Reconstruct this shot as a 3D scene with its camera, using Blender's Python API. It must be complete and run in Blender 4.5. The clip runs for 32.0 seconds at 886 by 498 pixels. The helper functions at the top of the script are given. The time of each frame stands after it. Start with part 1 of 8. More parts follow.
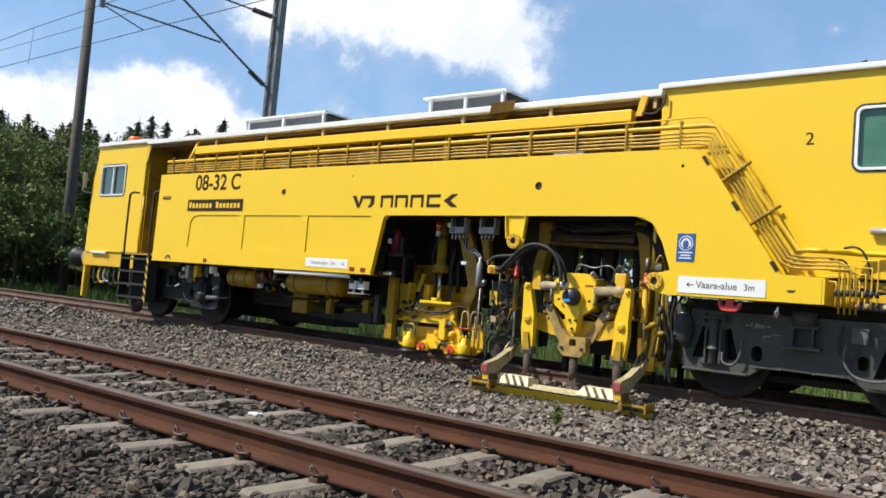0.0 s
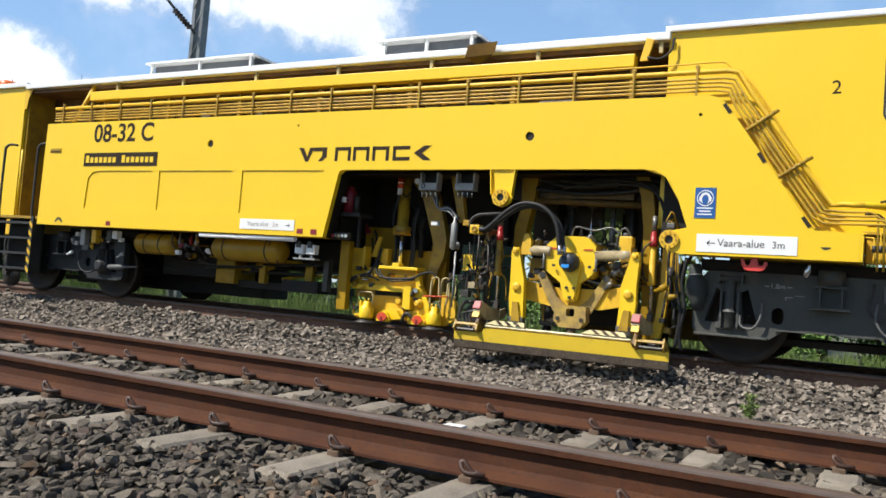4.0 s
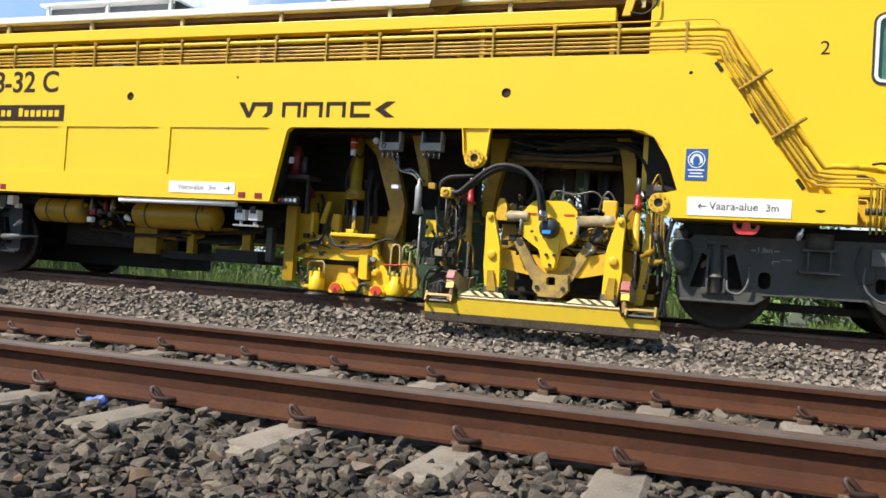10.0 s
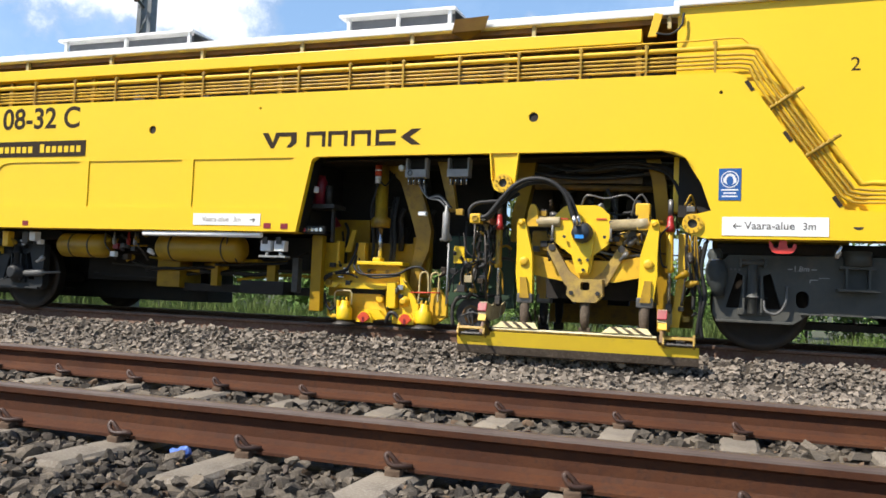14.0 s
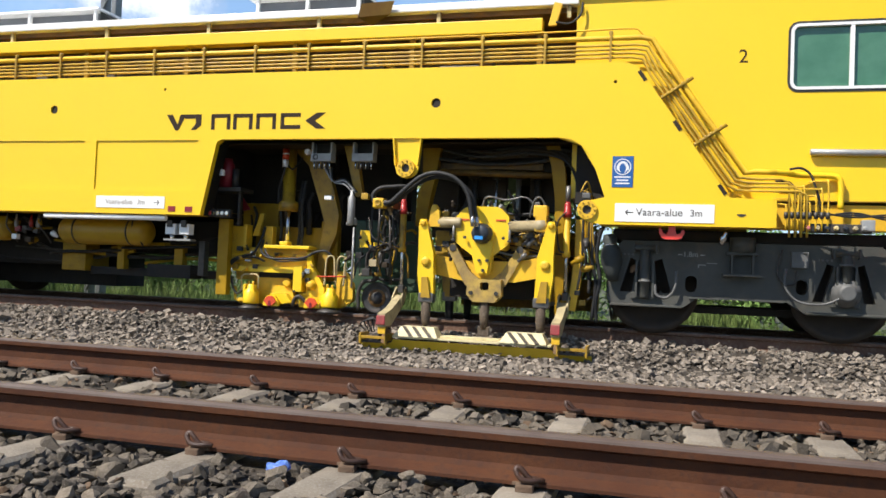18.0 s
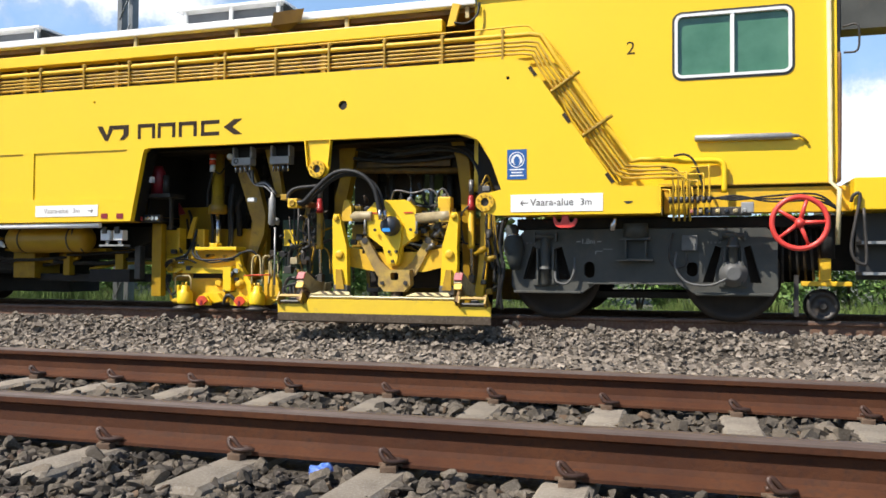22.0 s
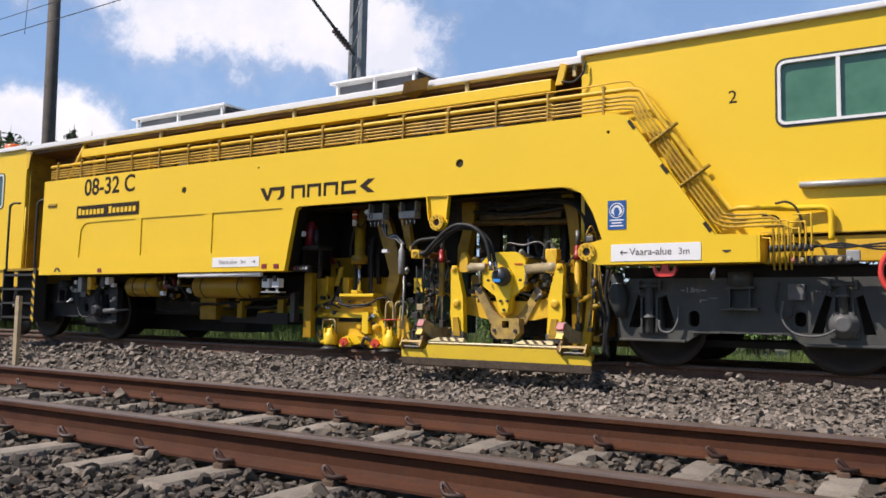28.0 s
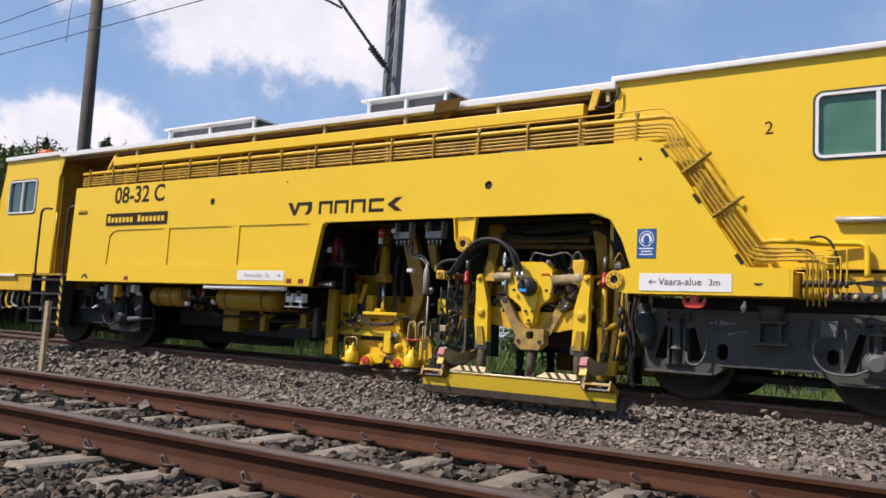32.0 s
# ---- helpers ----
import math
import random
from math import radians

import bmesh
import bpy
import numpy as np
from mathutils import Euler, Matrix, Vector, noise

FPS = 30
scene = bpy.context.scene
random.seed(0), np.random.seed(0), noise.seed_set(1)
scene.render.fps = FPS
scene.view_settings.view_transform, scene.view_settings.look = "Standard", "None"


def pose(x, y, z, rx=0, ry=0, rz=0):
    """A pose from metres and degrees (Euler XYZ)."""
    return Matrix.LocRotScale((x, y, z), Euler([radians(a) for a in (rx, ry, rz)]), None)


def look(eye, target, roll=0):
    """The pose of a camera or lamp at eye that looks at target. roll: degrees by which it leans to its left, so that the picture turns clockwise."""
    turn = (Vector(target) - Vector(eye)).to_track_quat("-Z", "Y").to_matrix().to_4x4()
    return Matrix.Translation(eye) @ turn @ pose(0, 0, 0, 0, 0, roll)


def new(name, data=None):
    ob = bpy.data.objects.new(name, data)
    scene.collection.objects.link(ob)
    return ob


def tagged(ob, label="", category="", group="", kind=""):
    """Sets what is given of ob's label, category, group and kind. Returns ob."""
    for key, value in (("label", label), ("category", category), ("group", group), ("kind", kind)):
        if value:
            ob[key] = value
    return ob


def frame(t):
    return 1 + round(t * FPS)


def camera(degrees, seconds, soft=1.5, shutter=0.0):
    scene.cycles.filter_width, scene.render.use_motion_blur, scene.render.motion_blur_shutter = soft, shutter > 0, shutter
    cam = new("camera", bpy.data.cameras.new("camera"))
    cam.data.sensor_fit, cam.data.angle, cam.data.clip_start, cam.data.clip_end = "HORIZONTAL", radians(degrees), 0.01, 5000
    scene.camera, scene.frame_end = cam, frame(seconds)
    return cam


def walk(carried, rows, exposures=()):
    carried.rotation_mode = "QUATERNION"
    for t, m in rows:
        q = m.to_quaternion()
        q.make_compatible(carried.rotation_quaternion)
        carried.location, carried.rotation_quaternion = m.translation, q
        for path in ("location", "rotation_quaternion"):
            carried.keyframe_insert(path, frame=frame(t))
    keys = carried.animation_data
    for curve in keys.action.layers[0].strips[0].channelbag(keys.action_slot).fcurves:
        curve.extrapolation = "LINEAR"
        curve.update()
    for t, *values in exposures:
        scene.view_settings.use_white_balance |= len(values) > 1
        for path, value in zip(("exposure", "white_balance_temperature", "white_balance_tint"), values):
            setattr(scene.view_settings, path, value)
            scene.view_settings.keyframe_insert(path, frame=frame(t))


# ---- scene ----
cam = camera(56.90, 32.0, soft=1.6)
# seconds, eye, turn: a hand-held camera beside the track
CAMERA_ROWS = [
    (0.0, 1.414, -3.149, 1.012, 93.57, -4.95, 38.68),
    (0.5, 1.070, -3.131, 0.940, 92.82, -5.32, 37.39),
    (1.0, 0.743, -3.169, 0.894, 92.38, -6.52, 35.69),
    (1.5, 0.459, -3.125, 0.883, 90.74, -5.60, 34.38),
    (2.0, 0.086, -3.089, 0.880, 90.61, -4.67, 33.06),
    (2.5, -0.347, -3.116, 0.857, 90.92, -5.17, 32.10),
    (3.0, -0.773, -3.111, 0.832, 91.08, -5.08, 30.74),
    (3.5, -1.234, -3.071, 0.785, 92.69, -4.82, 29.11),
    (5.5, -2.552, -2.860, 0.644, 92.93, -3.43, 26.72),
    (6.0, -2.739, -2.886, 0.648, 92.41, -3.72, 22.79),
    (6.5, -2.883, -2.872, 0.643, 93.74, -3.13, 19.97),
    (7.0, -3.039, -2.835, 0.640, 94.29, -3.02, 19.24),
    (7.5, -3.195, -2.813, 0.641, 94.52, -3.11, 18.40),
    (8.0, -3.330, -2.856, 0.646, 93.19, -3.85, 19.50),
    (8.5, -3.487, -2.898, 0.635, 92.29, -4.27, 18.77),
    (9.0, -3.649, -2.928, 0.622, 91.56, -4.46, 17.90),
    (9.5, -3.852, -2.891, 0.614, 91.74, -4.23, 17.96),
    (10.0, -4.080, -2.858, 0.619, 91.61, -3.84, 19.09),
    (10.5, -4.243, -2.844, 0.637, 91.49, -3.32, 19.88),
    (11.0, -4.369, -2.864, 0.651, 91.43, -2.79, 19.85),
    (11.5, -4.419, -2.875, 0.664, 91.59, -2.42, 19.46),
    (12.0, -4.425, -2.876, 0.667, 92.00, -2.43, 19.23),
    (12.5, -4.416, -2.880, 0.665, 92.39, -2.31, 19.17),
    (13.0, -4.414, -2.879, 0.667, 92.74, -2.33, 19.26),
    (13.5, -4.417, -2.879, 0.670, 92.98, -2.15, 19.24),
    (15.5, -4.674, -2.880, 0.658, 93.11, -3.64, 19.99),
    (16.0, -4.823, -2.825, 0.677, 93.23, -3.92, 19.61),
    (16.5, -4.938, -2.824, 0.679, 93.19, -3.65, 17.48),
    (17.0, -5.040, -2.839, 0.691, 92.84, -3.12, 15.85),
    (17.5, -5.096, -2.829, 0.695, 92.31, -2.54, 15.42),
    (18.0, -5.123, -2.821, 0.695, 92.04, -2.44, 15.62),
    (18.5, -5.136, -2.826, 0.696, 91.79, -2.27, 15.98),
    (19.0, -5.148, -2.828, 0.697, 91.62, -1.69, 16.45),
    (19.5, -5.146, -2.828, 0.700, 91.56, -1.16, 16.80),
    (20.0, -5.146, -2.825, 0.703, 91.58, -1.12, 16.76),
    (20.5, -5.152, -2.823, 0.709, 91.78, -0.94, 16.70),
    (21.0, -5.159, -2.828, 0.700, 91.62, -1.06, 16.76),
    (21.5, -5.165, -2.828, 0.705, 91.54, -0.73, 16.86),
    (22.0, -5.165, -2.836, 0.709, 91.61, -0.34, 17.14),
    (22.5, -5.163, -2.835, 0.711, 91.78, -0.22, 17.52),
    (23.0, -5.169, -2.841, 0.715, 91.97, 0.02, 18.25),
    (23.5, -5.174, -2.841, 0.717, 92.26, 0.24, 19.85),
    (24.0, -5.172, -2.840, 0.720, 92.53, -0.24, 22.00),
    (24.5, -5.171, -2.844, 0.721, 92.78, -0.63, 24.03),
    (25.0, -5.165, -2.843, 0.719, 92.97, -0.83, 25.89),
    (25.5, -5.158, -2.844, 0.713, 93.05, -1.30, 27.51),
    (27.5, -5.137, -2.847, 0.726, 94.29, -1.61, 31.28),
    (28.0, -5.133, -2.853, 0.728, 94.64, -1.03, 32.07),
    (28.5, -5.137, -2.859, 0.734, 95.05, -0.64, 32.53),
    (29.0, -5.144, -2.862, 0.737, 95.43, -0.64, 32.79),
    (29.5, -5.151, -2.858, 0.738, 95.76, -1.24, 33.04),
    (30.0, -5.159, -2.852, 0.739, 95.92, -1.63, 33.02),
    (30.5, -5.170, -2.849, 0.737, 96.01, -2.02, 32.80),
    (31.0, -5.182, -2.845, 0.743, 96.03, -2.46, 32.69),
    (31.5, -5.201, -2.841, 0.749, 95.99, -3.01, 33.00),
    (32.0, -5.255, -2.807, 0.761, 95.90, -3.35, 33.56),
]
walk(cam, [(t, pose(x, y, z, rx, ry, rz)) for t, x, y, z, rx, ry, rz in CAMERA_ROWS],
     exposures=[(0.0, 0.32, 6400, 11), (1.0, 0.19, 6400, 13), (2.0, 0.42, 6400, 10), (3.5, 0.44, 6400, 10), (6.0, 0.41, 6500, 12), (7.0, 0.50, 6500, 12), (8.0, 0.40, 6500, 14), (9.0, 0.58, 6500, 12), (25.5, 0.58, 6500, 13), (28.0, 0.17, 6500, 19), (32.0, 0.10, 6500, 20)])

# ---- light ----
SUN_AZ, SUN_EL = 221.0, 51.0
world = bpy.data.worlds.new("sky")
world.use_nodes = True
scene.world = world
wn = world.node_tree.nodes
sky = wn.new("ShaderNodeTexSky")
sky.sky_type, sky.sun_disc = "NISHITA", False
sky.sun_elevation, sky.sun_rotation = radians(SUN_EL), radians(SUN_AZ)
sky.air_density, sky.dust_density, sky.ozone_density = 1.0, 0.3, 3.0
wn["Background"].inputs[1].default_value = 0.102
world.node_tree.links.new(sky.outputs[0], wn["Background"].inputs[0])
sun_data = bpy.data.lights.new("sun", "SUN")
sun_data.energy, sun_data.angle, sun_data.color = 4.9, radians(0.55), (1.0, 0.945, 0.85)
sun = new("sun", sun_data)
sun_way = Vector((math.sin(radians(SUN_AZ)) * math.cos(radians(SUN_EL)), math.cos(radians(SUN_AZ)) * math.cos(radians(SUN_EL)), math.sin(radians(SUN_EL))))
sun.matrix_world = look(sun_way * 50, (0, 0, 0))


# ---- materials ----
def material(name, colour, rough=0.6, metal=0.0, other=None, scale=6.0, amount=0.5, grain=None, grain_scale=60.0, bump=0.0, bump_scale=80.0, coat=0.0, per_object=0.0, per_island=0.0, dirt=None, dirt_at=0.6, dirt_scale=3.0, spec=0.5):
    """A paint, metal or stone: two colours by large noise, a fine grain, stains and bump."""
    m = bpy.data.materials.new(name)
    m.use_nodes = True
    n, l = m.node_tree.nodes, m.node_tree.links
    b = n["Principled BSDF"]
    b.inputs["Roughness"].default_value, b.inputs["Metallic"].default_value = rough, metal
    b.inputs["Coat Weight"].default_value, b.inputs["Specular IOR Level"].default_value = coat, spec
    co = n.new("ShaderNodeTexCoord").outputs["Object"]

    def noisy(s, detail=5.0, r=0.6):
        t = n.new("ShaderNodeTexNoise")
        t.inputs["Scale"].default_value, t.inputs["Detail"].default_value, t.inputs["Roughness"].default_value = s, detail, r
        l.new(co, t.inputs["Vector"])
        return t.outputs["Fac"]

    def mix(fac, a, c, lo=0.35, hi=0.65):
        ramp = n.new("ShaderNodeMapRange")
        ramp.inputs["From Min"].default_value, ramp.inputs["From Max"].default_value = lo, hi
        l.new(fac, ramp.inputs["Value"])
        x = n.new("ShaderNodeMix")
        x.data_type = "RGBA"
        l.new(ramp.outputs[0], x.inputs["Factor"])
        for value, socket in ((a, x.inputs["A"]), (c, x.inputs["B"])):
            if isinstance(value, tuple):
                socket.default_value = (*value, 1)
            else:
                l.new(value, socket)
        return x.outputs["Result"]

    out = colour
    if other:
        out = mix(noisy(scale), colour, other, 0.5 - 0.25 / max(amount, 0.05) * 0.5, 0.5 + 0.25 / max(amount, 0.05) * 0.5)
    if grain:
        out = mix(noisy(grain_scale, 3.0), out, grain, 0.5, 0.75)
    if dirt:
        out = mix(noisy(dirt_scale, 8.0, 0.7), out, dirt, dirt_at - 0.06, dirt_at + 0.22)
    for amount_of, source in ((per_object, "Object Info"), (per_island, "Geometry")):
        if amount_of:
            hsv = n.new("ShaderNodeHueSaturation")
            info = n.new("ShaderNodeObjectInfo" if source == "Object Info" else "ShaderNodeNewGeometry")
            ramp = n.new("ShaderNodeMapRange")
            ramp.inputs["To Min"].default_value, ramp.inputs["To Max"].default_value = 1 - amount_of, 1 + amount_of
            l.new(info.outputs["Random" if source == "Object Info" else "Random Per Island"], ramp.inputs["Value"])
            l.new(ramp.outputs[0], hsv.inputs["Value"])
            if isinstance(out, tuple):
                hsv.inputs["Color"].default_value = (*out, 1)
            else:
                l.new(out, hsv.inputs["Color"])
            out = hsv.outputs["Color"]
    if isinstance(out, tuple):
        b.inputs["Base Color"].default_value = (*out, 1)
    else:
        l.new(out, b.inputs["Base Color"])
    if bump:
        bm_ = n.new("ShaderNodeBump")
        bm_.inputs["Strength"].default_value, bm_.inputs["Distance"].default_value = bump, 0.01
        l.new(noisy(bump_scale, 6.0), bm_.inputs["Height"])
        l.new(bm_.outputs[0], b.inputs["Normal"])
    return m


YELLOW = (0.83, 0.545, 0.009)
yellow = material("yellow_paint", YELLOW, 0.42, other=(0.80, 0.52, 0.010), scale=0.7, amount=0.6, bump=0.05, bump_scale=3.0, coat=0.06)
yellow_worn = material("worn_yellow_paint", (0.76, 0.465, 0.014), 0.5, other=(0.64, 0.375, 0.02), scale=5, amount=0.7, dirt=(0.26, 0.145, 0.02), dirt_at=0.64, dirt_scale=11, bump=0.15, bump_scale=40)
# dirty yellow; its dark tone also gives inner and far parts their shade
yellow_dirty_shade = material("greasy_and_shaded_yellow", (0.440, 0.264, 0.012), 0.5, other=(0.290, 0.167, 0.014), scale=4, amount=0.8, dirt=(0.106, 0.062, 0.016), dirt_at=0.57, dirt_scale=9, bump=0.2, bump_scale=40)
# shaded copy of the yellow paint, with grime, for recessed parts
yellow_grime_shade = material("grimy_shaded_yellow_paint", (0.38, 0.225, 0.003), 0.5, spec=0.3, other=(0.26, 0.145, 0.003), scale=2, amount=0.8, dirt=(0.12, 0.068, 0.006), dirt_at=0.58, dirt_scale=1.6, bump=0.2, bump_scale=40)
# oily dirt, made darker still to carry the interior's shade
grime_shade = material("oily_and_shaded_brown", (0.018, 0.012, 0.007), 0.6, spec=0.3, other=(0.036, 0.023, 0.010), scale=3, amount=0.9, bump=0.2, bump_scale=30)
olive_plate = material("olive_yellow_plate", (0.76, 0.53, 0.028), 0.45, other=(0.68, 0.46, 0.035), scale=4, amount=0.6, dirt=(0.36, 0.25, 0.08), dirt_at=0.66, dirt_scale=12)
white_paint = material("white_paint", (0.80, 0.80, 0.78), 0.45, other=(0.72, 0.72, 0.70), scale=2, amount=0.5, dirt=(0.5, 0.48, 0.44), dirt_at=0.66, dirt_scale=4)
cream_paint = material("cream_chevron_paint", (0.66, 0.58, 0.33), 0.5, other=(0.52, 0.44, 0.24), scale=12, amount=0.7, dirt=(0.25, 0.22, 0.16), dirt_at=0.6, dirt_scale=14)
brown_stripe = material("dull_black_stripe", (0.09, 0.075, 0.06), 0.6, other=(0.16, 0.13, 0.09), scale=20, amount=0.7)
black_paint = material("black_paint", (0.02, 0.02, 0.02), 0.5, other=(0.03, 0.028, 0.025), scale=5)
lettering_dark = material("dark_brown_lettering", (0.030, 0.018, 0.010), 0.7, spec=0.2)
grey_bogie = material("dark_grey_bogie_paint", (0.072, 0.073, 0.064), 0.55, spec=0.35, other=(0.050, 0.051, 0.045), scale=3, amount=0.8, dirt=(0.105, 0.085, 0.061), dirt_at=0.6, dirt_scale=5, bump=0.1, bump_scale=30)
grey_light = material("light_grey_metal", (0.36, 0.36, 0.35), 0.45, metal=0.3, other=(0.26, 0.26, 0.25), scale=8, amount=0.7)
steel = material("bright_steel", (0.55, 0.55, 0.54), 0.25, metal=0.9, other=(0.40, 0.40, 0.40), scale=10)
dark_steel = material("dark_oily_steel", (0.035, 0.033, 0.03), 0.5, metal=0.3, other=(0.06, 0.053, 0.046), scale=8, amount=0.8, dirt=(0.12, 0.08, 0.05), dirt_at=0.62, dirt_scale=9)
# near black: sooty steel, and the shade painted inside the machine
soot_shade = material("soot_and_shade_black", (0.010, 0.009, 0.008), 0.8, other=(0.022, 0.017, 0.013), scale=4, amount=0.8)
brown_inner = material("brown_inner_steel", (0.13, 0.06, 0.03), 0.6, other=(0.20, 0.11, 0.03), scale=2, amount=0.8, dirt=(0.04, 0.03, 0.02), dirt_at=0.56, dirt_scale=5)
rubber = material("black_rubber_hose", (0.014, 0.0135, 0.013), 0.55, spec=0.3, other=(0.03, 0.03, 0.03), scale=30)
red_paint = material("red_paint", (0.70, 0.05, 0.035), 0.4, other=(0.60, 0.06, 0.05), scale=6, amount=0.6)
red_orange = material("orange_red_paint", (0.62, 0.06, 0.015), 0.5, other=(0.5, 0.06, 0.02), scale=9)
dark_red = material("dark_red_paint", (0.27, 0.014, 0.026), 0.4, other=(0.15, 0.012, 0.02), scale=8)
blue_sign = material("blue_sign_film", (0.016, 0.086, 0.281), 0.35, other=(0.020, 0.101, 0.312), scale=8)
white_film = material("white_sign_film", (0.82, 0.82, 0.80), 0.4, other=(0.76, 0.76, 0.74), scale=4)
cap_blue = material("dark_blue_motor_cap", (0.016, 0.022, 0.032), 0.45, other=(0.03, 0.034, 0.04), scale=15)
cap_label = material("bright_blue_label", (0.03, 0.25, 0.70), 0.3, other=(0.04, 0.3, 0.75), scale=40)
foliage_fill = material("foliage_fill_green", (0.027, 0.063, 0.029), 0.6, other=(0.018, 0.042, 0.021), scale=4, amount=0.8)
concrete = material("weathered_concrete", (0.252, 0.217, 0.166), 0.85, spec=0.2, other=(0.178, 0.149, 0.113), scale=7, amount=0.8, grain=(0.319, 0.292, 0.250), grain_scale=90, dirt=(0.112, 0.091, 0.076), dirt_at=0.6, dirt_scale=6, bump=0.4, bump_scale=60, per_object=0.14)
rust = material("rusty_rail_steel", (0.056, 0.021, 0.011), 0.75, spec=0.2, other=(0.090, 0.034, 0.014), scale=4, amount=0.7, grain=(0.050, 0.022, 0.014), grain_scale=45, dirt=(0.040, 0.024, 0.018), dirt_at=0.6, dirt_scale=8, bump=0.3, bump_scale=50)
# lighter brown than the near track's rails
rust_pale = material("pale_rusty_rail_steel", (0.150, 0.085, 0.056), 0.75, spec=0.25, other=(0.105, 0.056, 0.036), scale=3, amount=0.8, grain=(0.20, 0.14, 0.10), grain_scale=45, dirt=(0.07, 0.045, 0.034), dirt_at=0.6, dirt_scale=6, bump=0.3, bump_scale=50)
wheel_steel = material("brown_wheel_steel", (0.030, 0.024, 0.019), 0.6, spec=0.25, other=(0.045, 0.034, 0.025), scale=5, amount=0.8)
rail_top = material("brown_rail_head", (0.110, 0.080, 0.064), 0.52, metal=0.15, other=(0.075, 0.050, 0.038), scale=5, amount=0.7, bump=0.1, bump_scale=60)
rust_clip = material("rusty_spring_clip", (0.075, 0.035, 0.019), 0.5, spec=0.5, other=(0.041, 0.020, 0.013), scale=20, amount=0.8, bump=0.3, bump_scale=90, per_object=0.2)
shoulder_iron = material("dusty_cast_shoulder", (0.150, 0.105, 0.070), 0.8, spec=0.2, other=(0.095, 0.060, 0.040), scale=15, amount=0.8, bump=0.3, bump_scale=90)
ballast_dark = material("dark_ballast_stone", (0.062, 0.052, 0.039), 0.8, spec=0.3, other=(0.112, 0.090, 0.063), scale=6, amount=0.8, grain=(0.160, 0.136, 0.112), grain_scale=150, bump=0.5, bump_scale=70, per_island=0.62)
ballast_light = material("light_ballast_stone", (0.220, 0.185, 0.147), 0.85, spec=0.25, other=(0.133, 0.111, 0.086), scale=5, amount=0.8, grain=(0.321, 0.284, 0.237), grain_scale=150, bump=0.5, bump_scale=70, per_island=0.48)
ballast_brown = material("brown_ballast_stone", (0.109, 0.068, 0.040), 0.85, spec=0.25, other=(0.143, 0.097, 0.060), scale=7, amount=0.8, bump=0.35, bump_scale=90, per_island=0.5)
ground_mat = material("gravel_bed", (0.026, 0.021, 0.016), 0.95, spec=0.2, other=(0.058, 0.048, 0.036), scale=14, amount=1.0, grain=(0.116, 0.104, 0.094), grain_scale=45, bump=1.0, bump_scale=25)
earth = material("grassy_earth", (0.044, 0.062, 0.022), 0.95, other=(0.079, 0.070, 0.044), scale=0.6, amount=0.9, grain=(0.062, 0.097, 0.026), grain_scale=9, bump=0.8, bump_scale=9)
grass_mat = material("grass_blades", (0.130, 0.168, 0.046), 0.7, spec=0.2, other=(0.091, 0.146, 0.032), scale=0.8, amount=0.9, per_island=0.4)
leaf_mat = material("green_leaves", (0.158, 0.256, 0.065), 0.6, spec=0.2, other=(0.107, 0.185, 0.050), scale=0.5, amount=0.9, per_island=0.4)
needle_mat = material("dark_needles", (0.060, 0.082, 0.042), 0.75, spec=0.12, other=(0.078, 0.106, 0.048), scale=0.4, amount=0.9, per_island=0.4)
wood_leaf = material("dull_wood_leaves", (0.170, 0.204, 0.064), 0.75, spec=0.1, other=(0.115, 0.145, 0.050), scale=0.5, amount=0.9, per_island=0.35)
bark = material("bark", (0.10, 0.07, 0.05), 0.9, other=(0.06, 0.045, 0.035), scale=8, amount=0.9, bump=0.6, bump_scale=20)
pole_wood = material("weathered_pole", (0.10, 0.085, 0.07), 0.85, other=(0.07, 0.06, 0.05), scale=4, amount=0.8, bump=0.4, bump_scale=30)
mast_steel = material("galvanised_mast_steel", (0.20, 0.21, 0.21), 0.5, metal=0.5, other=(0.13, 0.14, 0.14), scale=3, amount=0.8)
stake_wood = material("pale_stake_wood", (0.42, 0.33, 0.20), 0.8, other=(0.32, 0.25, 0.15), scale=12, amount=0.8)
insulator_mat = material("brown_insulator", (0.05, 0.028, 0.02), 0.25, other=(0.07, 0.04, 0.03), scale=10)
pane_green = material("green_tinted_pane", (0.043, 0.140, 0.075), 0.05, other=(0.085, 0.204, 0.123), scale=1.6, amount=0.8, coat=0.6)
pane_dark = material("dark_tinted_pane", (0.012, 0.035, 0.03), 0.05, other=(0.03, 0.08, 0.06), scale=1.5, amount=0.8, coat=0.6)
litter_blue = material("blue_foil", (0.010, 0.06, 0.42), 0.35, other=(0.16, 0.28, 0.62), scale=40, amount=0.8)
litter_white = material("white_litter", (0.75, 0.75, 0.73), 0.6, other=(0.6, 0.6, 0.58), scale=30)


# ---- mesh helpers ----
def box(bm, x0, x1, y0, y1, z0, z1, bevel=0.0):
    v = [bm.verts.new((x, y, z)) for x in (x0, x1) for y in (y0, y1) for z in (z0, z1)]
    f = [bm.faces.new([v[i] for i in q]) for q in ((0, 1, 3, 2), (4, 6, 7, 5), (0, 4, 5, 1), (2, 3, 7, 6), (0, 2, 6, 4), (1, 5, 7, 3))]
    if bevel:
        bmesh.ops.bevel(bm, geom=list({e for q in f for e in q.edges}), offset=bevel, segments=2, affect="EDGES", profile=0.6)
    return bm


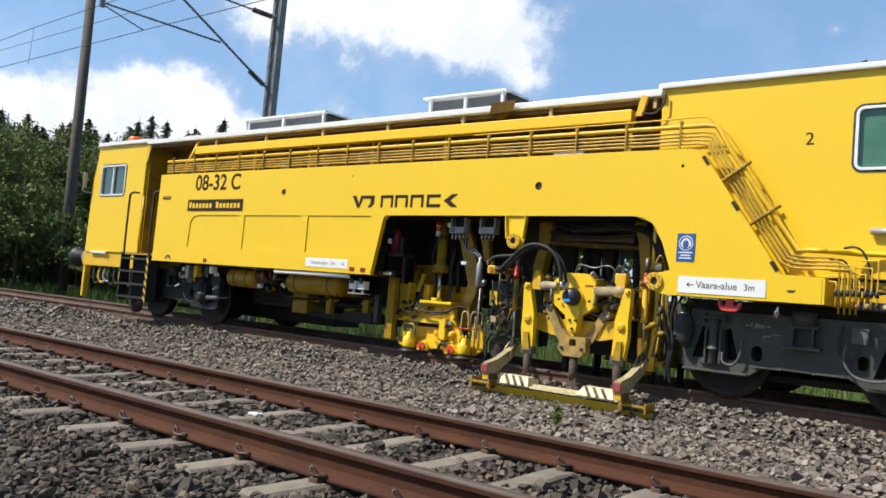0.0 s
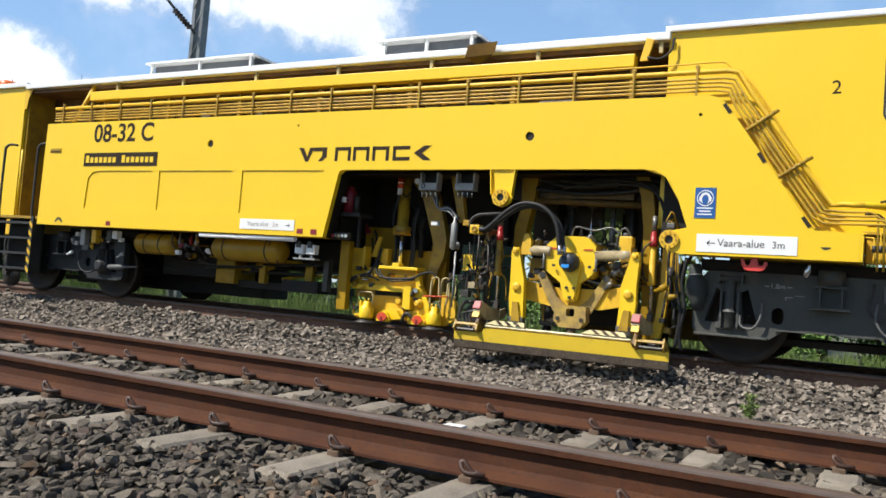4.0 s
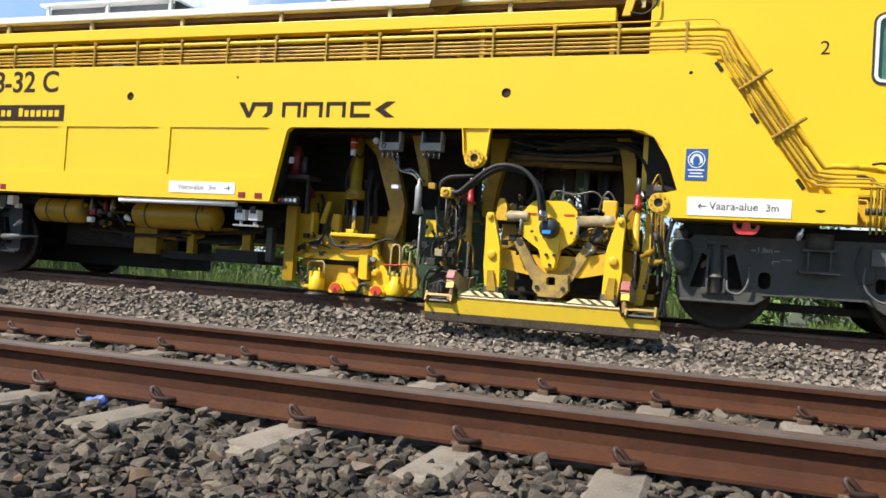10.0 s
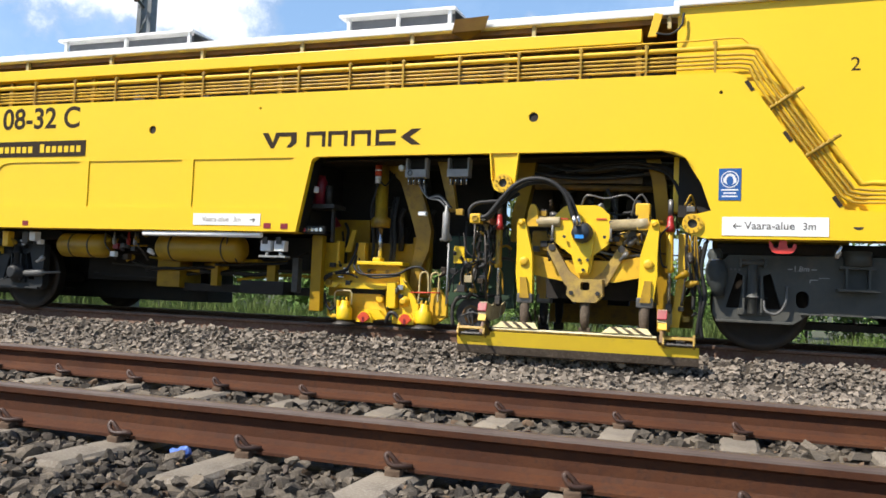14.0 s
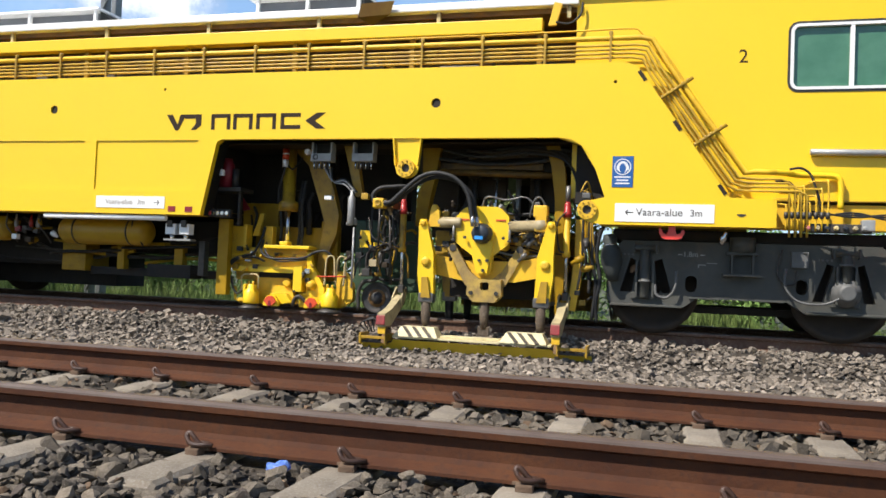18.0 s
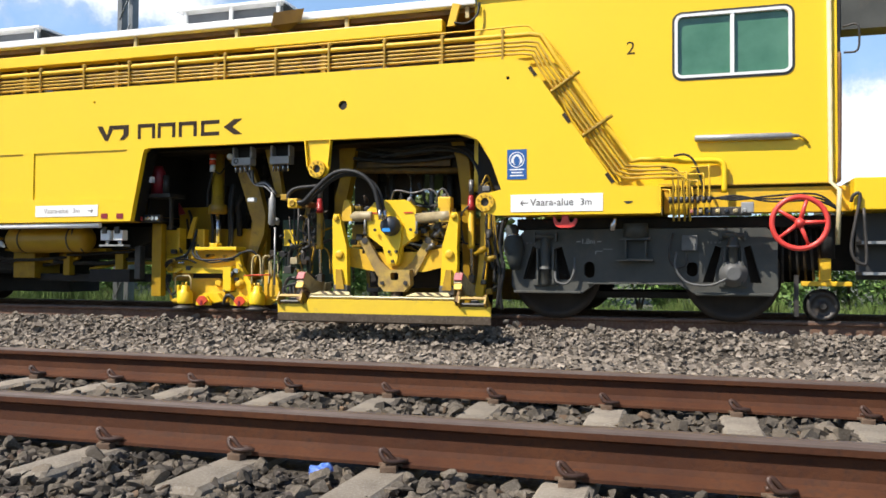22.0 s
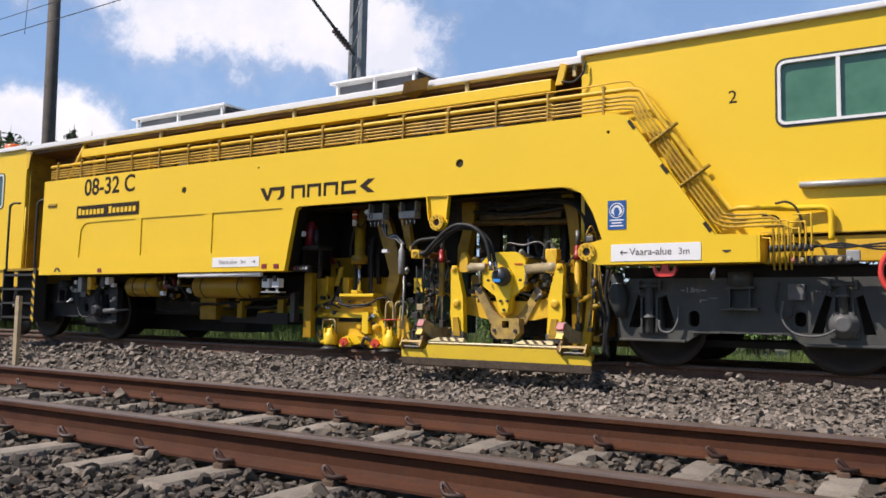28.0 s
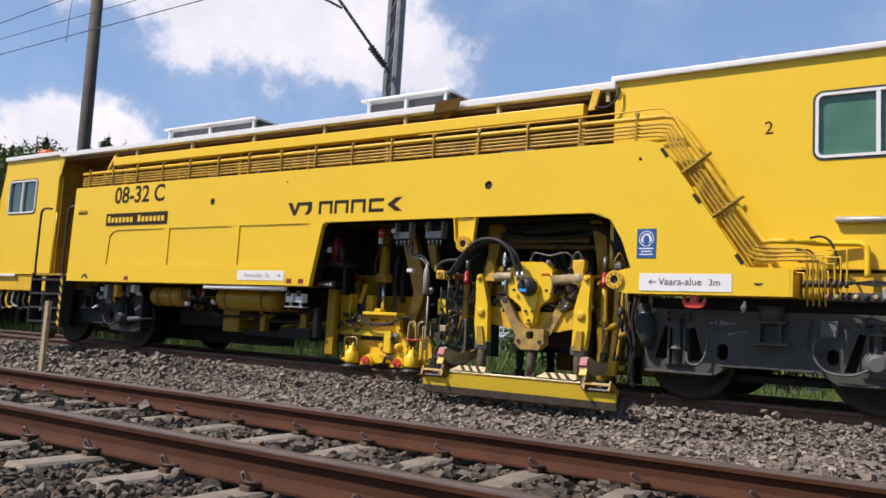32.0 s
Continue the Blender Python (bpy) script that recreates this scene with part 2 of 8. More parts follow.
def frames_along(pts):
    pts = [Vector(p) for p in pts]
    ways = [(pts[min(i + 1, len(pts) - 1)] - pts[max(i - 1, 0)]).normalized() for i in range(len(pts))]
    side = ways[0].cross(Vector((0, 0, 1)))
    if side.length < 0.1:
        side = ways[0].cross(Vector((0, 1, 0)))
    out = []
    for p, w in zip(pts, ways):
        side = (side - w * side.dot(w)).normalized()
        out.append((p, side, w.cross(side)))
    return out


def tube(bm, pts, r, seg=8, caps=True, closed=False):
    """A round tube along points; r is one radius or one for each point."""
    rs = r if isinstance(r, (list, tuple)) else [r] * len(pts)
    rings = []
    for (p, a, b), q in zip(frames_along(pts), rs):
        rings.append([bm.verts.new(p + (a * math.cos(2 * math.pi * k / seg) + b * math.sin(2 * math.pi * k / seg)) * q) for k in range(seg)])
    pairs = list(zip(rings, rings[1:])) + ([(rings[-1], rings[0])] if closed else [])
    for s, t in pairs:
        for k in range(seg):
            f = bm.faces.new((s[k], s[(k + 1) % seg], t[(k + 1) % seg], t[k]))
            f.smooth = True
    if caps and not closed:
        bm.faces.new(rings[0][::-1])
        bm.faces.new(rings[-1])
    return bm


def cyl(bm, p0, p1, r0, r1=None, seg=16):
    return tube(bm, [p0, p1], [r0, r0 if r1 is None else r1], seg)


def lathe(bm, p0, way, profile, seg=20):
    """Turned shape: pairs of way along the axis and radius."""
    p0, way = Vector(p0), Vector(way).normalized()
    a = way.cross(Vector((0, 0, 1)) if abs(way.z) < 0.9 else Vector((0, 1, 0))).normalized()
    b = way.cross(a)
    rings = [[bm.verts.new(p0 + way * d + (a * math.cos(2 * math.pi * k / seg) + b * math.sin(2 * math.pi * k / seg)) * max(r, 1e-4)) for k in range(seg)] for d, r in profile]
    for s, t in zip(rings, rings[1:]):
        for k in range(seg):
            bm.faces.new((s[k], s[(k + 1) % seg], t[(k + 1) % seg], t[k])).smooth = True
    bm.faces.new(rings[0][::-1])
    bm.faces.new(rings[-1])
    return bm


def ring(bm, c, normal, big, small, seg=28, sub=8):
    c, normal = Vector(c), Vector(normal).normalized()
    a = normal.cross(Vector((0, 0, 1)) if abs(normal.z) < 0.9 else Vector((1, 0, 0))).normalized()
    b = normal.cross(a)
    return tube(bm, [c + (a * math.cos(2 * math.pi * k / seg) + b * math.sin(2 * math.pi * k / seg)) * big for k in range(seg)], small, sub, closed=True)


def plate(bm, loops, y0, y1):
    """A plate in the x-z plane between y0 (front) and y1: the first loop is its outline, the rest are holes through it."""
    front, edges = [], []
    for loop in loops:
        vs = [bm.verts.new((x, y0, z)) for x, z in loop]
        front.append(vs)
        edges += [bm.edges.new((vs[i], vs[(i + 1) % len(vs)])) for i in range(len(vs))]
    got = bmesh.ops.triangle_fill(bm, use_beauty=True, use_dissolve=False, edges=edges)
    faces = [g for g in got["geom"] if isinstance(g, bmesh.types.BMFace)]
    twin = {v: bm.verts.new((v.co.x, y1, v.co.z)) for vs in front for v in vs}
    fresh = list(faces)
    for f in faces:
        fresh.append(bm.faces.new([twin[v] for v in reversed(f.verts)]))
    for vs in front:
        for i in range(len(vs)):
            a, b = vs[i], vs[(i + 1) % len(vs)]
            fresh.append(bm.faces.new((a, b, twin[b], twin[a])))
    bmesh.ops.recalc_face_normals(bm, faces=fresh)
    return bm


def rrect(x0, x1, z0, z1, r, n=5):
    out = []
    for cx, cz, a0 in ((x1 - r, z1 - r, 0), (x0 + r, z1 - r, 90), (x0 + r, z0 + r, 180), (x1 - r, z0 + r, 270)):
        out += [(cx + r * math.cos(radians(a0 + 90 * k / n)), cz + r * math.sin(radians(a0 + 90 * k / n))) for k in range(n + 1)]
    return out


def circle(cx, cz, r, n=20):
    return [(cx + r * math.cos(2 * math.pi * k / n), cz + r * math.sin(2 * math.pi * k / n)) for k in range(n)]


def ball(bm, c, r, squash=(1, 1, 1), u=12, v=8):
    got = bmesh.ops.create_uvsphere(bm, u_segments=u, v_segments=v, radius=r)
    for w in got["verts"]:
        w.co = Vector((w.co.x * squash[0] + c[0], w.co.y * squash[1] + c[1], w.co.z * squash[2] + c[2]))
        for f in w.link_faces:
            f.smooth = True
    return bm


def bez(pts, n=10):
    """A smooth line through points (Catmull-Rom)."""
    p = [Vector(q) for q in pts]
    p = [p[0] * 2 - p[1]] + p + [p[-1] * 2 - p[-2]]
    out = []
    for i in range(1, len(p) - 2):
        for k in range(n):
            t = k / n
            out.append(0.5 * (2 * p[i] + (p[i + 1] - p[i - 1]) * t + (2 * p[i - 1] - 5 * p[i] + 4 * p[i + 1] - p[i + 2]) * t * t + (3 * p[i] - p[i - 1] - 3 * p[i + 1] + p[i + 2]) * t ** 3))
    return out + [p[-2]]


ORIGIN = {}


def B():
    return bmesh.new()


def part(name, bm, mat, parent=None, label="", at=None):
    """Links a bmesh, drawn in the place's own metres, as one mesh object under a thing or a part."""
    base = Vector(at) if at is not None else (ORIGIN[parent] if parent else Vector((0, 0, 0)))
    me = bpy.data.meshes.new(name)
    bm.transform(Matrix.Translation(-base))
    bm.to_mesh(me)
    bm.free()
    for m in mat if isinstance(mat, (list, tuple)) else (mat,):
        me.materials.append(m)
    ob = new(name, me)
    ORIGIN[ob] = base
    if parent:
        ob.parent = parent
        ob.location = base - ORIGIN[parent]
    else:
        ob.location = base
    if label:
        tagged(ob, label)
    return ob


def thing(name, at, label, category, group="", kind=""):
    ob = new(name)
    ob.location = at
    ORIGIN[ob] = Vector(at)
    return tagged(ob, label, category, group, kind)


def lettering(name, text, mat, parent, x0, x1, z0, y, label="", bold=0.0, tall=1.0):
    """Words on an upright face that looks along -y, from x0 to x1, their foot at z0."""
    cu = bpy.data.curves.new(name, "FONT")
    cu.body, cu.size, cu.extrude, cu.offset = text, 1.0, 0.002, bold
    tmp = new(name, cu)
    bpy.context.view_layer.update()
    me = bpy.data.meshes.new_from_object(tmp.evaluated_get(bpy.context.evaluated_depsgraph_get()))
    bpy.data.objects.remove(tmp)
    bm = B()
    bm.from_mesh(me)
    lo, hi = min(v.co.x for v in bm.verts), max(v.co.x for v in bm.verts)
    k = (x1 - x0) / (hi - lo)
    for v in bm.verts:
        v.co = Vector((x0 + (v.co.x - lo) * k, y - v.co.z * 0.5, z0 + v.co.y * k * tall))
    return part(name, bm, mat, parent, label)

# ---- ground and tracks ----
NEAR_Y, FAR_Y, GAUGE = 0.0, 5.80, 1.596      # near rail of each track, rail spacing
M_Y = FAR_Y + GAUGE / 2                       # middle of the machine's track
RAIL_N, RAIL_M = 0.183, 0.258                 # rail tops


def ground_z(x, y):
    steps = ((-30, -1.6), (-6, -1.1), (-3.4, -0.95), (-1.7, -0.09), (-0.9, -0.040), (0.1, -0.034), (1.5, -0.034), (2.2, -0.045), (3.0, -0.10), (4.6, -0.12), (5.0, -0.10), (5.2, -0.01), (5.5, 0.085), (7.8, 0.07), (8.6, -0.05), (9.6, -0.35), (14, -0.3), (60, 0.2), (4000, 2.0))
    if y <= steps[0][0]:
        return steps[0][1]
    for (a, za), (b, zb) in zip(steps, steps[1:]):
        if y <= b:
            return za + (zb - za) * (y - a) / (b - a)
    return steps[-1][1]


def build_ground():
    ys = [-3000, -300, -60, -30, -12, -6, -4.5, -3.4, -2.9, -2.4, -2, -1.7, -1.3, -0.9, -0.4, 0.4, 1.2, 2.2, 2.6, 3.0, 3.5, 4, 4.4, 4.8, 5.15, 5.35, 5.55, 6, 7, 7.8, 8.2, 8.6, 9.1, 9.6, 11, 14, 20, 40, 60, 200, 3000]
    xs = [-3000, -600, -200, -100, -60, -40] + [-30 + 1.0 * k for k in range(46)] + [20, 30, 60, 200, 600, 3000]
    bm = B()
    grid = [[bm.verts.new((x, y, ground_z(x, y) + (noise.noise(Vector((x * 0.8, y * 0.8, 0))) * 0.02 if -40 < x < 20 and -6 < y < 9 else 0))) for y in ys] for x in xs]
    for i in range(len(xs) - 1):
        for j in range(len(ys) - 1):
            f = bm.faces.new((grid[i][j], grid[i + 1][j], grid[i + 1][j + 1], grid[i][j + 1]))
            f.material_index = 0 if -4.5 <= ys[j] < 9.0 else 1
            f.smooth = True
    return tagged(part("ground", bm, (ground_mat, earth)), "grey gravel track bed running into grassy earth", "ground", kind="structure")


build_ground()


def rail(y, top, label, web):
    """A flat-bottomed rail along x."""
    half = [(0.0, 0.0), (0.022, 0.0), (0.034, -0.008), (0.036, -0.016), (0.035, -0.038), (0.012, -0.050), (0.0085, -0.075), (0.0085, -0.120), (0.016, -0.140), (0.070, -0.158), (0.075, -0.160), (0.075, -0.172)]
    prof = [(a, b) for a, b in half[1:]] + [(-a, b) for a, b in reversed(half[1:])]
    bm = B()
    xs = (-900, -200, -60, -30, -15, 0, 15, 60, 300)
    rings = [[bm.verts.new((x, y + a, top + b)) for a, b in prof] for x in xs]
    n = len(prof)
    for s, t in zip(rings, rings[1:]):
        for k in range(n):
            f = bm.faces.new((s[k], s[(k + 1) % n], t[(k + 1) % n], t[k]))
            f.material_index = 1 if k in (0, 1, n - 1, n - 2, n - 3) else 0
    bm.faces.new(rings[0])
    bm.faces.new(rings[-1][::-1])
    bmesh.ops.recalc_face_normals(bm, faces=bm.faces[:])
    return tagged(part("rail", bm, (web, rail_top)), label, "rail", "rails of the two tracks", "structure")


for ry, rt, lab, web in ((NEAR_Y, RAIL_N, "rust-brown steel rail on concrete sleepers", rust), (NEAR_Y + GAUGE, RAIL_N, "rust-brown steel rail on concrete sleepers", rust), (FAR_Y, RAIL_M, "pale rusty steel rail under the tamping machine", rust_pale), (FAR_Y + GAUGE, RAIL_M, "pale rusty steel rail under the tamping machine", rust_pale)):
    rail(ry, rt, lab, web)


def clip_mesh(side):
    """Spring clip: a leaning loop of bent bar on a dusty cast shoulder beside the rail foot."""
    bm = B()
    s = side
    box(bm, -0.030, 0.030, s * 0.100 - 0.024, s * 0.100 + 0.024, -0.004, 0.025, 0.007)
    box(bm, -0.045, 0.045, s * 0.062 - 0.022, s * 0.062 + 0.022, 0.012, 0.024, 0.004)
    for f in bm.faces:
        f.material_index = 1
    pts = [(0.058, s * 0.076, 0.034), (0.046, s * 0.092, 0.038), (0.020, s * 0.110, 0.037), (-0.008, s * 0.118, 0.042), (-0.024, s * 0.116, 0.058), (-0.030, s * 0.110, 0.074), (-0.020, s * 0.106, 0.078), (-0.006, s * 0.104, 0.066), (0.012, s * 0.100, 0.046), (0.030, s * 0.088, 0.034), (0.036, s * 0.068, 0.033), (0.024, s * 0.056, 0.033), (-0.030, s * 0.056, 0.033)]
    tube(bm, bez(pts, 3), 0.0098, 6)
    me = bpy.data.meshes.new("rail_clip")
    bm.to_mesh(me)
    bm.free()
    me.materials.append(rust_clip)
    me.materials.append(shoulder_iron)
    return me


def sleeper_mesh():
    bm = B()
    ys = [-0.52, -0.50, 0.25, 0.6, 1.0, 1.35, 2.10, 2.12]
    rings = []
    for y in ys:
        top = 0.022 - (0.012 if 0.5 < y < 1.1 else 0) - (0.02 if y in (-0.52, 2.12) else 0)
        w = 0.092
        rings.append([bm.verts.new(p) for p in ((-w - 0.03, y, -0.2), (-w, y, top - 0.015), (-w + 0.018, y, top), (w - 0.018, y, top), (w, y, top - 0.015), (w + 0.03, y, -0.2))])
    for s, t in zip(rings, rings[1:]):
        for k in range(6):
            bm.faces.new((s[k], t[k], t[(k + 1) % 6], s[(k + 1) % 6]))
    bm.faces.new(rings[0])
    bm.faces.new(rings[-1][::-1])
    bmesh.ops.recalc_face_normals(bm, faces=bm.faces[:])
    me = bpy.data.meshes.new("railway_sleeper")
    bm.to_mesh(me)
    bm.free()
    me.materials.append(concrete)
    return me


SLEEPER_X = [-9.297 - 0.6205 * k for k in range(44, 0, -1)] + [-9.297, -8.671, -8.080, -7.438, -6.823, -6.228, -5.598, -4.957, -4.383, -3.700, -3.045, -2.427, -1.808, -1.222] + [-1.222 + 0.63 * k for k in range(1, 11)]
SLEEPER_ME, CLIP_ME = sleeper_mesh(), (clip_mesh(-1), clip_mesh(1))
rnd = random.Random(4)
for sx in SLEEPER_X:
    sl = tagged(new("railway_sleeper", SLEEPER_ME), "weathered concrete sleeper under rusty rails, half in ballast", "sleeper", "sleepers of the near track")
    skew = 0.5 + rnd.uniform(-0.3, 0.3)
    sl.matrix_basis = pose(sx + 1.5 * math.tan(radians(skew)), 0, -0.022, 0, 0, skew)
    for cy in (NEAR_Y, NEAR_Y + GAUGE):
        for q in (0, 1):
            c = new("rail_clip", CLIP_ME[q])
            c.parent = sl
            c.location = (rnd.uniform(-0.008, 0.008), cy, 0.022)
            c.rotation_euler = (0, 0, radians(rnd.uniform(-9, 9)))
for k in range(60):
    sl = tagged(new("railway_sleeper", SLEEPER_ME), "grey concrete sleeper buried in fresh ballast", "sleeper", "sleepers of the tamped track")
    sl.location = (-26.1 + 0.6205 * k, FAR_Y + 0.12, 0.01)


# ---- ballast: broken stones ----
def stones(name, count, area, size, mat, seed, label, lift=0.35, avoid=None, fine=0):
    """Many broken stones lying on the ground inside area (x0, x1, y0, y1), as one object."""
    rng = np.random.default_rng(seed)
    ico = B()
    bmesh.ops.create_icosphere(ico, subdivisions=max(fine, 1), radius=1.0)
    base = np.array([v.co[:] for v in ico.verts])
    tris = np.array([[v.index for v in f.verts] for f in ico.faces])
    ico.free()
    if fine == 0:
        # chips: skewed blocks with uneven corners
        base = np.array([(a, b, c) for a in (-1, 1) for b in (-1, 1) for c in (-1, 1)], dtype=float) * 0.58
        quads = ((0, 1, 3, 2), (4, 6, 7, 5), (0, 4, 5, 1), (2, 3, 7, 6), (0, 2, 6, 4), (1, 5, 7, 3))
        tris = np.array([t for q in quads for t in ((q[0], q[1], q[2]), (q[0], q[2], q[3]))])
    x = rng.uniform(area[0], area[1], count)
    y = rng.uniform(area[2], area[3], count)
    if avoid is not None:
        keep = ~avoid(x, y)
        x, y = x[keep], y[keep]
    n = len(x)
    z = np.array([ground_z(a, b) for a, b in zip(x, y)])
    r = size * rng.lognormal(0, 0.28, n)
    shapes = []
    for k in range(40):
        v = base.copy()
        if fine == 0:
            v *= rng.uniform(0.55, 1.2, v.shape)
        for _ in range(0 if fine == 0 else 12):
            d = rng.normal(size=3)
            d /= np.linalg.norm(d)
            cut = rng.uniform(0.28, 0.66)
            h = v @ d
            v = v - np.outer(np.maximum(h - cut, 0), d)
        v *= rng.uniform(0.7, 1.35, 3)
        shapes.append(v)
    shapes = np.array(shapes)[rng.integers(0, 40, n)]
    q = rng.normal(size=(n, 4))
    q /= np.linalg.norm(q, axis=1, keepdims=True)
    w, a, b, c = q.T
    rot = np.stack([1 - 2 * (b * b + c * c), 2 * (a * b - c * w), 2 * (a * c + b * w), 2 * (a * b + c * w), 1 - 2 * (a * a + c * c), 2 * (b * c - a * w), 2 * (a * c - b * w), 2 * (b * c + a * w), 1 - 2 * (a * a + b * b)], 1).reshape(n, 3, 3)
    v = np.einsum("nij,nkj->nki", rot, shapes) * r[:, None, None]
    v[:, :, 2] *= 0.74
    v += np.stack([x, y, z + lift * r * rng.uniform(0.0, 1.6, n)], 1)[:, None, :]
    nv = base.shape[0]
    idx = (tris[None] + (np.arange(n) * nv)[:, None, None]).reshape(-1)
    me = bpy.data.meshes.new(name)
    me.vertices.add(n * nv)
    me.vertices.foreach_set("co", v.reshape(-1).astype(np.float32))
    me.loops.add(len(idx))
    me.loops.foreach_set("vertex_index", idx.astype(np.int32))
    me.polygons.add(len(idx) // 3)
    me.polygons.foreach_set("loop_start", np.arange(0, len(idx), 3, dtype=np.int32))
    me.update(calc_edges=True)
    me.shade_flat()
    me.materials.append(mat)
    return tagged(new(name, me), label, "ballast", kind="stuff")


def on_sleeper(x, y):
    sx = np.array(SLEEPER_X)
    near = np.min(np.abs(x[:, None] - sx[None, :]), axis=1) < 0.088
    return ((near & (y > -0.47) & (y < 2.0)) & (np.sin(x * 91 + y * 57) < 0.985)) | (np.abs(y) < 0.09) | (np.abs(y - GAUGE) < 0.09)


near_ballast = stones("ballast_stones", 4600, (-9.0, 1.0, -1.7, 0.0), 0.030, ballast_dark, 1, "dark grey broken stone between the sleepers", 0.60, on_sleeper, 2)
stones("ballast_stones", 10500, (-9.6, 1.6, -1.7, 0.0), 0.0275, ballast_dark, 14, "dark grey broken stone between the sleepers", 0.45, on_sleeper, 1)
# the nearest stones, each of its own
def loose_stones(count, area, parent):
    rng = random.Random(77)
    shapes = []
    for k in range(14):
        bm = B()
        bmesh.ops.create_icosphere(bm, subdivisions=2, radius=1.0)
        for _ in range(10):
            d = Vector((rng.gauss(0, 1), rng.gauss(0, 1), rng.gauss(0, 1))).normalized()
            cut = rng.uniform(0.28, 0.64)
            for v in bm.verts:
                v.co -= d * max(v.co.dot(d) - cut, 0)
        sq = Vector((rng.uniform(0.8, 1.5), rng.uniform(0.8, 1.3), rng.uniform(0.7, 1.05)))
        for v in bm.verts:
            v.co = Vector((v.co.x * sq.x, v.co.y * sq.y, v.co.z * sq.z))
        me = bpy.data.meshes.new("stone")
        bm.to_mesh(me)
        bm.free()
        me.materials.append((loose_dark, loose_dark, loose_dark, loose_light, loose_brown)[k % 5])
        shapes.append(me)
    made = 0
    while made < count:
        x, y = rng.uniform(area[0], area[1]), rng.uniform(area[2], area[3])
        if on_sleeper(np.array([x]), np.array([y]))[0]:
            continue
        r = rng.uniform(0.022, 0.033)
        s = new("stone", rng.choice(shapes))
        s.parent = parent
        s.location = (x, y, ground_z(x, y) + 0.55 * r + 0.01)
        s.rotation_euler = (rng.uniform(0, 6), rng.uniform(0, 6), rng.uniform(0, 6))
        s.scale = (r, r, r)
        made += 1


loose_dark = material("dark_loose_stone", (0.057, 0.045, 0.035), 0.85, spec=0.25, other=(0.094, 0.072, 0.057), scale=2, amount=0.8, grain=(0.125, 0.113, 0.100), grain_scale=6, bump=0.35, bump_scale=4, per_object=0.4)
loose_light = material("pale_loose_stone", (0.151, 0.125, 0.100), 0.85, spec=0.25, other=(0.100, 0.084, 0.068), scale=2, amount=0.8, grain=(0.193, 0.176, 0.159), grain_scale=6, bump=0.35, bump_scale=4, per_object=0.3)
loose_brown = material("rusty_loose_stone", (0.109, 0.071, 0.049), 0.85, other=(0.075, 0.050, 0.039), scale=2, amount=0.8, bump=0.35, bump_scale=4, per_object=0.3)
loose_stones(300, (-9.0, 1.0, -1.6, -0.1), near_ballast)
stones("ballast_stones", 2600, (-14, -9.6, -1.7, 0.0), 0.034, ballast_dark, 11, "dark grey broken stone between the sleepers", 0.6, on_sleeper)
stones("ballast_stones", 3600, (-10, 3.5, -3.0, -1.5), 0.034, ballast_dark, 12, "dark grey broken stone on the track shoulder", 0.6)
stones("ballast_stones", 2400, (-11, 2.5, -1.6, 2.6), 0.026, ballast_brown, 2, "brown and rusty broken stone between the sleepers", 0.6, on_sleeper, 1)
stones("ballast_stones", 18000, (-14, 3.5, 0.0, 3.0), 0.032, ballast_dark, 3, "dark grey broken stone between the rails", 0.5, on_sleeper)
def tamped_void(x, y):
    """Hollows that the tines left at the sleeper ends, where the machine has been."""
    u = (x + 26.1 + 0.31) % 0.6205 - 0.31
    return (x > -5.2) & ((u / 0.19) ** 2 + ((y - 5.50) / 0.075) ** 2 < 1 + 0.25 * np.sin(x * 23))


stones("ballast_stones", 50000, (-15, 3.5, 2.7, 5.75), 0.0265, ballast_light, 5, "light grey fresh broken stone beside the tamped track", 0.9, tamped_void)
stones("ballast_stones", 9000, (-32, -15, 2.6, 5.75), 0.042, ballast_light, 8, "light grey fresh broken stone beside the far track", 0.8)
stones("ballast_stones", 4500, (-32, -14, -1.5, 2.8), 0.042, ballast_dark, 6, "grey broken stone of the far track bed", 0.6, on_sleeper)
stones("ballast_stones", 3000, (-15, 3.5, 5.85, 8.4), 0.034, ballast_light, 7, "light grey fresh stone under the tamping machine", 0.6)

# ---- the tamping machine ----
PY, CY = 5.10, 5.43            # faces of the main frame and of the cabins
MB = (-6.0, M_Y, RAIL_M)
machine = thing("tamping_machine", MB, "yellow track tamping machine with white roof standing on rails", "railway machine")

# main frame: one plate with pockets for the three recessed panels
arch = [(-6.535, 1.275), (-6.375, 2.06), (-6.355, 2.095), (-6.31, 2.112), (-2.62, 2.112), (-2.50, 2.095), (-2.40, 2.04), (-2.32, 1.95), (-2.25, 1.80), (-2.155, 1.535), (-2.30, 1.50), (-2.38, 1.46), (-2.41, 1.40), (-2.38, 1.335), (-2.31, 1.30), (-2.20, 1.275)]
outline = [(-12.03, 1.275)] + arch + [(-0.64, 1.275), (-0.64, 1.530), (-1.02, 1.545), (-1.85, 2.75), (-1.92, 2.81), (-2.02, 2.838), (-12.0, 2.842)]
pockets = [[(-10.985, 1.547), (-9.60, 1.547), (-9.60, 2.105), (-10.72, 2.105), (-10.86, 2.08), (-10.95, 2.00)], [(-9.465, 1.547), (-8.09, 1.547), (-8.09, 2.105), (-9.465, 2.105)], [(-7.93, 1.547), (-6.66, 1.547), (-6.60, 2.105), (-7.93, 2.105)]]
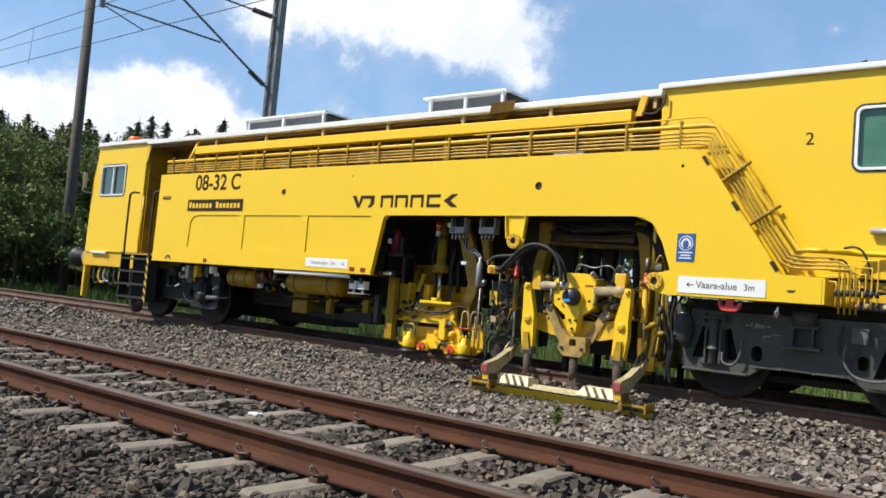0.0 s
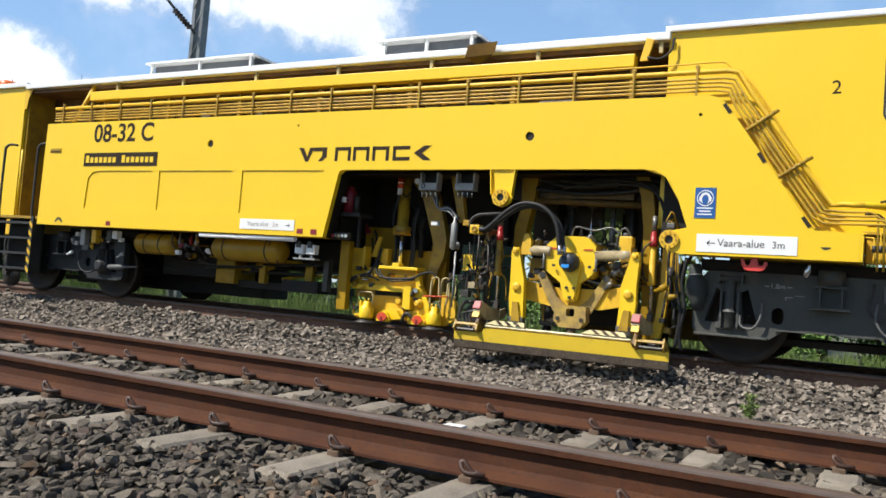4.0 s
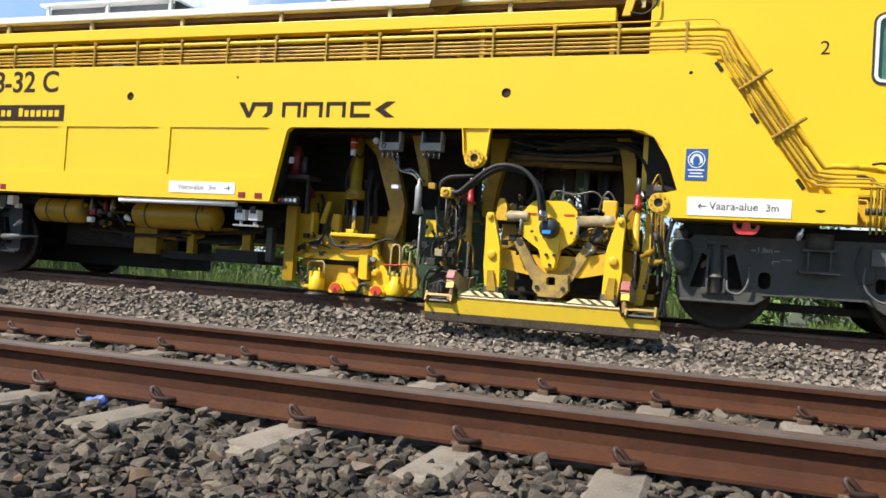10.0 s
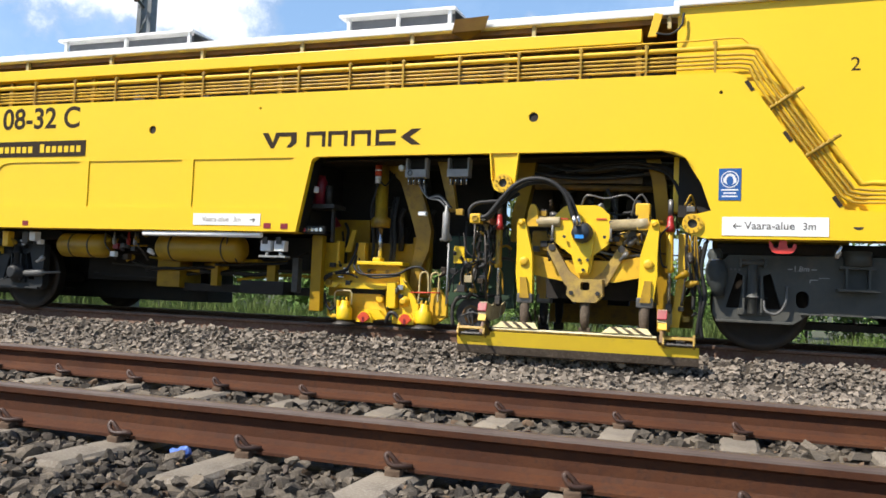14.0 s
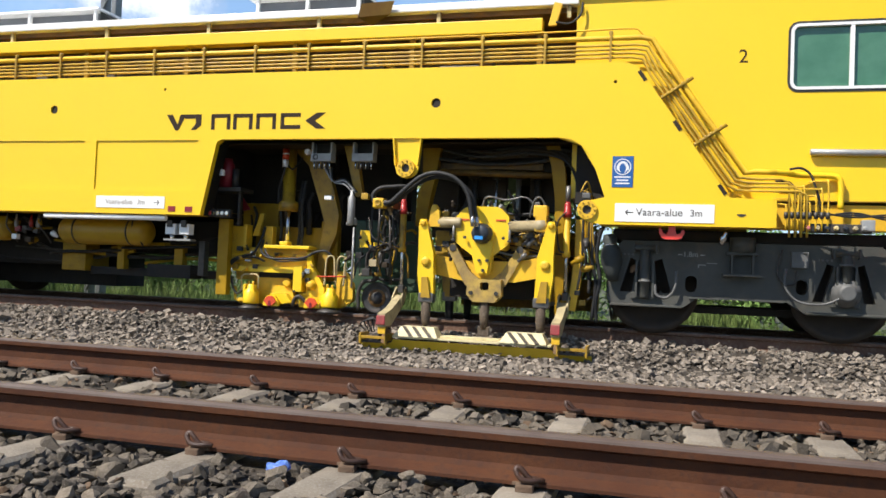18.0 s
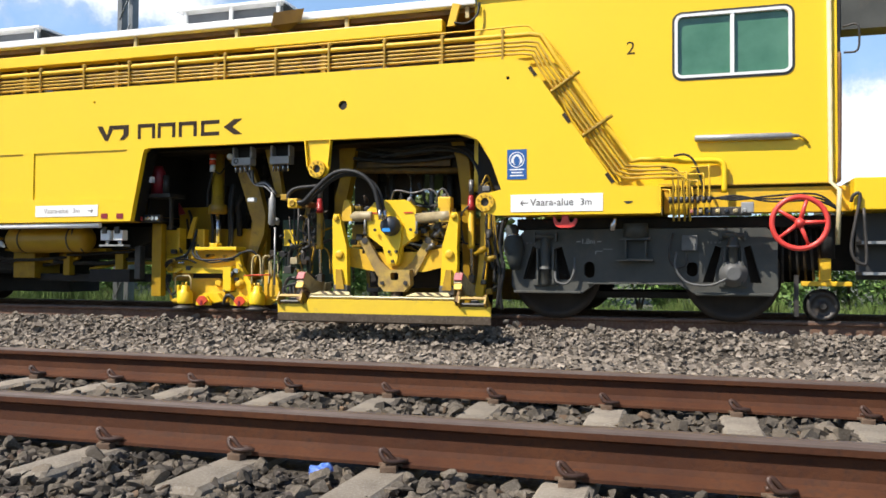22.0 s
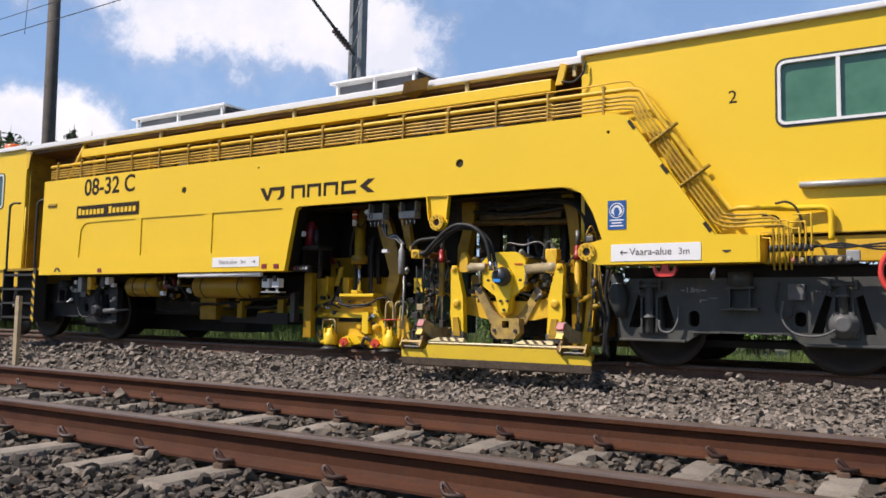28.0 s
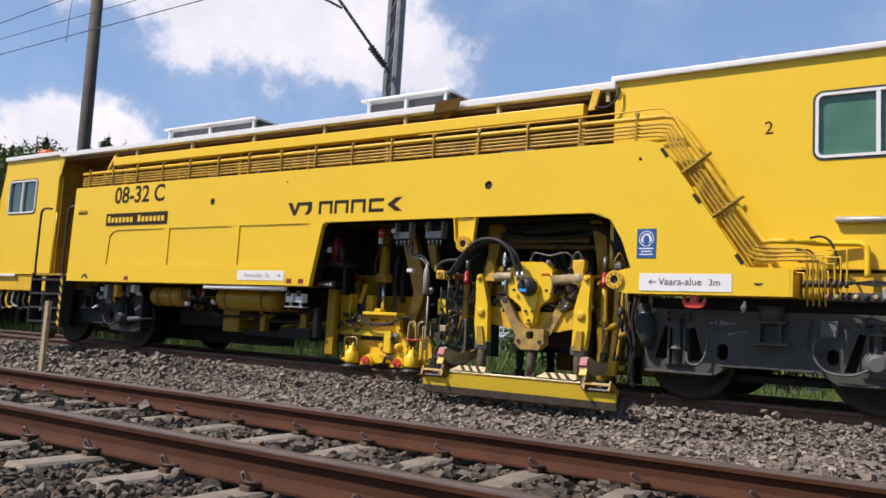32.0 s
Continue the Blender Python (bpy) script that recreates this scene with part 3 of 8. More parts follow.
holes = [circle(-3.878, 2.473, 0.05), circle(-8.54, 2.473, 0.05), circle(-7.06, 2.68, 0.016, 10), circle(-2.09, 2.65, 0.018, 10), circle(-2.317, 1.411, 0.045)]
bm = B()
plate(bm, [outline] + pockets + holes, PY, PY + 0.022)
side = part("side_frame", bm, yellow, machine, "yellow painted main frame with arched opening")
for pocket in pockets:
    part("recessed_panel", plate(B(), [pocket], PY + 0.015, PY + 0.0215), yellow, side)
bm = B()
plate(bm, [[(-12.03, 1.275), (-6.535, 1.275), (-6.375, 2.06), (-6.31, 2.112), (-2.62, 2.112), (-2.40, 2.04), (-2.25, 1.80), (-2.155, 1.535), (-2.2, 1.275), (-0.64, 1.275), (-0.64, 1.530), (-1.02, 1.545), (-1.85, 2.75), (-2.02, 2.838), (-12.0, 2.842)]], PY + 0.0225, PY + 0.07)
part("frame_web", bm, yellow, side)
for x0, x1 in ((-12.03, -6.56), (-2.18, -0.64)):
    bm = B()
    box(bm, x0, x1, PY + 0.071, PY + 0.33, 1.276, 1.30)
    part("bottom_flange", bm, yellow_worn, side)
# black strip round the arch: shade on its inner edge, put into colour
bm = B()
for p, q in zip(arch[:10], arch[1:10]):
    v = [bm.verts.new(c) for c in ((p[0], PY + 0.071, p[1]), (q[0], PY + 0.071, q[1]), (q[0], PY + 0.24, q[1]), (p[0], PY + 0.24, p[1]))]
    bm.faces.new(v)
bmesh.ops.solidify(bm, geom=bm.faces[:], thickness=0.02)
part("arch_lining", bm, soot_shade, side)
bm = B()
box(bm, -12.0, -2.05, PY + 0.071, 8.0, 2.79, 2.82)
part("walkway_deck", bm, yellow_dirty_shade, machine)
bm = B()
box(bm, -0.64, -0.615, PY + 0.004, PY + 0.45, 1.277, 1.528)
box(bm, -1.02, -0.641, PY + 0.071, PY + 0.45, 1.505, 1.528)
part("platform_box", bm, yellow, machine)
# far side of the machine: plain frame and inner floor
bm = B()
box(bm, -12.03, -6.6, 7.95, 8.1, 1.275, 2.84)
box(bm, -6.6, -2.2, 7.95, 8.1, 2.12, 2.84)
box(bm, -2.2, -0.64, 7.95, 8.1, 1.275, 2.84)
part("far_side_frame", bm, yellow_dirty_shade, machine)
# inner floor and walls coloured near black for the shade inside
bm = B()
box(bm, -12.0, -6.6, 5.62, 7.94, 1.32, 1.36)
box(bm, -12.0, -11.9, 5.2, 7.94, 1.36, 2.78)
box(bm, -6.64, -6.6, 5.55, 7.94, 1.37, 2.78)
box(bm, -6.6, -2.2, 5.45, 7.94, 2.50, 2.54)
part("inner_floor", bm, soot_shade, machine)

# black discs standing for the shade inside the round holes
for hx, hz, hr in ((-3.878, 2.473, 0.049), (-8.54, 2.473, 0.049), (-7.06, 2.68, 0.015), (-2.09, 2.65, 0.017)):
    part("hole_socket", cyl(B(), (hx, PY + 0.0222, hz), (hx, PY + 0.018, hz), hr), soot_shade, side)

# lugs
LUG = (-4.167, 1.803)
bm = B()
plate(bm, [[(-4.305, 2.15), (-4.272, 1.80), (-4.25, 1.735), (-4.20, 1.70), (-4.147, 1.688), (-4.095, 1.70), (-4.045, 1.735), (-4.022, 1.80), (-3.99, 2.15)], circle(-4.147, 1.79, 0.042)], PY + 0.024, PY + 0.05)
for q, top in ((-4.272, -4.302), (-4.034, -4.006)):
    plate(bm, [[(top, 2.105), (q, 1.82), (q + 0.013, 1.82), (top + 0.013, 2.105)]], PY - 0.012, PY + 0.0235)
bm.transform(Matrix.Translation((LUG[0] + 4.147, 0, LUG[1] - 1.79)))
lug = part("lug", bm, yellow, machine)
for cx, cz in (LUG, (-2.317, 1.411)):
    bm = B()
    plate(bm, [circle(cx, cz, 0.093, 28), circle(cx, cz, 0.043, 20)], PY - 0.025, PY + 0.023)
    flange = part("flange", bm, yellow_worn, machine, "round bolted yellow flange")
    for k in range(9):
        a = 2 * math.pi * k / 9
        bm = B()
        cyl(bm, (cx + 0.070 * math.cos(a), PY - 0.026, cz + 0.070 * math.sin(a)), (cx + 0.070 * math.cos(a), PY - 0.036, cz + 0.070 * math.sin(a)), 0.009, seg=6)
        part("bolt", bm, yellow_dirty_shade, flange)
    bm = B()
    cyl(bm, (cx, PY + 0.002, cz), (cx, PY + 0.06, cz), 0.042)
    part("pin", bm, dark_steel, flange)

# roof
bm = B()
box(bm, -13.05, -2.50, 5.36, 7.84, 3.515, 3.60, 0.012)
part("roof", bm, white_paint, machine, "white flat roof over the engine deck")
bm = B()
box(bm, -13.0, -2.52, 5.46, 6.14, 3.46, 3.513)
part("roof_underside", bm, brown_inner, machine, "brown underside of the roof")
bm = B()
box(bm, -11.43, -2.86, 5.36, 5.50, 3.25, 3.39, 0.01)
part("upper_beam", bm, yellow, machine, "long yellow beam under the roof")
lever_cream = material("dusty_cream_paint", (0.55, 0.44, 0.20), 0.6, other=(0.42, 0.33, 0.16), scale=8, amount=0.8)
x = -11.2
while x < -2.9:
    bm = B()
    box(bm, x, x + 0.05, 5.44, 5.49, 2.82, 3.25)
    part("beam_post", bm, yellow_dirty_shade, machine)
    bm = B()
    box(bm, x + 0.3, x + 0.34, 5.40, 5.44, 3.392, 3.513)
    part("roof_strut", bm, lever_cream, machine)
    x += 1.38
bm = B()
box(bm, -11.6, -2.6, 6.15, 7.8, 2.82, 3.5)
box(bm, -12.9, -11.6, 6.6, 7.8, 2.82, 3.5)
part("engine_housing", bm, brown_inner, machine, "dark brown engine housing under the roof")
bm = B()
tube(bm, [(-11.75, 5.35, 2.86), (-11.45, 5.45, 3.50)], 0.035, 6)
part("brace", bm, yellow_worn, machine)

# pipes on the frame's upper edge, down the slope and along the platform
pipe_yellow = material("dusty_yellow_pipe_paint", (0.56, 0.35, 0.025), 0.5, other=(0.42, 0.25, 0.025), scale=6, amount=0.8, dirt=(0.14, 0.085, 0.03), dirt_at=0.58, dirt_scale=5)
PIPES = [(2.895, 0.013), (2.935, 0.013), (2.975, 0.013), (3.015, 0.013), (3.085, 0.027)]
for k, (pz, pr) in enumerate(PIPES):
    off = (pz - 2.84)
    # the slope runs from (-1.88, 2.78) to (-1.02, 1.55); its normal points up and to the right
    nx, nz = 0.82, 0.573
    a = (-1.93 + off * 0.45, pz)
    b = (-1.84 + nx * off, 2.72 + nz * off)
    c = (-1.06 + nx * off, 1.60 + nz * off)
    e = 1.565 + off * 0.92
    pts = [(-11.9, PY + 0.05, pz), (-7, PY + 0.05, pz), (a[0] - 0.05, PY + 0.05, pz), (a[0] + 0.06, PY + 0.05, pz - 0.02), (b[0] + 0.03, PY + 0.05, b[1] - 0.04), ((b[0] + c[0]) / 2, PY + 0.05, (b[1] + c[1]) / 2), (c[0] - 0.03, PY + 0.05, c[1] + 0.04), (c[0] + 0.06, PY + 0.05, e + 0.005), (c[0] + 0.14, PY + 0.05, e), (-0.42 - 0.05 * k, PY + 0.05, e), (-0.36 - 0.05 * k, PY + 0.055, e - 0.03), (-0.35 - 0.05 * k, PY + 0.06, 1.20)]
    bm = B()
    if k == 4:
        pts = pts[:-3] + [(-0.62, PY + 0.05, e)]
    tube(bm, pts, [pr] * (len(pts) - 3) + [min(pr, 0.010)] * 3 if k < 4 else pr, 8)
    part("hydraulic_pipe", bm, pipe_yellow if k < 4 else yellow_worn, machine, "yellow painted hydraulic pipe")
bm = B()
tube(bm, bez([(-2.1, PY + 0.16, 3.12), (-1.8, PY + 0.16, 3.10), (-1.55, PY + 0.16, 2.82), (-1.05, PY + 0.2, 2.0)], 6), 0.012, 6)
part("hydraulic_pipe", bm, yellow_worn, machine)
part("grey_rod", tube(B(), bez([(-5.02, PY + 0.15, 3.19), (-3.4, PY + 0.15, 3.195), (-2.4, PY + 0.15, 3.20), (-1.98, PY + 0.15, 3.205), (-1.86, PY + 0.15, 3.15), (-1.62, PY + 0.15, 2.82), (-1.34, PY + 0.15, 2.42)], 5), 0.009, 6), yellow_worn, machine, "thin dull yellow rod above the pipes")
x = -2.15
while x > -11.95:
    bm = B()
    box(bm, x - 0.012, x + 0.012, PY + 0.012, PY + 0.026, 2.83, 3.145, 0.004)
    cyl(bm, (x, PY + 0.018, 3.13), (x, PY + 0.045, 3.13), 0.022, seg=10)
    part("pipe_clamp", bm, yellow_dirty_shade, machine)
    x -= 0.636
for t in (0.22, 0.62):
    cx, cz = -1.84 + 0.78 * t, 2.72 - 1.12 * t
    bm = B()
    tube(bm, [(cx - 0.02, PY + 0.02, cz - 0.01), (cx + 0.29, PY + 0.02, cz + 0.20)], 0.018, 6)
    for k in range(6):
        ball(bm, (cx + 0.045 * k + 0.02, PY + 0.012, cz + 0.0315 * k + 0.02), 0.02, (1, 0.6, 1), 8, 6)
    part("pipe_clamp", bm, yellow_dirty_shade, machine)
for t in (0.03, 0.45, 0.97):
    cx, cz = -1.865 + 0.80 * t, 2.735 - 1.15 * t
    bm = B()
    ux, uz, wx, wz = 0.571 * 0.055, -0.821 * 0.055, 0.821 * 0.018, 0.571 * 0.018
    plate(bm, [[(cx - ux - wx, cz - uz - wz), (cx + ux - wx, cz + uz - wz), (cx + ux + wx, cz + uz + wz), (cx - ux + wx, cz - uz + wz)]], PY - 0.006, PY + 0.03)
    part("rubber_stop", bm, grime_shade, machine)

# ---- cabins ----
def cabin(x0, x1, z0, z1, slant, win, pane):
    """Cabin body of thin walls with one window opening towards the near track."""
    cab = part("cabin", plate(B(), [[(x0, z0), (x1, z0), (x1, z1), (x0 + slant, z1), (x0 + slant * 0.15, z0 + 1.35)], rrect(*win, 0.07)], CY, CY + 0.05), yellow, machine, "yellow cabin wall with a rounded window")
    bm = B()
    box(bm, x0 + slant * 0.3, x0 + slant * 0.3 + 0.05, CY + 0.051, 7.77, z0, z1 - 0.02)
    box(bm, x1 - 0.05, x1, CY + 0.051, 7.77, z0, z1 - 0.02)
    box(bm, x0 + 0.06 + slant * 0.3, x1 - 0.06, 7.72, 7.77, z0, z1 - 0.02)
    box(bm, x0 + 0.06 + slant * 0.3, x1 - 0.06, CY + 0.055, 7.71, z0, z0 + 0.05)
    part("inner_wall", bm, yellow_dirty_shade, cab)
    a, b, c, d = win
    bm = B()
    plate(bm, [rrect(a - 0.028, b + 0.028, c - 0.028, d + 0.028, 0.095), rrect(a - 0.006, b + 0.006, c - 0.006, d + 0.006, 0.075)], CY - 0.006, CY + 0.02)
    frame_ = part("window_frame", bm, black_paint, machine, "black rubber window gasket")
    bm = B()
    plate(bm, [rrect(a - 0.005, b + 0.005, c - 0.005, d + 0.005, 0.075), rrect(a + 0.024, b - 0.024, c + 0.022, d - 0.022, 0.05)], CY - 0.014, CY + 0.03)
    m = (a + b) / 2
    box(bm, m - 0.018, m + 0.018, CY - 0.012, CY + 0.028, c + 0.02, d - 0.02)
    part("window_trim", bm, white_paint, frame_, "white aluminium window frame")
    for q0, q1 in ((a + 0.02, m - 0.01), (m + 0.01, b - 0.02)):
        bm = B()
        box(bm, q0, q1, CY + 0.03, CY + 0.036, c + 0.01, d - 0.01)
        part("pane", bm, pane, frame_, "green tinted glass pane")
    return cab


cabin(-2.52, 0.955, 1.555, 3.60, 0.0, (-0.49, 0.565, 2.615, 3.235), pane_green)
cabin(-15.10, -13.12, 1.40, 3.56, 0.20, (-14.74, -13.81, 2.545, 3.16), pane_dark)
bm = B()
box(bm, -2.56, 1.0, 5.38, 7.82, 3.601, 3.665, 0.015)
box(bm, -1.35, 0.6, 5.75, 7.4, 3.666, 3.74, 0.02)
part("roof", bm, white_paint, machine, "white cabin roof")
bm = B()
box(bm, -14.93, -13.05, 5.38, 7.82, 3.561, 3.64, 0.015)
box(bm, -14.2, -13.3, 5.6, 7.5, 3.641, 3.70, 0.02)
part("roof", bm, white_paint, machine, "white cabin roof")
bm = B()
lathe(bm, (-14.13, 5.75, 3.66), (0, 0, 1), ((0, 0.16), (0.03, 0.17), (0.10, 0.16), (0.14, 0.12), (0.16, 0.0)), 14)
part("warning_lamp", bm, material("orange_beacon", (0.75, 0.15, 0.02), 0.3, other=(0.65, 0.12, 0.02), scale=8), machine, "orange warning beacon on the roof")
bm = B()
box(bm, 0.2, 0.28, 6.2, 6.35, 3.665, 3.78)
tube(bm, [(-0.6, 6.0, 3.74), (-0.6, 6.0, 3.86), (-0.55, 6.0, 3.87)], 0.012, 6)
part("roof_aerial", bm, dark_steel, machine)

# raised white hatches on the roof
# blue-grey of the shade below the hatches, as a colour
hatch_shade = material("hatch_shade_grey", (0.17, 0.18, 0.20), 0.7, other=(0.12, 0.13, 0.145), scale=2, amount=0.8)


def hatch(x0, x1, y0, y1, z):
    h = part("roof_hatch", box(B(), x0, x1, y0, y1, z - 0.035, z, 0.008), white_paint, machine, "white raised roof hatch on posts")
    n = 3
    for k in range(n):
        px = x0 + 0.12 + (x1 - x0 - 0.2) * k / (n - 1)
        bm = B()
        box(bm, px - 0.02, px + 0.02, y0 + 0.03, y0 + 0.07, 3.60, z - 0.036)
        part("post", bm, white_paint, h)
    bm = B()
    v = [bm.verts.new(p) for p in ((x1 - 0.02, y0 + 0.06, z - 0.04), (x1 - 0.02, y1, z - 0.04), (x1 + 0.42, y1, 3.61), (x1 + 0.42, y0 + 0.3, 3.61), (x1 - 0.02, y0 + 0.06, 3.61))]
    bm.faces.new(v[:4])
    bm.faces.new((v[0], v[3], v[4]))
    bmesh.ops.solidify(bm, geom=bm.faces[:], thickness=0.01)
    part("hatch_end", bm, grey_bogie, h, "dark grey sloping hatch end")
    # block fills the open hatch, painted as its inner shadow
    bm = B()
    box(bm, x0 + 0.06, x1 - 0.03, y0 + 0.16, y1 - 0.1, 3.60, z - 0.036)
    part("hatch_core", bm, hatch_shade, h, "dark grey block standing for shade under the hatch")


hatch(-10.9, -8.66, 5.9, 7.5, 3.97)
hatch(-6.54, -5.04, 5.9, 7.5, 3.99)
bm = B()
v = [bm.verts.new(p) for p in ((-4.87, 5.33, 3.475), (-4.50, 5.33, 3.49), (-4.45, 5.31, 3.63), (-4.83, 5.31, 3.615), (-4.73, 5.40, 3.40))]
bm.faces.new(v[:4])
bm.faces.new((v[0], v[4], v[1]))
bmesh.ops.solidify(bm, geom=bm.faces[:], thickness=0.02)
part("hinged_flap", bm, material("brown_flap_paint", (0.20, 0.105, 0.015), 0.6, other=(0.28, 0.16, 0.015), scale=3, amount=0.8),  machine, "brownish yellow hinged flap at the roof edge")

# ---- wheels and bogies ----
WHEELS = []


def wheel(x, y, out, r=0.43):
    """One wheel with tread and flange, its face towards out (-1 near side, 1 far side); turns about its axle."""
    c = (x, y, RAIL_M + r - 0.002)
    bm = B()
    prof = [(-0.07, 0.05), (-0.07, r * 0.45), (-0.045, r * 0.5), (-0.045, r * 0.82), (-0.065, r * 0.86), (-0.065, r), (0.055, r + 0.002), (0.065, r + 0.028), (0.085, r + 0.026), (0.09, r * 0.9), (0.04, r * 0.8), (0.04, 0.1), (0.09, 0.05)]
    lathe(bm, c, (0, -out * -1, 0), [(d, q) for d, q in prof], 36)
    w = part("wheel", bm, wheel_steel, machine, "dark steel railway wheel", at=c)
    for k in range(5):
        a = 2 * math.pi * k / 5
        bm = B()
        cyl(bm, (c[0] + 0.09 * math.cos(a), c[1] + out * 0.07, c[2] + 0.09 * math.sin(a)), (c[0] + 0.09 * math.cos(a), c[1] + out * 0.085, c[2] + 0.09 * math.sin(a)), 0.014, seg=6)
        part("bolt", bm, dark_steel, w)
    WHEELS.append((w, r, c))
    return w


def axle(x):
    for y, out in ((FAR_Y, -1), (FAR_Y + GAUGE, 1)):
        wheel(x, y, out)
    bm = B()
    cyl(bm, (x, FAR_Y + 0.05, RAIL_M + 0.43), (x, FAR_Y + GAUGE - 0.05, RAIL_M + 0.43), 0.08)
    part("axle_shaft", bm, soot_shade, machine)


for ax in (-1.70, 0.04, -12.65, -10.88):
    axle(ax)


def bogie(x0, x1, mat, trim):
    """Two-axle bogie frame: side beams with lowered middle, springs over the axles, dampers and brackets."""
    c0, c1, m = x0 + 0.36, x1 - 0.40, (x0 + x1) / 2
    bog = None
    for y, near in ((5.50, True), (7.62, False)):
        loop = [(x0, 0.57), (x0 + 0.05, 0.50), (x0 + 0.72, 0.50), (x0 + 0.86, 0.60), (x1 - 0.90, 0.60), (x1 - 0.72, 0.49), (x1 - 0.05, 0.49), (x1, 0.56), (x1, 1.08), (x1 - 0.1, 1.15), (x0 + 0.14, 1.15), (x0, 1.0)]
        cut = []
        if near:
            cut = [[(c0 - 0.24, 0.64), (c0 - 0.12, 0.64), (c0 - 0.08, 0.95), (c0 - 0.14, 0.98)], [(c0 + 0.12, 0.64), (c0 + 0.26, 0.64), (c0 + 0.16, 0.98), (c0 + 0.09, 0.95)], rrect(m - 0.54, m - 0.43, 0.66, 0.82, 0.05), rrect(m + 0.46, m + 0.56, 0.68, 0.82, 0.045), [(c1 - 0.28, 0.62), (c1 - 0.18, 0.62), (c1 - 0.10, 0.96), (c1 - 0.16, 0.98)], [(c1 + 0.16, 0.62), (c1 + 0.26, 0.62), (c1 + 0.16, 0.98), (c1 + 0.10, 0.96)]]
        got = part("bogie_frame", plate(B(), [loop] + cut, y, y + 0.10), mat, machine, "dark grey welded bogie frame with stencilled marks")
        bog = bog or got
    bm = B()
    box(bm, x0 + 0.95, x1 - 0.95, 5.62, 7.58, 0.70, 1.05)
    part("bolster", bm, soot_shade, bog)
    for q0, q1 in ((x0 + 0.03, x0 + 0.72), (x1 - 0.74, x1 - 0.04)):
        part("bottom_ledge", box(B(), q0, q1, 5.455, 5.499, 0.50, 0.525, 0.006), mat, bog)
    for c, big in ((c0, False), (c1, True)):
        bm = B()
        foot = 0.80 if big else 0.58
        lathe(bm, (c, 5.45, foot), (0, 0, 1), ((0, 0.03), (0.02, 0.042), (0.16, 0.042), (0.165, 0.056), (0.19, 0.056), (0.195, 0.046), (1.05 - foot, 0.046), (1.06 - foot, 0.03), (1.09 - foot, 0.03)), 14)
        dp = part("damper", bm, mat, bog)
        part("damper_pin", cyl(B(), (c - 0.10, 5.44, 1.075), (c + 0.10, 5.44, 1.075), 0.026, seg=10), mat, dp)
        part("damper_collar", lathe(B(), (c, 5.45, foot + 0.16), (0, 0, 1), ((0, 0.044), (0.0, 0.062), (0.02, 0.062), (0.02, 0.044)), 14), trim, dp)
        for q in (-0.11, 0.11):
            part("damper_bracket", box(B(), c + q - 0.012, c + q + 0.012, 5.42, 5.498, 1.03, 1.12, 0.004), mat, dp)
        for q in (-0.20, -0.16, -0.12):
            part("bolt", cyl(B(), (c + q, 5.498, 1.01), (c + q, 5.48, 1.01), 0.012, seg=6), trim, bog)
        bm = B()
        box(bm, c - 0.13, c + 0.13, 5.47, 5.50, 0.575, 0.64, 0.01)
        box(bm, c - 0.09, c - 0.07, 5.43, 5.50, 0.60, 0.95)
        box(bm, c + 0.07, c + 0.09, 5.43, 5.50, 0.60, 0.95)
        part("spring_hanger", bm, mat, bog)
        if big:
            bm = B()
            lathe(bm, (c, 5.47, 0.71), (0, -1, 0), ((0, 0.13), (0.03, 0.13), (0.05, 0.09), (0.10, 0.085), (0.12, 0.06)), 18)
            part("axle_box_cover", bm, trim, bog, "round grey axle box cover")
            bm = B()
            tube(bm, bez([(c - 0.52, 5.45, 0.92), (c - 0.53, 5.43, 0.76), (c - 0.42, 5.42, 0.62), (c - 0.2, 5.41, 0.60), (c - 0.03, 5.38, 0.68)], 6), 0.012, 6)
            part("cable", bm, trim, bog)
        else:
            bm = B()
            tube(bm, bez([(c + 0.10, 5.45, 0.72), (c + 0.12, 5.43, 0.62), (c + 0.22, 5.43, 0.60), (c + 0.29, 5.43, 0.70), (c + 0.30, 5.45, 0.86)], 6), 0.013, 6)
            part("cable", bm, trim, bog)
    for q0, q1 in ((m - 0.50, m - 0.22), (m + 0.10, m + 0.36)):
        part("edge_tab", box(B(), q0, q1, 5.46, 5.499, 0.595, 0.612, 0.004), mat, bog)
    m -= 0.11
    bm = B()
    for q in (m - 0.02, m + 0.17):
        box(bm, q, q + 0.02, 5.40, 5.49, 0.85, 1.04)
    box(bm, m - 0.09, m + 0.26, 5.37, 5.50, 0.83, 0.855)
    box(bm, m - 0.06, m + 0.23, 5.39, 5.50, 1.035, 1.06)
    cyl(bm, (m + 0.085, 5.47, 1.06), (m + 0.085, 5.47, 1.20), 0.12)
    part("side_bearer", bm, mat, bog)
    bm = B()
    box(bm, m + 0.52, m + 0.67, 5.44, 5.50, 0.93, 1.08, 0.006)
    part("junction_box", bm, cover_grey, bog, "grey junction box")
    bm = B()
    tube(bm, bez([(m + 0.44, 5.47, 1.1), (m + 0.40, 5.46, 0.9), (m + 0.45, 5.45, 0.78), (m + 0.55, 5.45, 0.78), (m + 0.57, 5.46, 0.9)], 6), 0.011, 6)
    part("cable", bm, dark_steel, bog)
    bm = B()
    box(bm, m - 0.4, m + 0.9, 5.9, 7.0, 0.45, 0.52)
    part("brake_rigging", bm, soot_shade, bog)
    return bog


cover_grey = material("dusty_grey_cover", (0.13, 0.13, 0.125), 0.55, other=(0.085, 0.085, 0.08), scale=8, amount=0.8)
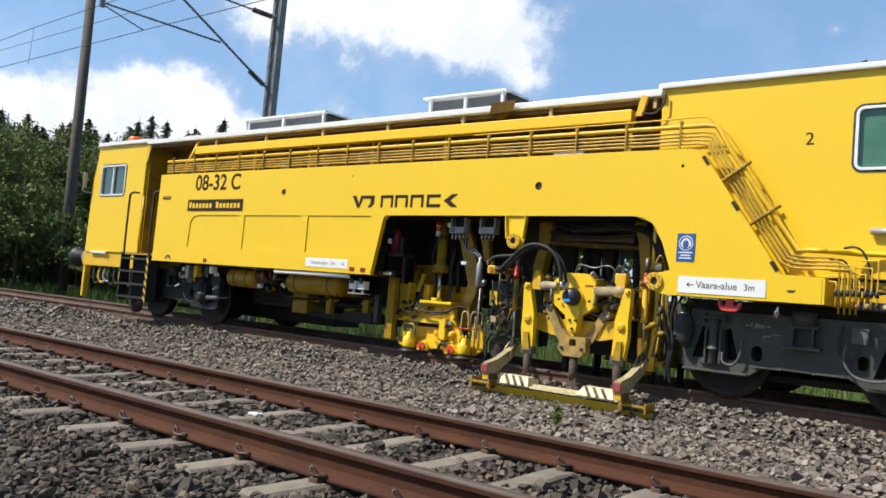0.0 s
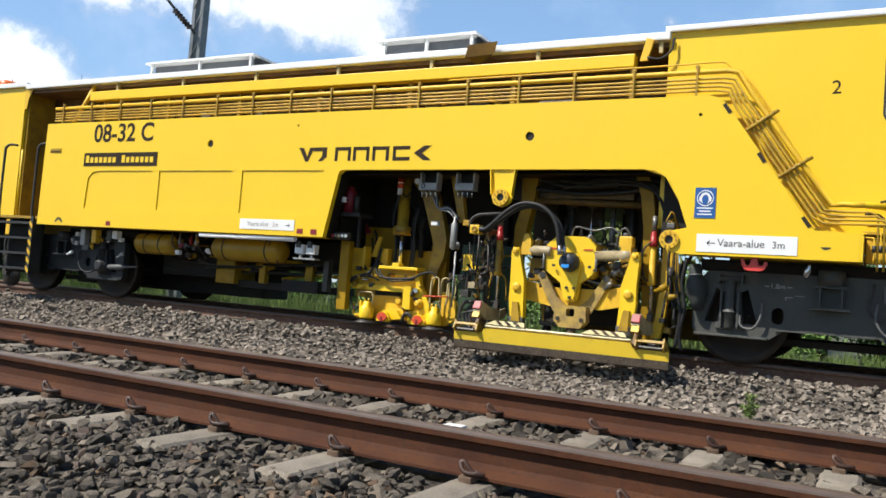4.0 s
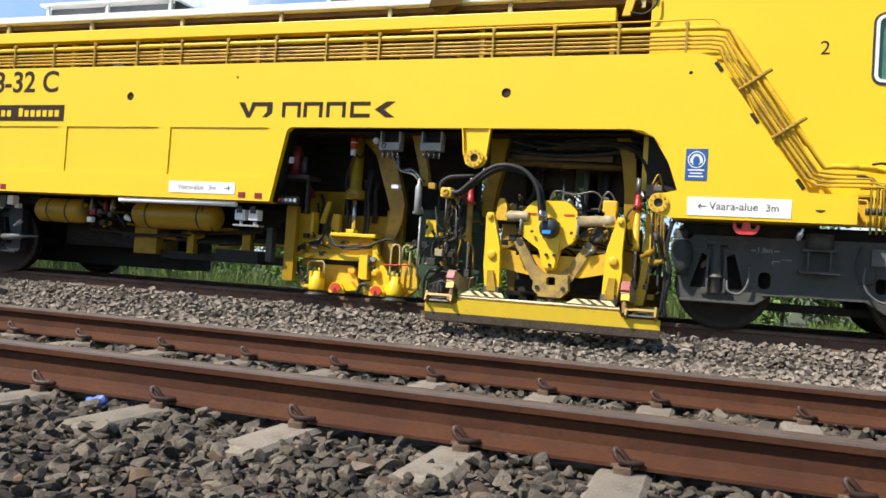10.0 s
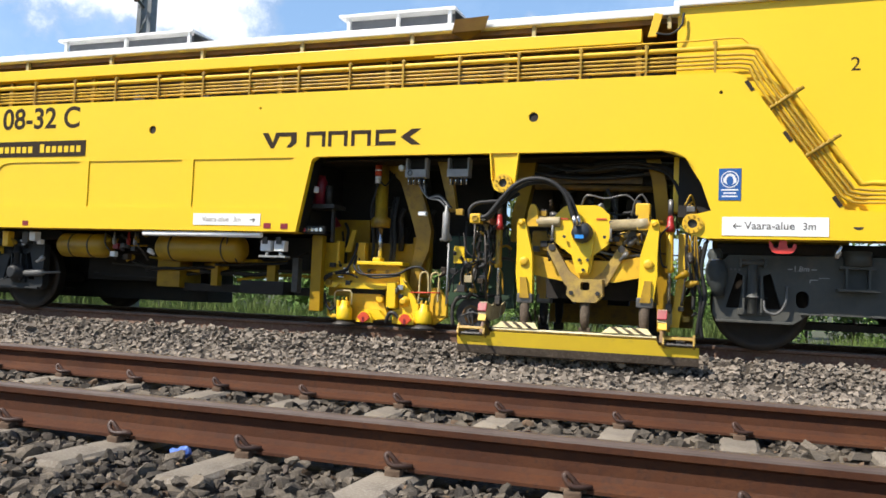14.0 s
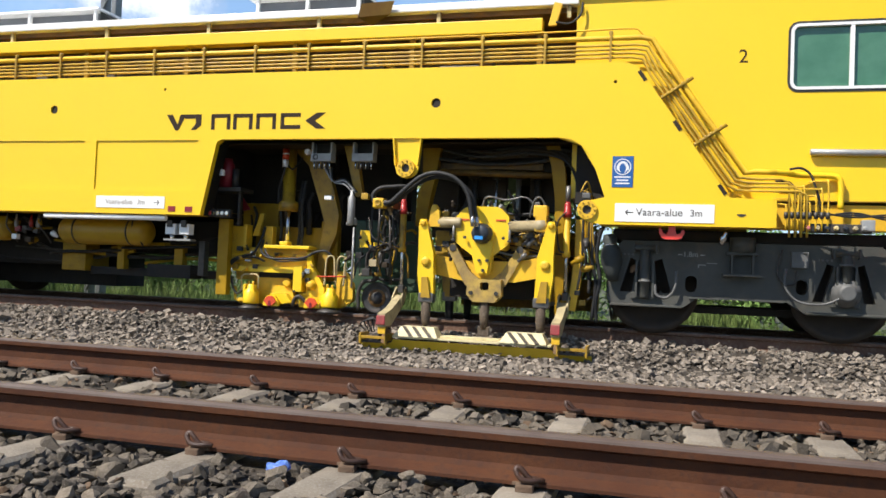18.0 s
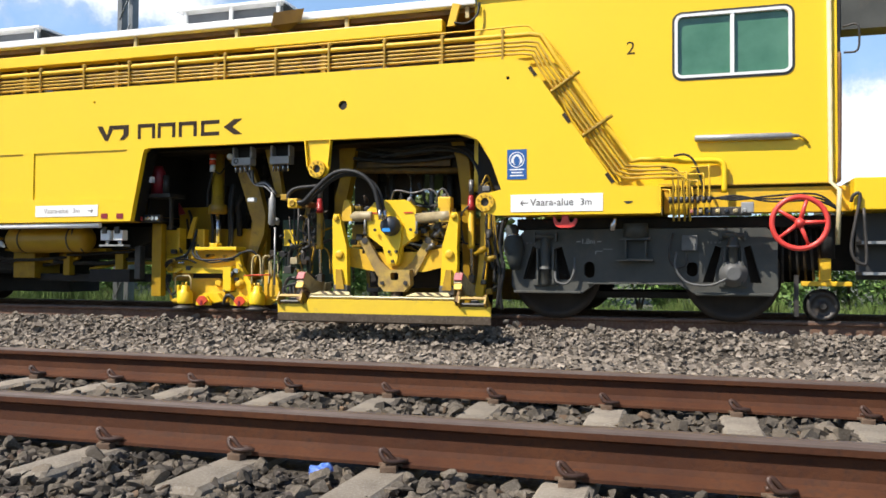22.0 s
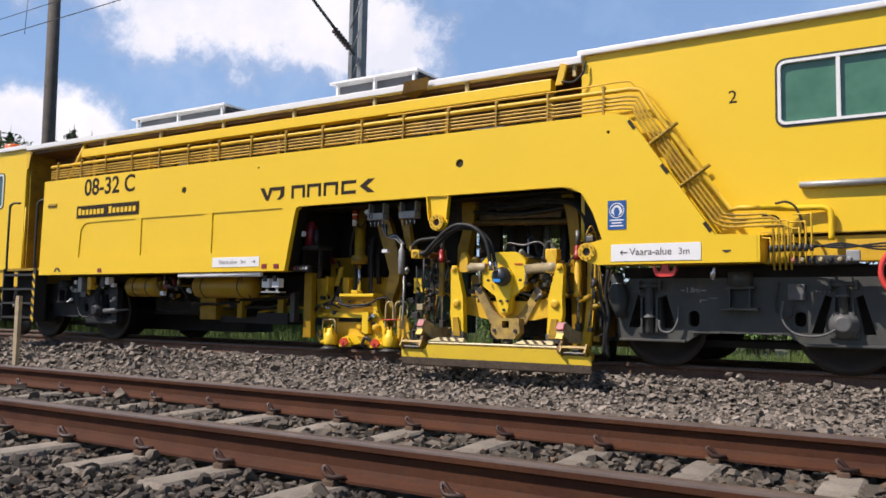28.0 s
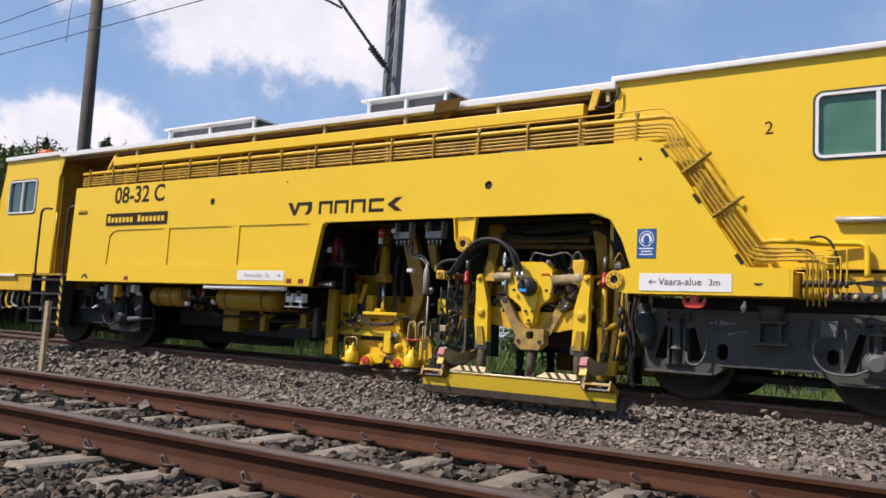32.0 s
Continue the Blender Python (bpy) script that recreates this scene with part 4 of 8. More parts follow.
bogie_dark = material("sooty_bogie_paint", (0.018, 0.020, 0.022), 0.6, other=(0.012, 0.013, 0.013), scale=4, amount=0.8)
bogie_r = bogie(-2.13, 0.44, grey_bogie, cover_grey)
bogie_l = bogie(-13.08, -10.48, bogie_dark, bogie_dark)

# ---- tamping unit: rides up and down, its arms squeeze ----
dull_red = material("dusty_red_paint", (0.40, 0.055, 0.06), 0.5, other=(0.22, 0.06, 0.05), scale=20, amount=0.8)
lever_paint = material("dusty_lever_paint", (0.46, 0.38, 0.20), 0.65, other=(0.33, 0.27, 0.15), scale=8, amount=0.8, dirt=(0.10, 0.08, 0.05), dirt_at=0.56, dirt_scale=12)
UNIT = (-3.37, 5.20, 0.82)      # drawn at its lowest
unit = part("tamping_unit", plate(B(), [[(-3.66, 0.73), (-3.66, 0.99), (-3.58, 1.075), (-3.53, 1.10), (-3.24, 1.10), (-3.19, 1.08), (-3.11, 1.0), (-3.105, 0.72), (-3.26, 0.60), (-3.285, 0.43), (-3.32, 0.40), (-3.40, 0.40), (-3.43, 0.43), (-3.48, 0.60)]], 5.27, 5.33), yellow, machine, "worn yellow tamping unit with steel tines and hydraulic cylinders", at=UNIT)


def piece(name, mat, parent, bm, label="", at=None):
    return part(name, bm, mat, parent, label, at)


piece("gear_housing", yellow_worn, unit, box(B(), -3.62, -3.14, 5.335, 5.78, 0.66, 1.05, 0.03))
piece("face_rib", yellow, unit, plate(B(), [[(-3.47, 0.84), (-3.46, 0.62), (-3.41, 0.42), (-3.31, 0.42), (-3.27, 0.62), (-3.25, 0.84), (-3.30, 0.92), (-3.42, 0.92)]], 5.235, 5.268))
bm = B()
lathe(bm, (-3.37, 5.235, 0.82), (0, -1, 0), ((0, 0.108), (0.03, 0.108), (0.04, 0.098), (0.095, 0.094), (0.12, 0.076), (0.125, 0.0)), 12)
cap = piece("motor_cap", cap_blue, unit, bm, "dark blue round motor cap")
piece("label_plate", cap_label, cap, box(B(), -3.42, -3.335, 5.10, 5.112, 0.755, 0.79), "bright blue label")
for bx, bz in ((-3.39, 0.55), (-3.31, 0.55), (-3.35, 0.45), (-3.55, 0.78), (-3.15, 0.78)):
    piece("bolt", dark_steel, unit, cyl(B(), (bx, 5.235, bz), (bx, 5.215, bz), 0.017, seg=6))
for bx, gx in ((-3.57, -3.675), (-3.19, -3.092)):
    piece("warning_strip", red_orange, unit, box(B(), bx - 0.05, bx + 0.05, 5.262, 5.269, 0.955, 0.97))
    piece("sight_tube", grey_light, unit, cyl(B(), (gx, 5.25, 0.76), (gx, 5.25, 0.93), 0.013, seg=8), "pale grey oil sight tube")
    for gz in (0.75, 0.93):
        piece("tube_cap", dark_steel, unit, box(B(), gx - 0.02, gx + 0.02, 5.235, 5.268, gz - 0.012, gz + 0.012, 0.004))
# cross beam, struts, fork
dusty_yellow = material("dusty_brown_yellow_paint", (0.488, 0.329, 0.067), 0.65, spec=0.3, other=(0.293, 0.201, 0.073), scale=5, amount=0.9, dirt=(0.146, 0.104, 0.061), dirt_at=0.5, dirt_scale=7, bump=0.25, bump_scale=40)
piece("cross_beam", yellow_worn, unit, plate(B(), [[(-3.93, 0.40), (-3.90, 0.60), (-3.62, 0.55), (-3.06, 0.55), (-2.80, 0.60), (-2.78, 0.40), (-3.05, 0.34), (-3.60, 0.34)]], 5.36, 5.44))
for sg in (-1, 1):
    cx = -3.335
    piece("strut", dusty_yellow, unit, plate(B(), [[(cx + sg * 0.33, 0.72), (cx + sg * 0.40, 0.66), (cx + sg * 0.20, 0.30), (cx + sg * 0.09, 0.24), (cx + sg * 0.06, 0.36), (cx + sg * 0.16, 0.44)]], 5.25 if sg < 0 else 5.335, 5.31 if sg < 0 else 5.355))
    piece("strut_pin", dark_steel, unit, cyl(B(), (cx + sg * 0.34, 5.24 if sg < 0 else 5.33, 0.67), (cx + sg * 0.34, 5.38, 0.67), 0.035))
piece("fork", dusty_yellow, unit, plate(B(), [[(-3.50, 0.36), (-3.16, 0.36), (-3.15, 0.20), (-3.22, 0.13), (-3.44, 0.13), (-3.51, 0.20)], rrect(-3.37, -3.28, 0.25, 0.33, 0.02)], 5.22, 5.335))
for bx in (-3.46, -3.20):
    piece("bolt", dark_steel, unit, cyl(B(), (bx, 5.22, 0.22), (bx, 5.205, 0.22), 0.024, seg=6))


dusty_steel = material("dusty_brown_steel", (0.105, 0.080, 0.057), 0.8, spec=0.2, other=(0.070, 0.052, 0.038), scale=6, amount=0.8, grain=(0.15, 0.122, 0.092), grain_scale=40)
tine_steel = material("dull_tine_steel", (0.16, 0.155, 0.145), 0.4, metal=0.4, other=(0.10, 0.095, 0.09), scale=9, amount=0.8)


def tine(x, y, top, parent):
    """Tamping tine: a steel shank with a flattened blade."""
    bm = B()
    tube(bm, [(x, y, top + 0.06), (x, y, top - 0.18), (x, y, top - 0.27)], [0.055, 0.046, 0.034], 12)
    box(bm, x - 0.06, x + 0.06, y - 0.020, y + 0.020, top - 0.345, top - 0.25, 0.010)
    # tines deeper in take near black, shade put into their colour
    piece("tine", dusty_steel if y < 5.5 else soot_shade, parent, bm, "dusty worn steel tamping tine")


tine(-3.33, 5.29, 0.13, unit)
ARMS = []


def arm(x_top, x_bot, y, mat, sign):
    """Outer tine arm: tapered plate that swings about a pin near its middle."""
    xm = (x_top + x_bot) / 2 + sign * 0.012
    o = -sign          # towards the outside
    pivot = (xm, y, 0.52)
    loop = [(x_top - 0.045, 0.90), (x_top - 0.03, 0.955), (x_top + 0.03, 0.955), (x_top + 0.045, 0.90), (xm + 0.078, 0.60), (xm + 0.085, 0.42), (x_bot + 0.075, 0.16), (x_bot + 0.03, 0.12), (x_bot - 0.05, 0.12), (x_bot - 0.075, 0.18), (xm - 0.085, 0.40), (xm - 0.082, 0.60)]
    ob = piece("tine_arm", mat, unit, plate(B(), [loop], y, y + 0.085), "yellow tapered tine arm", at=pivot)
    piece("arm_rib", yellow_dirty_shade, ob, plate(B(), [[(x_bot - 0.05, 0.15), (x_bot + 0.05, 0.15), (xm + 0.03, 0.36), (xm - 0.03, 0.36)]], y - 0.03, y - 0.002))
    for px, pz, pr in ((x_top, 0.912, 0.032), (xm, 0.52, 0.048)):
        piece("pin", yellow_worn, ob, lathe(B(), (px, y + 0.13, pz), (0, -1, 0), ((0, pr), (0.145, pr), (0.155, pr * 0.8), (0.16, pr * 0.4)), 14))
    piece("tine_clamp", tine_steel, ob, box(B(), x_bot - 0.085, x_bot + 0.075, y - 0.012, y + 0.10, 0.10, 0.20, 0.015))
    tine(x_bot - 0.01, y + 0.045, 0.12, ob)
    ARMS.append((ob, pivot, o))
    return ob


# the two rear rows are the same arms in a shade-darkened yellow
for ay, am in ((5.20, yellow), (6.12, yellow_dirty_shade), (6.98, yellow_dirty_shade)):
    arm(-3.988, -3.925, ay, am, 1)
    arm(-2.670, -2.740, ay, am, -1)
# squeezing cylinders
beige = material("beige_cylinder", (0.42, 0.35, 0.21), 0.5, other=(0.32, 0.25, 0.13), scale=8, dirt=(0.12, 0.09, 0.05), dirt_at=0.58, dirt_scale=7)
bm = B()
lathe(bm, (-3.60, 5.28, 0.93), (-1, 0, 0.0), ((0, 0.05), (0.02, 0.055), (0.24, 0.055), (0.25, 0.04), (0.27, 0.028), (0.40, 0.028)), 14)
piece("squeeze_cylinder", beige, unit, bm, "beige hydraulic cylinder")
bm = B()
lathe(bm, (-3.10, 5.28, 0.90), (1, 0, 0.06), ((0, 0.055), (0.26, 0.055), (0.27, 0.072), (0.36, 0.072), (0.38, 0.04), (0.42, 0.03)), 14)
piece("squeeze_cylinder", beige, unit, bm, "beige hydraulic cylinder")
for x0, z0 in ((-3.88, 0.98), (-2.78, 0.96)):
    piece("cylinder_bracket", yellow_worn, unit, plate(B(), [[(x0 - 0.06, z0 - 0.1), (x0 + 0.06, z0 - 0.1), (x0 + 0.05, z0 + 0.06), (x0 + 0.01, z0 + 0.13), (x0 - 0.03, z0 + 0.12), (x0 - 0.05, z0 + 0.05)]], 5.23, 5.30))
rnd = random.Random(11)
for k in range(16):
    xa, xb = rnd.uniform(-3.95, -3.0), rnd.uniform(-3.6, -2.65)
    za, zb = rnd.uniform(0.62, 1.12), rnd.uniform(0.62, 1.12)
    y = rnd.uniform(5.36, 5.62)
    pts = [(xa, y, za), ((xa * 2 + xb) / 3, y - rnd.uniform(0, 0.1), max(za, zb) + rnd.uniform(-0.05, 0.1)), ((xa + 2 * xb) / 3, y, (za + zb) / 2 + rnd.uniform(-0.1, 0.1)), (xb, y, zb)]
    piece("hose", rubber if k % 3 else grey_light, unit, tube(B(), bez(pts, 5), rnd.uniform(0.010, 0.018), 6))
for k in range(9):
    x, z = rnd.uniform(-3.95, -2.7), rnd.uniform(0.66, 1.08)
    if -3.66 < x < -3.0:
        continue
    piece("fitting", rnd.choice((dark_steel, grey_light, yellow_dirty_shade)), unit, lathe(B(), (x, rnd.uniform(5.3, 5.45), z), (rnd.uniform(-1, 1), 0.2, rnd.uniform(-0.6, 0.6)), ((0, 0.02), (0.01, 0.03), (0.07, 0.03), (0.075, 0.018), (0.12, 0.018)), 8))
# added black sheet standing for the dark gap behind the fork
piece("apron", soot_shade, unit, box(B(), -3.84, -2.82, 5.80, 5.84, 0.16, 0.599))
piece("carrier_plate", yellow_dirty_shade, unit, box(B(), -3.95, -2.70, 5.52, 7.65, 0.60, 0.86, 0.02))
piece("grease_pipe", tine_steel, unit, tube(B(), bez([(-3.40, 5.30, 1.10), (-3.34, 5.28, 1.20), (-3.15, 5.28, 1.17), (-2.95, 5.28, 1.20), (-2.82, 5.28, 1.08)], 6), 0.010, 6))
piece("hose", tine_steel, unit, tube(B(), bez([(-2.9, 5.27, 1.0), (-2.86, 5.25, 1.15), (-2.80, 5.25, 1.20), (-2.74, 5.27, 1.10), (-2.74, 5.27, 0.98)], 6), 0.010, 6))
piece("valve_block", yellow_worn, unit, box(B(), -2.86, -2.72, 5.24, 5.36, 1.0, 1.12, 0.015))

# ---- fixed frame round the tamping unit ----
# first two posts use the shaded yellow, being far under the frame
piece("guide_post", yellow_grime_shade, machine, plate(B(), [[(-4.16, 2.10), (-3.96, 2.10), (-3.99, 1.88), (-4.06, 1.55), (-4.10, 1.25), (-4.21, 1.25), (-4.21, 1.54), (-4.15, 1.75)]], 5.64, 5.78), "upright yellow guide post")
piece("guide_post", yellow_grime_shade, machine, plate(B(), [[(-2.80, 2.10), (-2.66, 2.10), (-2.60, 1.88), (-2.565, 1.56), (-2.53, 0.37), (-2.65, 0.37), (-2.69, 1.55), (-2.735, 1.88)]], 5.52, 5.66), "upright grimy yellow guide post with shade in its colour")
piece("guide_post", yellow_worn, machine, plate(B(), [[(-2.46, 1.34), (-2.37, 1.34), (-2.33, 1.20), (-2.37, 0.95), (-2.40, 0.66), (-2.44, 0.42), (-2.53, 0.42), (-2.49, 0.66), (-2.46, 0.95)]], 5.46, 5.54), "yellow lower post with worn paint")
for x, r, m_, y in ((-3.64, 0.034, rubber, 5.95), (-3.385, 0.014, steel, 5.90), (-3.145, 0.030, tine_steel, 5.92), (-2.935, 0.040, rubber, 5.95), (-3.72, 0.03, soot_shade, 6.6), (-2.72, 0.035, soot_shade, 6.6)):
    c = piece("guide_column", m_, machine, cyl(B(), (x, y, 0.9), (x, y, 2.1), r, seg=12), "dark round guide column")
    piece("column_collar", dark_steel, c, lathe(B(), (x, y, 1.80), (0, 0, 1), ((0, r), (0.0, r + 0.035), (0.04, r + 0.035), (0.05, r + 0.01)), 12))
# oily brown, darkened so beam and pipe look shaded by the deck
beam_brown = material("oily_shaded_brown_yellow", (0.16, 0.085, 0.012), 0.55, spec=0.3, other=(0.09, 0.05, 0.012), scale=5, amount=0.9, dirt=(0.03, 0.019, 0.008), dirt_at=0.5, dirt_scale=8, bump=0.2, bump_scale=40)
# added ceiling blocks, their dark colour standing for shade under the deck
piece("inner_ceiling", grime_shade, machine, box(B(), -4.40, -2.35, 5.72, 7.9, 1.86, 2.49))
piece("inner_ceiling", soot_shade, machine, box(B(), -6.55, -4.41, 5.72, 7.9, 2.14, 2.49))
piece("inner_ceiling", grime_shade, machine, box(B(), -6.5, -2.4, 5.36, 5.715, 2.10, 2.49))
# added black sheet hides the lit cabin wall, standing for shade
piece("inner_bulkhead", soot_shade, machine, box(B(), -2.47, -2.02, 5.402, 5.426, 1.50, 2.095))
piece("ceiling_beam", beam_brown, machine, plate(B(), [[(-3.92, 1.865), (-3.30, 1.872), (-2.84, 1.862), (-2.84, 1.93), (-3.2, 1.945), (-3.92, 1.93)]], 5.62, 5.70), "oily brown beam under the deck, darkened for shade")
# added black wall and posts: painted darkness behind the opening
piece("back_wall", soot_shade, machine, box(B(), -6.6, -4.62, 6.35, 6.5, 0.95, 2.138))
piece("back_post", soot_shade, machine, box(B(), -4.75, -4.55, 6.5, 6.7, 0.5, 1.92))
piece("back_post", soot_shade, machine, box(B(), -4.2, -3.75, 6.9, 7.1, 0.6, 1.92))
piece("back_post", soot_shade, machine, box(B(), -3.35, -3.1, 7.0, 7.1, 0.6, 1.92))
piece("far_cross_frame", yellow_dirty_shade, machine, box(B(), -4.2, -2.4, 7.75, 7.85, 0.35, 0.75))
for k in range(5):
    z = 1.93 + 0.12 * rnd.random()
    pts = [(-3.9 + 0.25 * k, 5.52 + 0.02 * k, 2.06), (-3.5 + 0.15 * k, 5.50 + 0.02 * k, z), (-2.95, 5.47 + 0.02 * k, z + 0.03), (-2.58, 5.44 + 0.015 * k, 1.93 + 0.02 * k), (-2.42 + 0.01 * k, 5.42, 1.62)]
    piece("hose", (rubber, grime_shade, soot_shade)[k % 3], machine, tube(B(), bez(pts, 6), 0.013 + 0.006 * (k % 2), 6))
# hose arc that swings with the unit about its fixed end
ARC = (-4.44, 5.18, 1.44)
ARC_LINE = ((0.06, 0.0), (0.14, 0.015), (0.285, 0.148), (0.45, 0.274), (0.61, 0.312), (0.80, 0.262), (0.94, 0.110), (1.00, -0.15))
arc = piece("hose_arc", rubber, machine, tube(B(), bez([(ARC[0] + x, 5.07, ARC[2] + z) for x, z in ARC_LINE], 8), 0.024, 10), "black ribbed hydraulic hose", at=ARC)
piece("hose", rubber, arc, tube(B(), bez([(ARC[0] + x * 1.03, 5.125, ARC[2] + z * 0.93 - 0.012) for x, z in ARC_LINE], 8), 0.022, 8))
for hy, hx, hz in ((5.07, 1.00, -0.15), (5.125, 1.03, -0.15)):
    piece("hose_end", steel, arc, cyl(B(), (ARC[0] + hx, hy, ARC[2] + hz + 0.03), (ARC[0] + hx + 0.01, hy, ARC[2] + hz - 0.07), 0.026, seg=8))
piece("hose_block", yellow_worn, machine, box(B(), -4.50, -4.385, 5.06, 5.18, 1.39, 1.49, 0.012))
piece("hose_nut", steel, machine, cyl(B(), (-4.384, 5.08, 1.44), (-4.34, 5.08, 1.445), 0.03, seg=8))
piece("block_eye", yellow_dirty_shade, machine, lathe(B(), (-4.44, 5.06, 1.44), (0, -1, 0), ((0, 0.034), (0.012, 0.034), (0.014, 0.022), (0.006, 0.020)), 14))
# arm coloured dark for the dim space around it
piece("block_arm", beam_brown, machine, plate(B(), [[(-4.50, 1.41), (-4.38, 1.41), (-4.32, 1.40), (-4.32, 1.46), (-4.38, 1.48)]], 5.185, 5.42))
piece("hose", rubber, machine, tube(B(), bez([(-4.505, 5.12, 1.44), (-4.52, 5.12, 1.53), (-4.45, 5.14, 1.60), (-4.30, 5.16, 1.62), (-4.16, 5.2, 1.64), (-4.05, 5.3, 1.72)], 6), 0.022, 7))


# ---- ballast plate: a folding bar with warning stripes, hung on two cylinders ----
BAR = (-3.38, 5.12, 0.10)
bar = piece("ballast_plate", olive_plate, machine, plate(B(), [[(-4.56, -0.062), (-2.22, -0.062), (-2.22, 0.015), (-2.58, 0.02), (-2.60, 0.056), (-4.20, 0.056), (-4.22, 0.02), (-4.56, 0.015)]], 4.99, 5.015), "yellow ballast plate with black and cream warning stripes", at=BAR)
for v in bar.data.vertices:
    v.co.y += (v.co.z + 0.145) * -0.75 + 0.095
piece("plate_top", cream_paint, bar, box(B(), -4.20, -2.60, 5.0, 5.2, 0.075, 0.095, 0.004))
under = piece("plate_underside", dusty_steel, bar, plate(B(), [[(-4.56, -0.125), (-2.22, -0.125), (-2.22, -0.064), (-4.56, -0.064)]], 4.995, 5.02), "dusty brown lower face of the plate")
for v in under.data.vertices:
    v.co.y += 0.100 - (v.co.z + 0.164) * 0.9
for nm, x0, x1 in (("left", -4.19, -3.73), ("right", -3.11, -2.64)):
    bm = B()
    lo = [bm.verts.new(p) for p in ((x0, 4.985, 0.096), (x1, 4.985, 0.096), (x1, 5.22, 0.096), (x0, 5.22, 0.096))]
    up = [bm.verts.new(p) for p in ((x0 + 0.06, 5.07, 0.195), (x1 - 0.06, 5.07, 0.195), (x1 - 0.06, 5.2, 0.195), (x0 + 0.06, 5.2, 0.195))]
    bm.faces.new(lo[::-1])
    bm.faces.new(up)
    for k in range(4):
        bm.faces.new((lo[k], lo[(k + 1) % 4], up[(k + 1) % 4], up[k]))
    block = piece("stripe_block", cream_paint, bar, bm, "cream block with dark slanting stripes")
    for k in range(4):
        bm = B()
        xs = x0 + 0.075 + k * 0.10
        e = 0.004
        if xs + 0.14 > x1:
            continue
        q = [(xs + 0.095, 4.985 - e, 0.099), (xs + 0.14, 4.985 - e, 0.099), (xs + 0.035, 5.07 - e, 0.194), (xs - 0.01, 5.07 - e, 0.194)] if nm == "left" else [(xs + 0.085, 4.985 - e, 0.099), (xs + 0.13, 4.985 - e, 0.099), (xs + 0.03, 5.07 - e, 0.194), (xs - 0.015, 5.07 - e, 0.194)]
        vs = [bm.verts.new(p) for p in q]
        bm.faces.new(vs)
        bmesh.ops.solidify(bm, geom=bm.faces[:], thickness=0.003)
        piece("stripe", brown_stripe, block, bm)
piece("cover_strip", cream_paint, bar, box(B(), -3.72, -3.12, 5.06, 5.2, 0.096, 0.12, 0.004))
for sx in (-4.40, -2.40):
    piece("bar_bracket", dark_steel, bar, box(B(), sx - 0.15, sx + 0.15, 5.00, 5.20, 0.012, 0.034, 0.005))
    piece("bar_bracket", yellow_dirty_shade, bar, box(B(), sx - 0.13, sx + 0.13, 4.965, 4.99, 0.055, 0.085, 0.005))
    for q in (-0.145, 0.125):
        piece("bar_bracket", yellow_dirty_shade, bar, box(B(), sx + q, sx + q + 0.02, 4.96, 5.2, 0.0, 0.11, 0.004))
    for k in range(3):
        piece("bolt", steel, bar, cyl(B(), (sx - 0.08 + 0.08 * k, 5.06, 0.034), (sx - 0.08 + 0.08 * k, 5.06, 0.062), 0.014, seg=6))
    piece("bracket_block", dark_steel, bar, box(B(), sx - 0.03, sx + 0.05, 5.02, 5.14, 0.035, 0.10, 0.008))
valve_red = material("dark_valve_red", (0.36, 0.018, 0.016), 0.4, other=(0.26, 0.02, 0.018), scale=12, amount=0.8)
# forked levers that carry the plate, running back to the lift cylinders
def along(loop, x, half):
    """Plate cut to a loop of (y, z) and set across the machine at x."""
    bm = plate(B(), [loop], -half, half)
    for v in bm.verts:
        v.co = Vector((x + v.co.y, v.co.x, v.co.z))
    bmesh.ops.recalc_face_normals(bm, faces=bm.faces[:])
    return bm


for x in (-4.285, -2.550):
    lv = piece("lever", lever_paint, bar, along([(4.88, 0.185), (5.08, 0.195), (5.36, 0.35), (5.45, 0.45), (5.40, 0.50), (5.30, 0.455), (5.10, 0.365), (4.88, 0.315)], x, 0.040), "greyish cream forked lever")
    for q in (-0.048, 0.048):
        piece("fork_cheek", lever_paint, lv, along([(5.34, 0.36), (5.45, 0.44), (5.50, 0.55), (5.46, 0.585), (5.42, 0.56), (5.32, 0.47)], x + q, 0.008))
    piece("lever_pin", dark_steel, lv, cyl(B(), (x - 0.065, 5.455, 0.545), (x + 0.065, 5.455, 0.545), 0.020, seg=12))
    piece("lever_foot", brown_inner, lv, along([(4.96, 0.02), (5.16, 0.02), (5.12, 0.21), (5.0, 0.20)], x, 0.022))
    piece("red_reflector", dull_red, lv, box(B(), x - 0.045, x + 0.045, 4.855, 4.878, 0.205, 0.300, 0.010), "dusty red reflector")
    piece("reflector_bracket", yellow_worn, lv, box(B(), x - 0.035, x + 0.045, 4.885, 4.90, 0.115, 0.184, 0.004))
for k in range(4):
    piece("cable", rubber, bar, tube(B(), bez([(-4.50 + 0.03 * k, 5.05, 0.12), (-4.56 + 0.04 * k, 5.03, 0.20 + 0.02 * k), (-4.40, 5.02, 0.25), (-4.30 + 0.02 * k, 5.04, 0.16)], 5), 0.008, 5))
LIFT_RODS = []
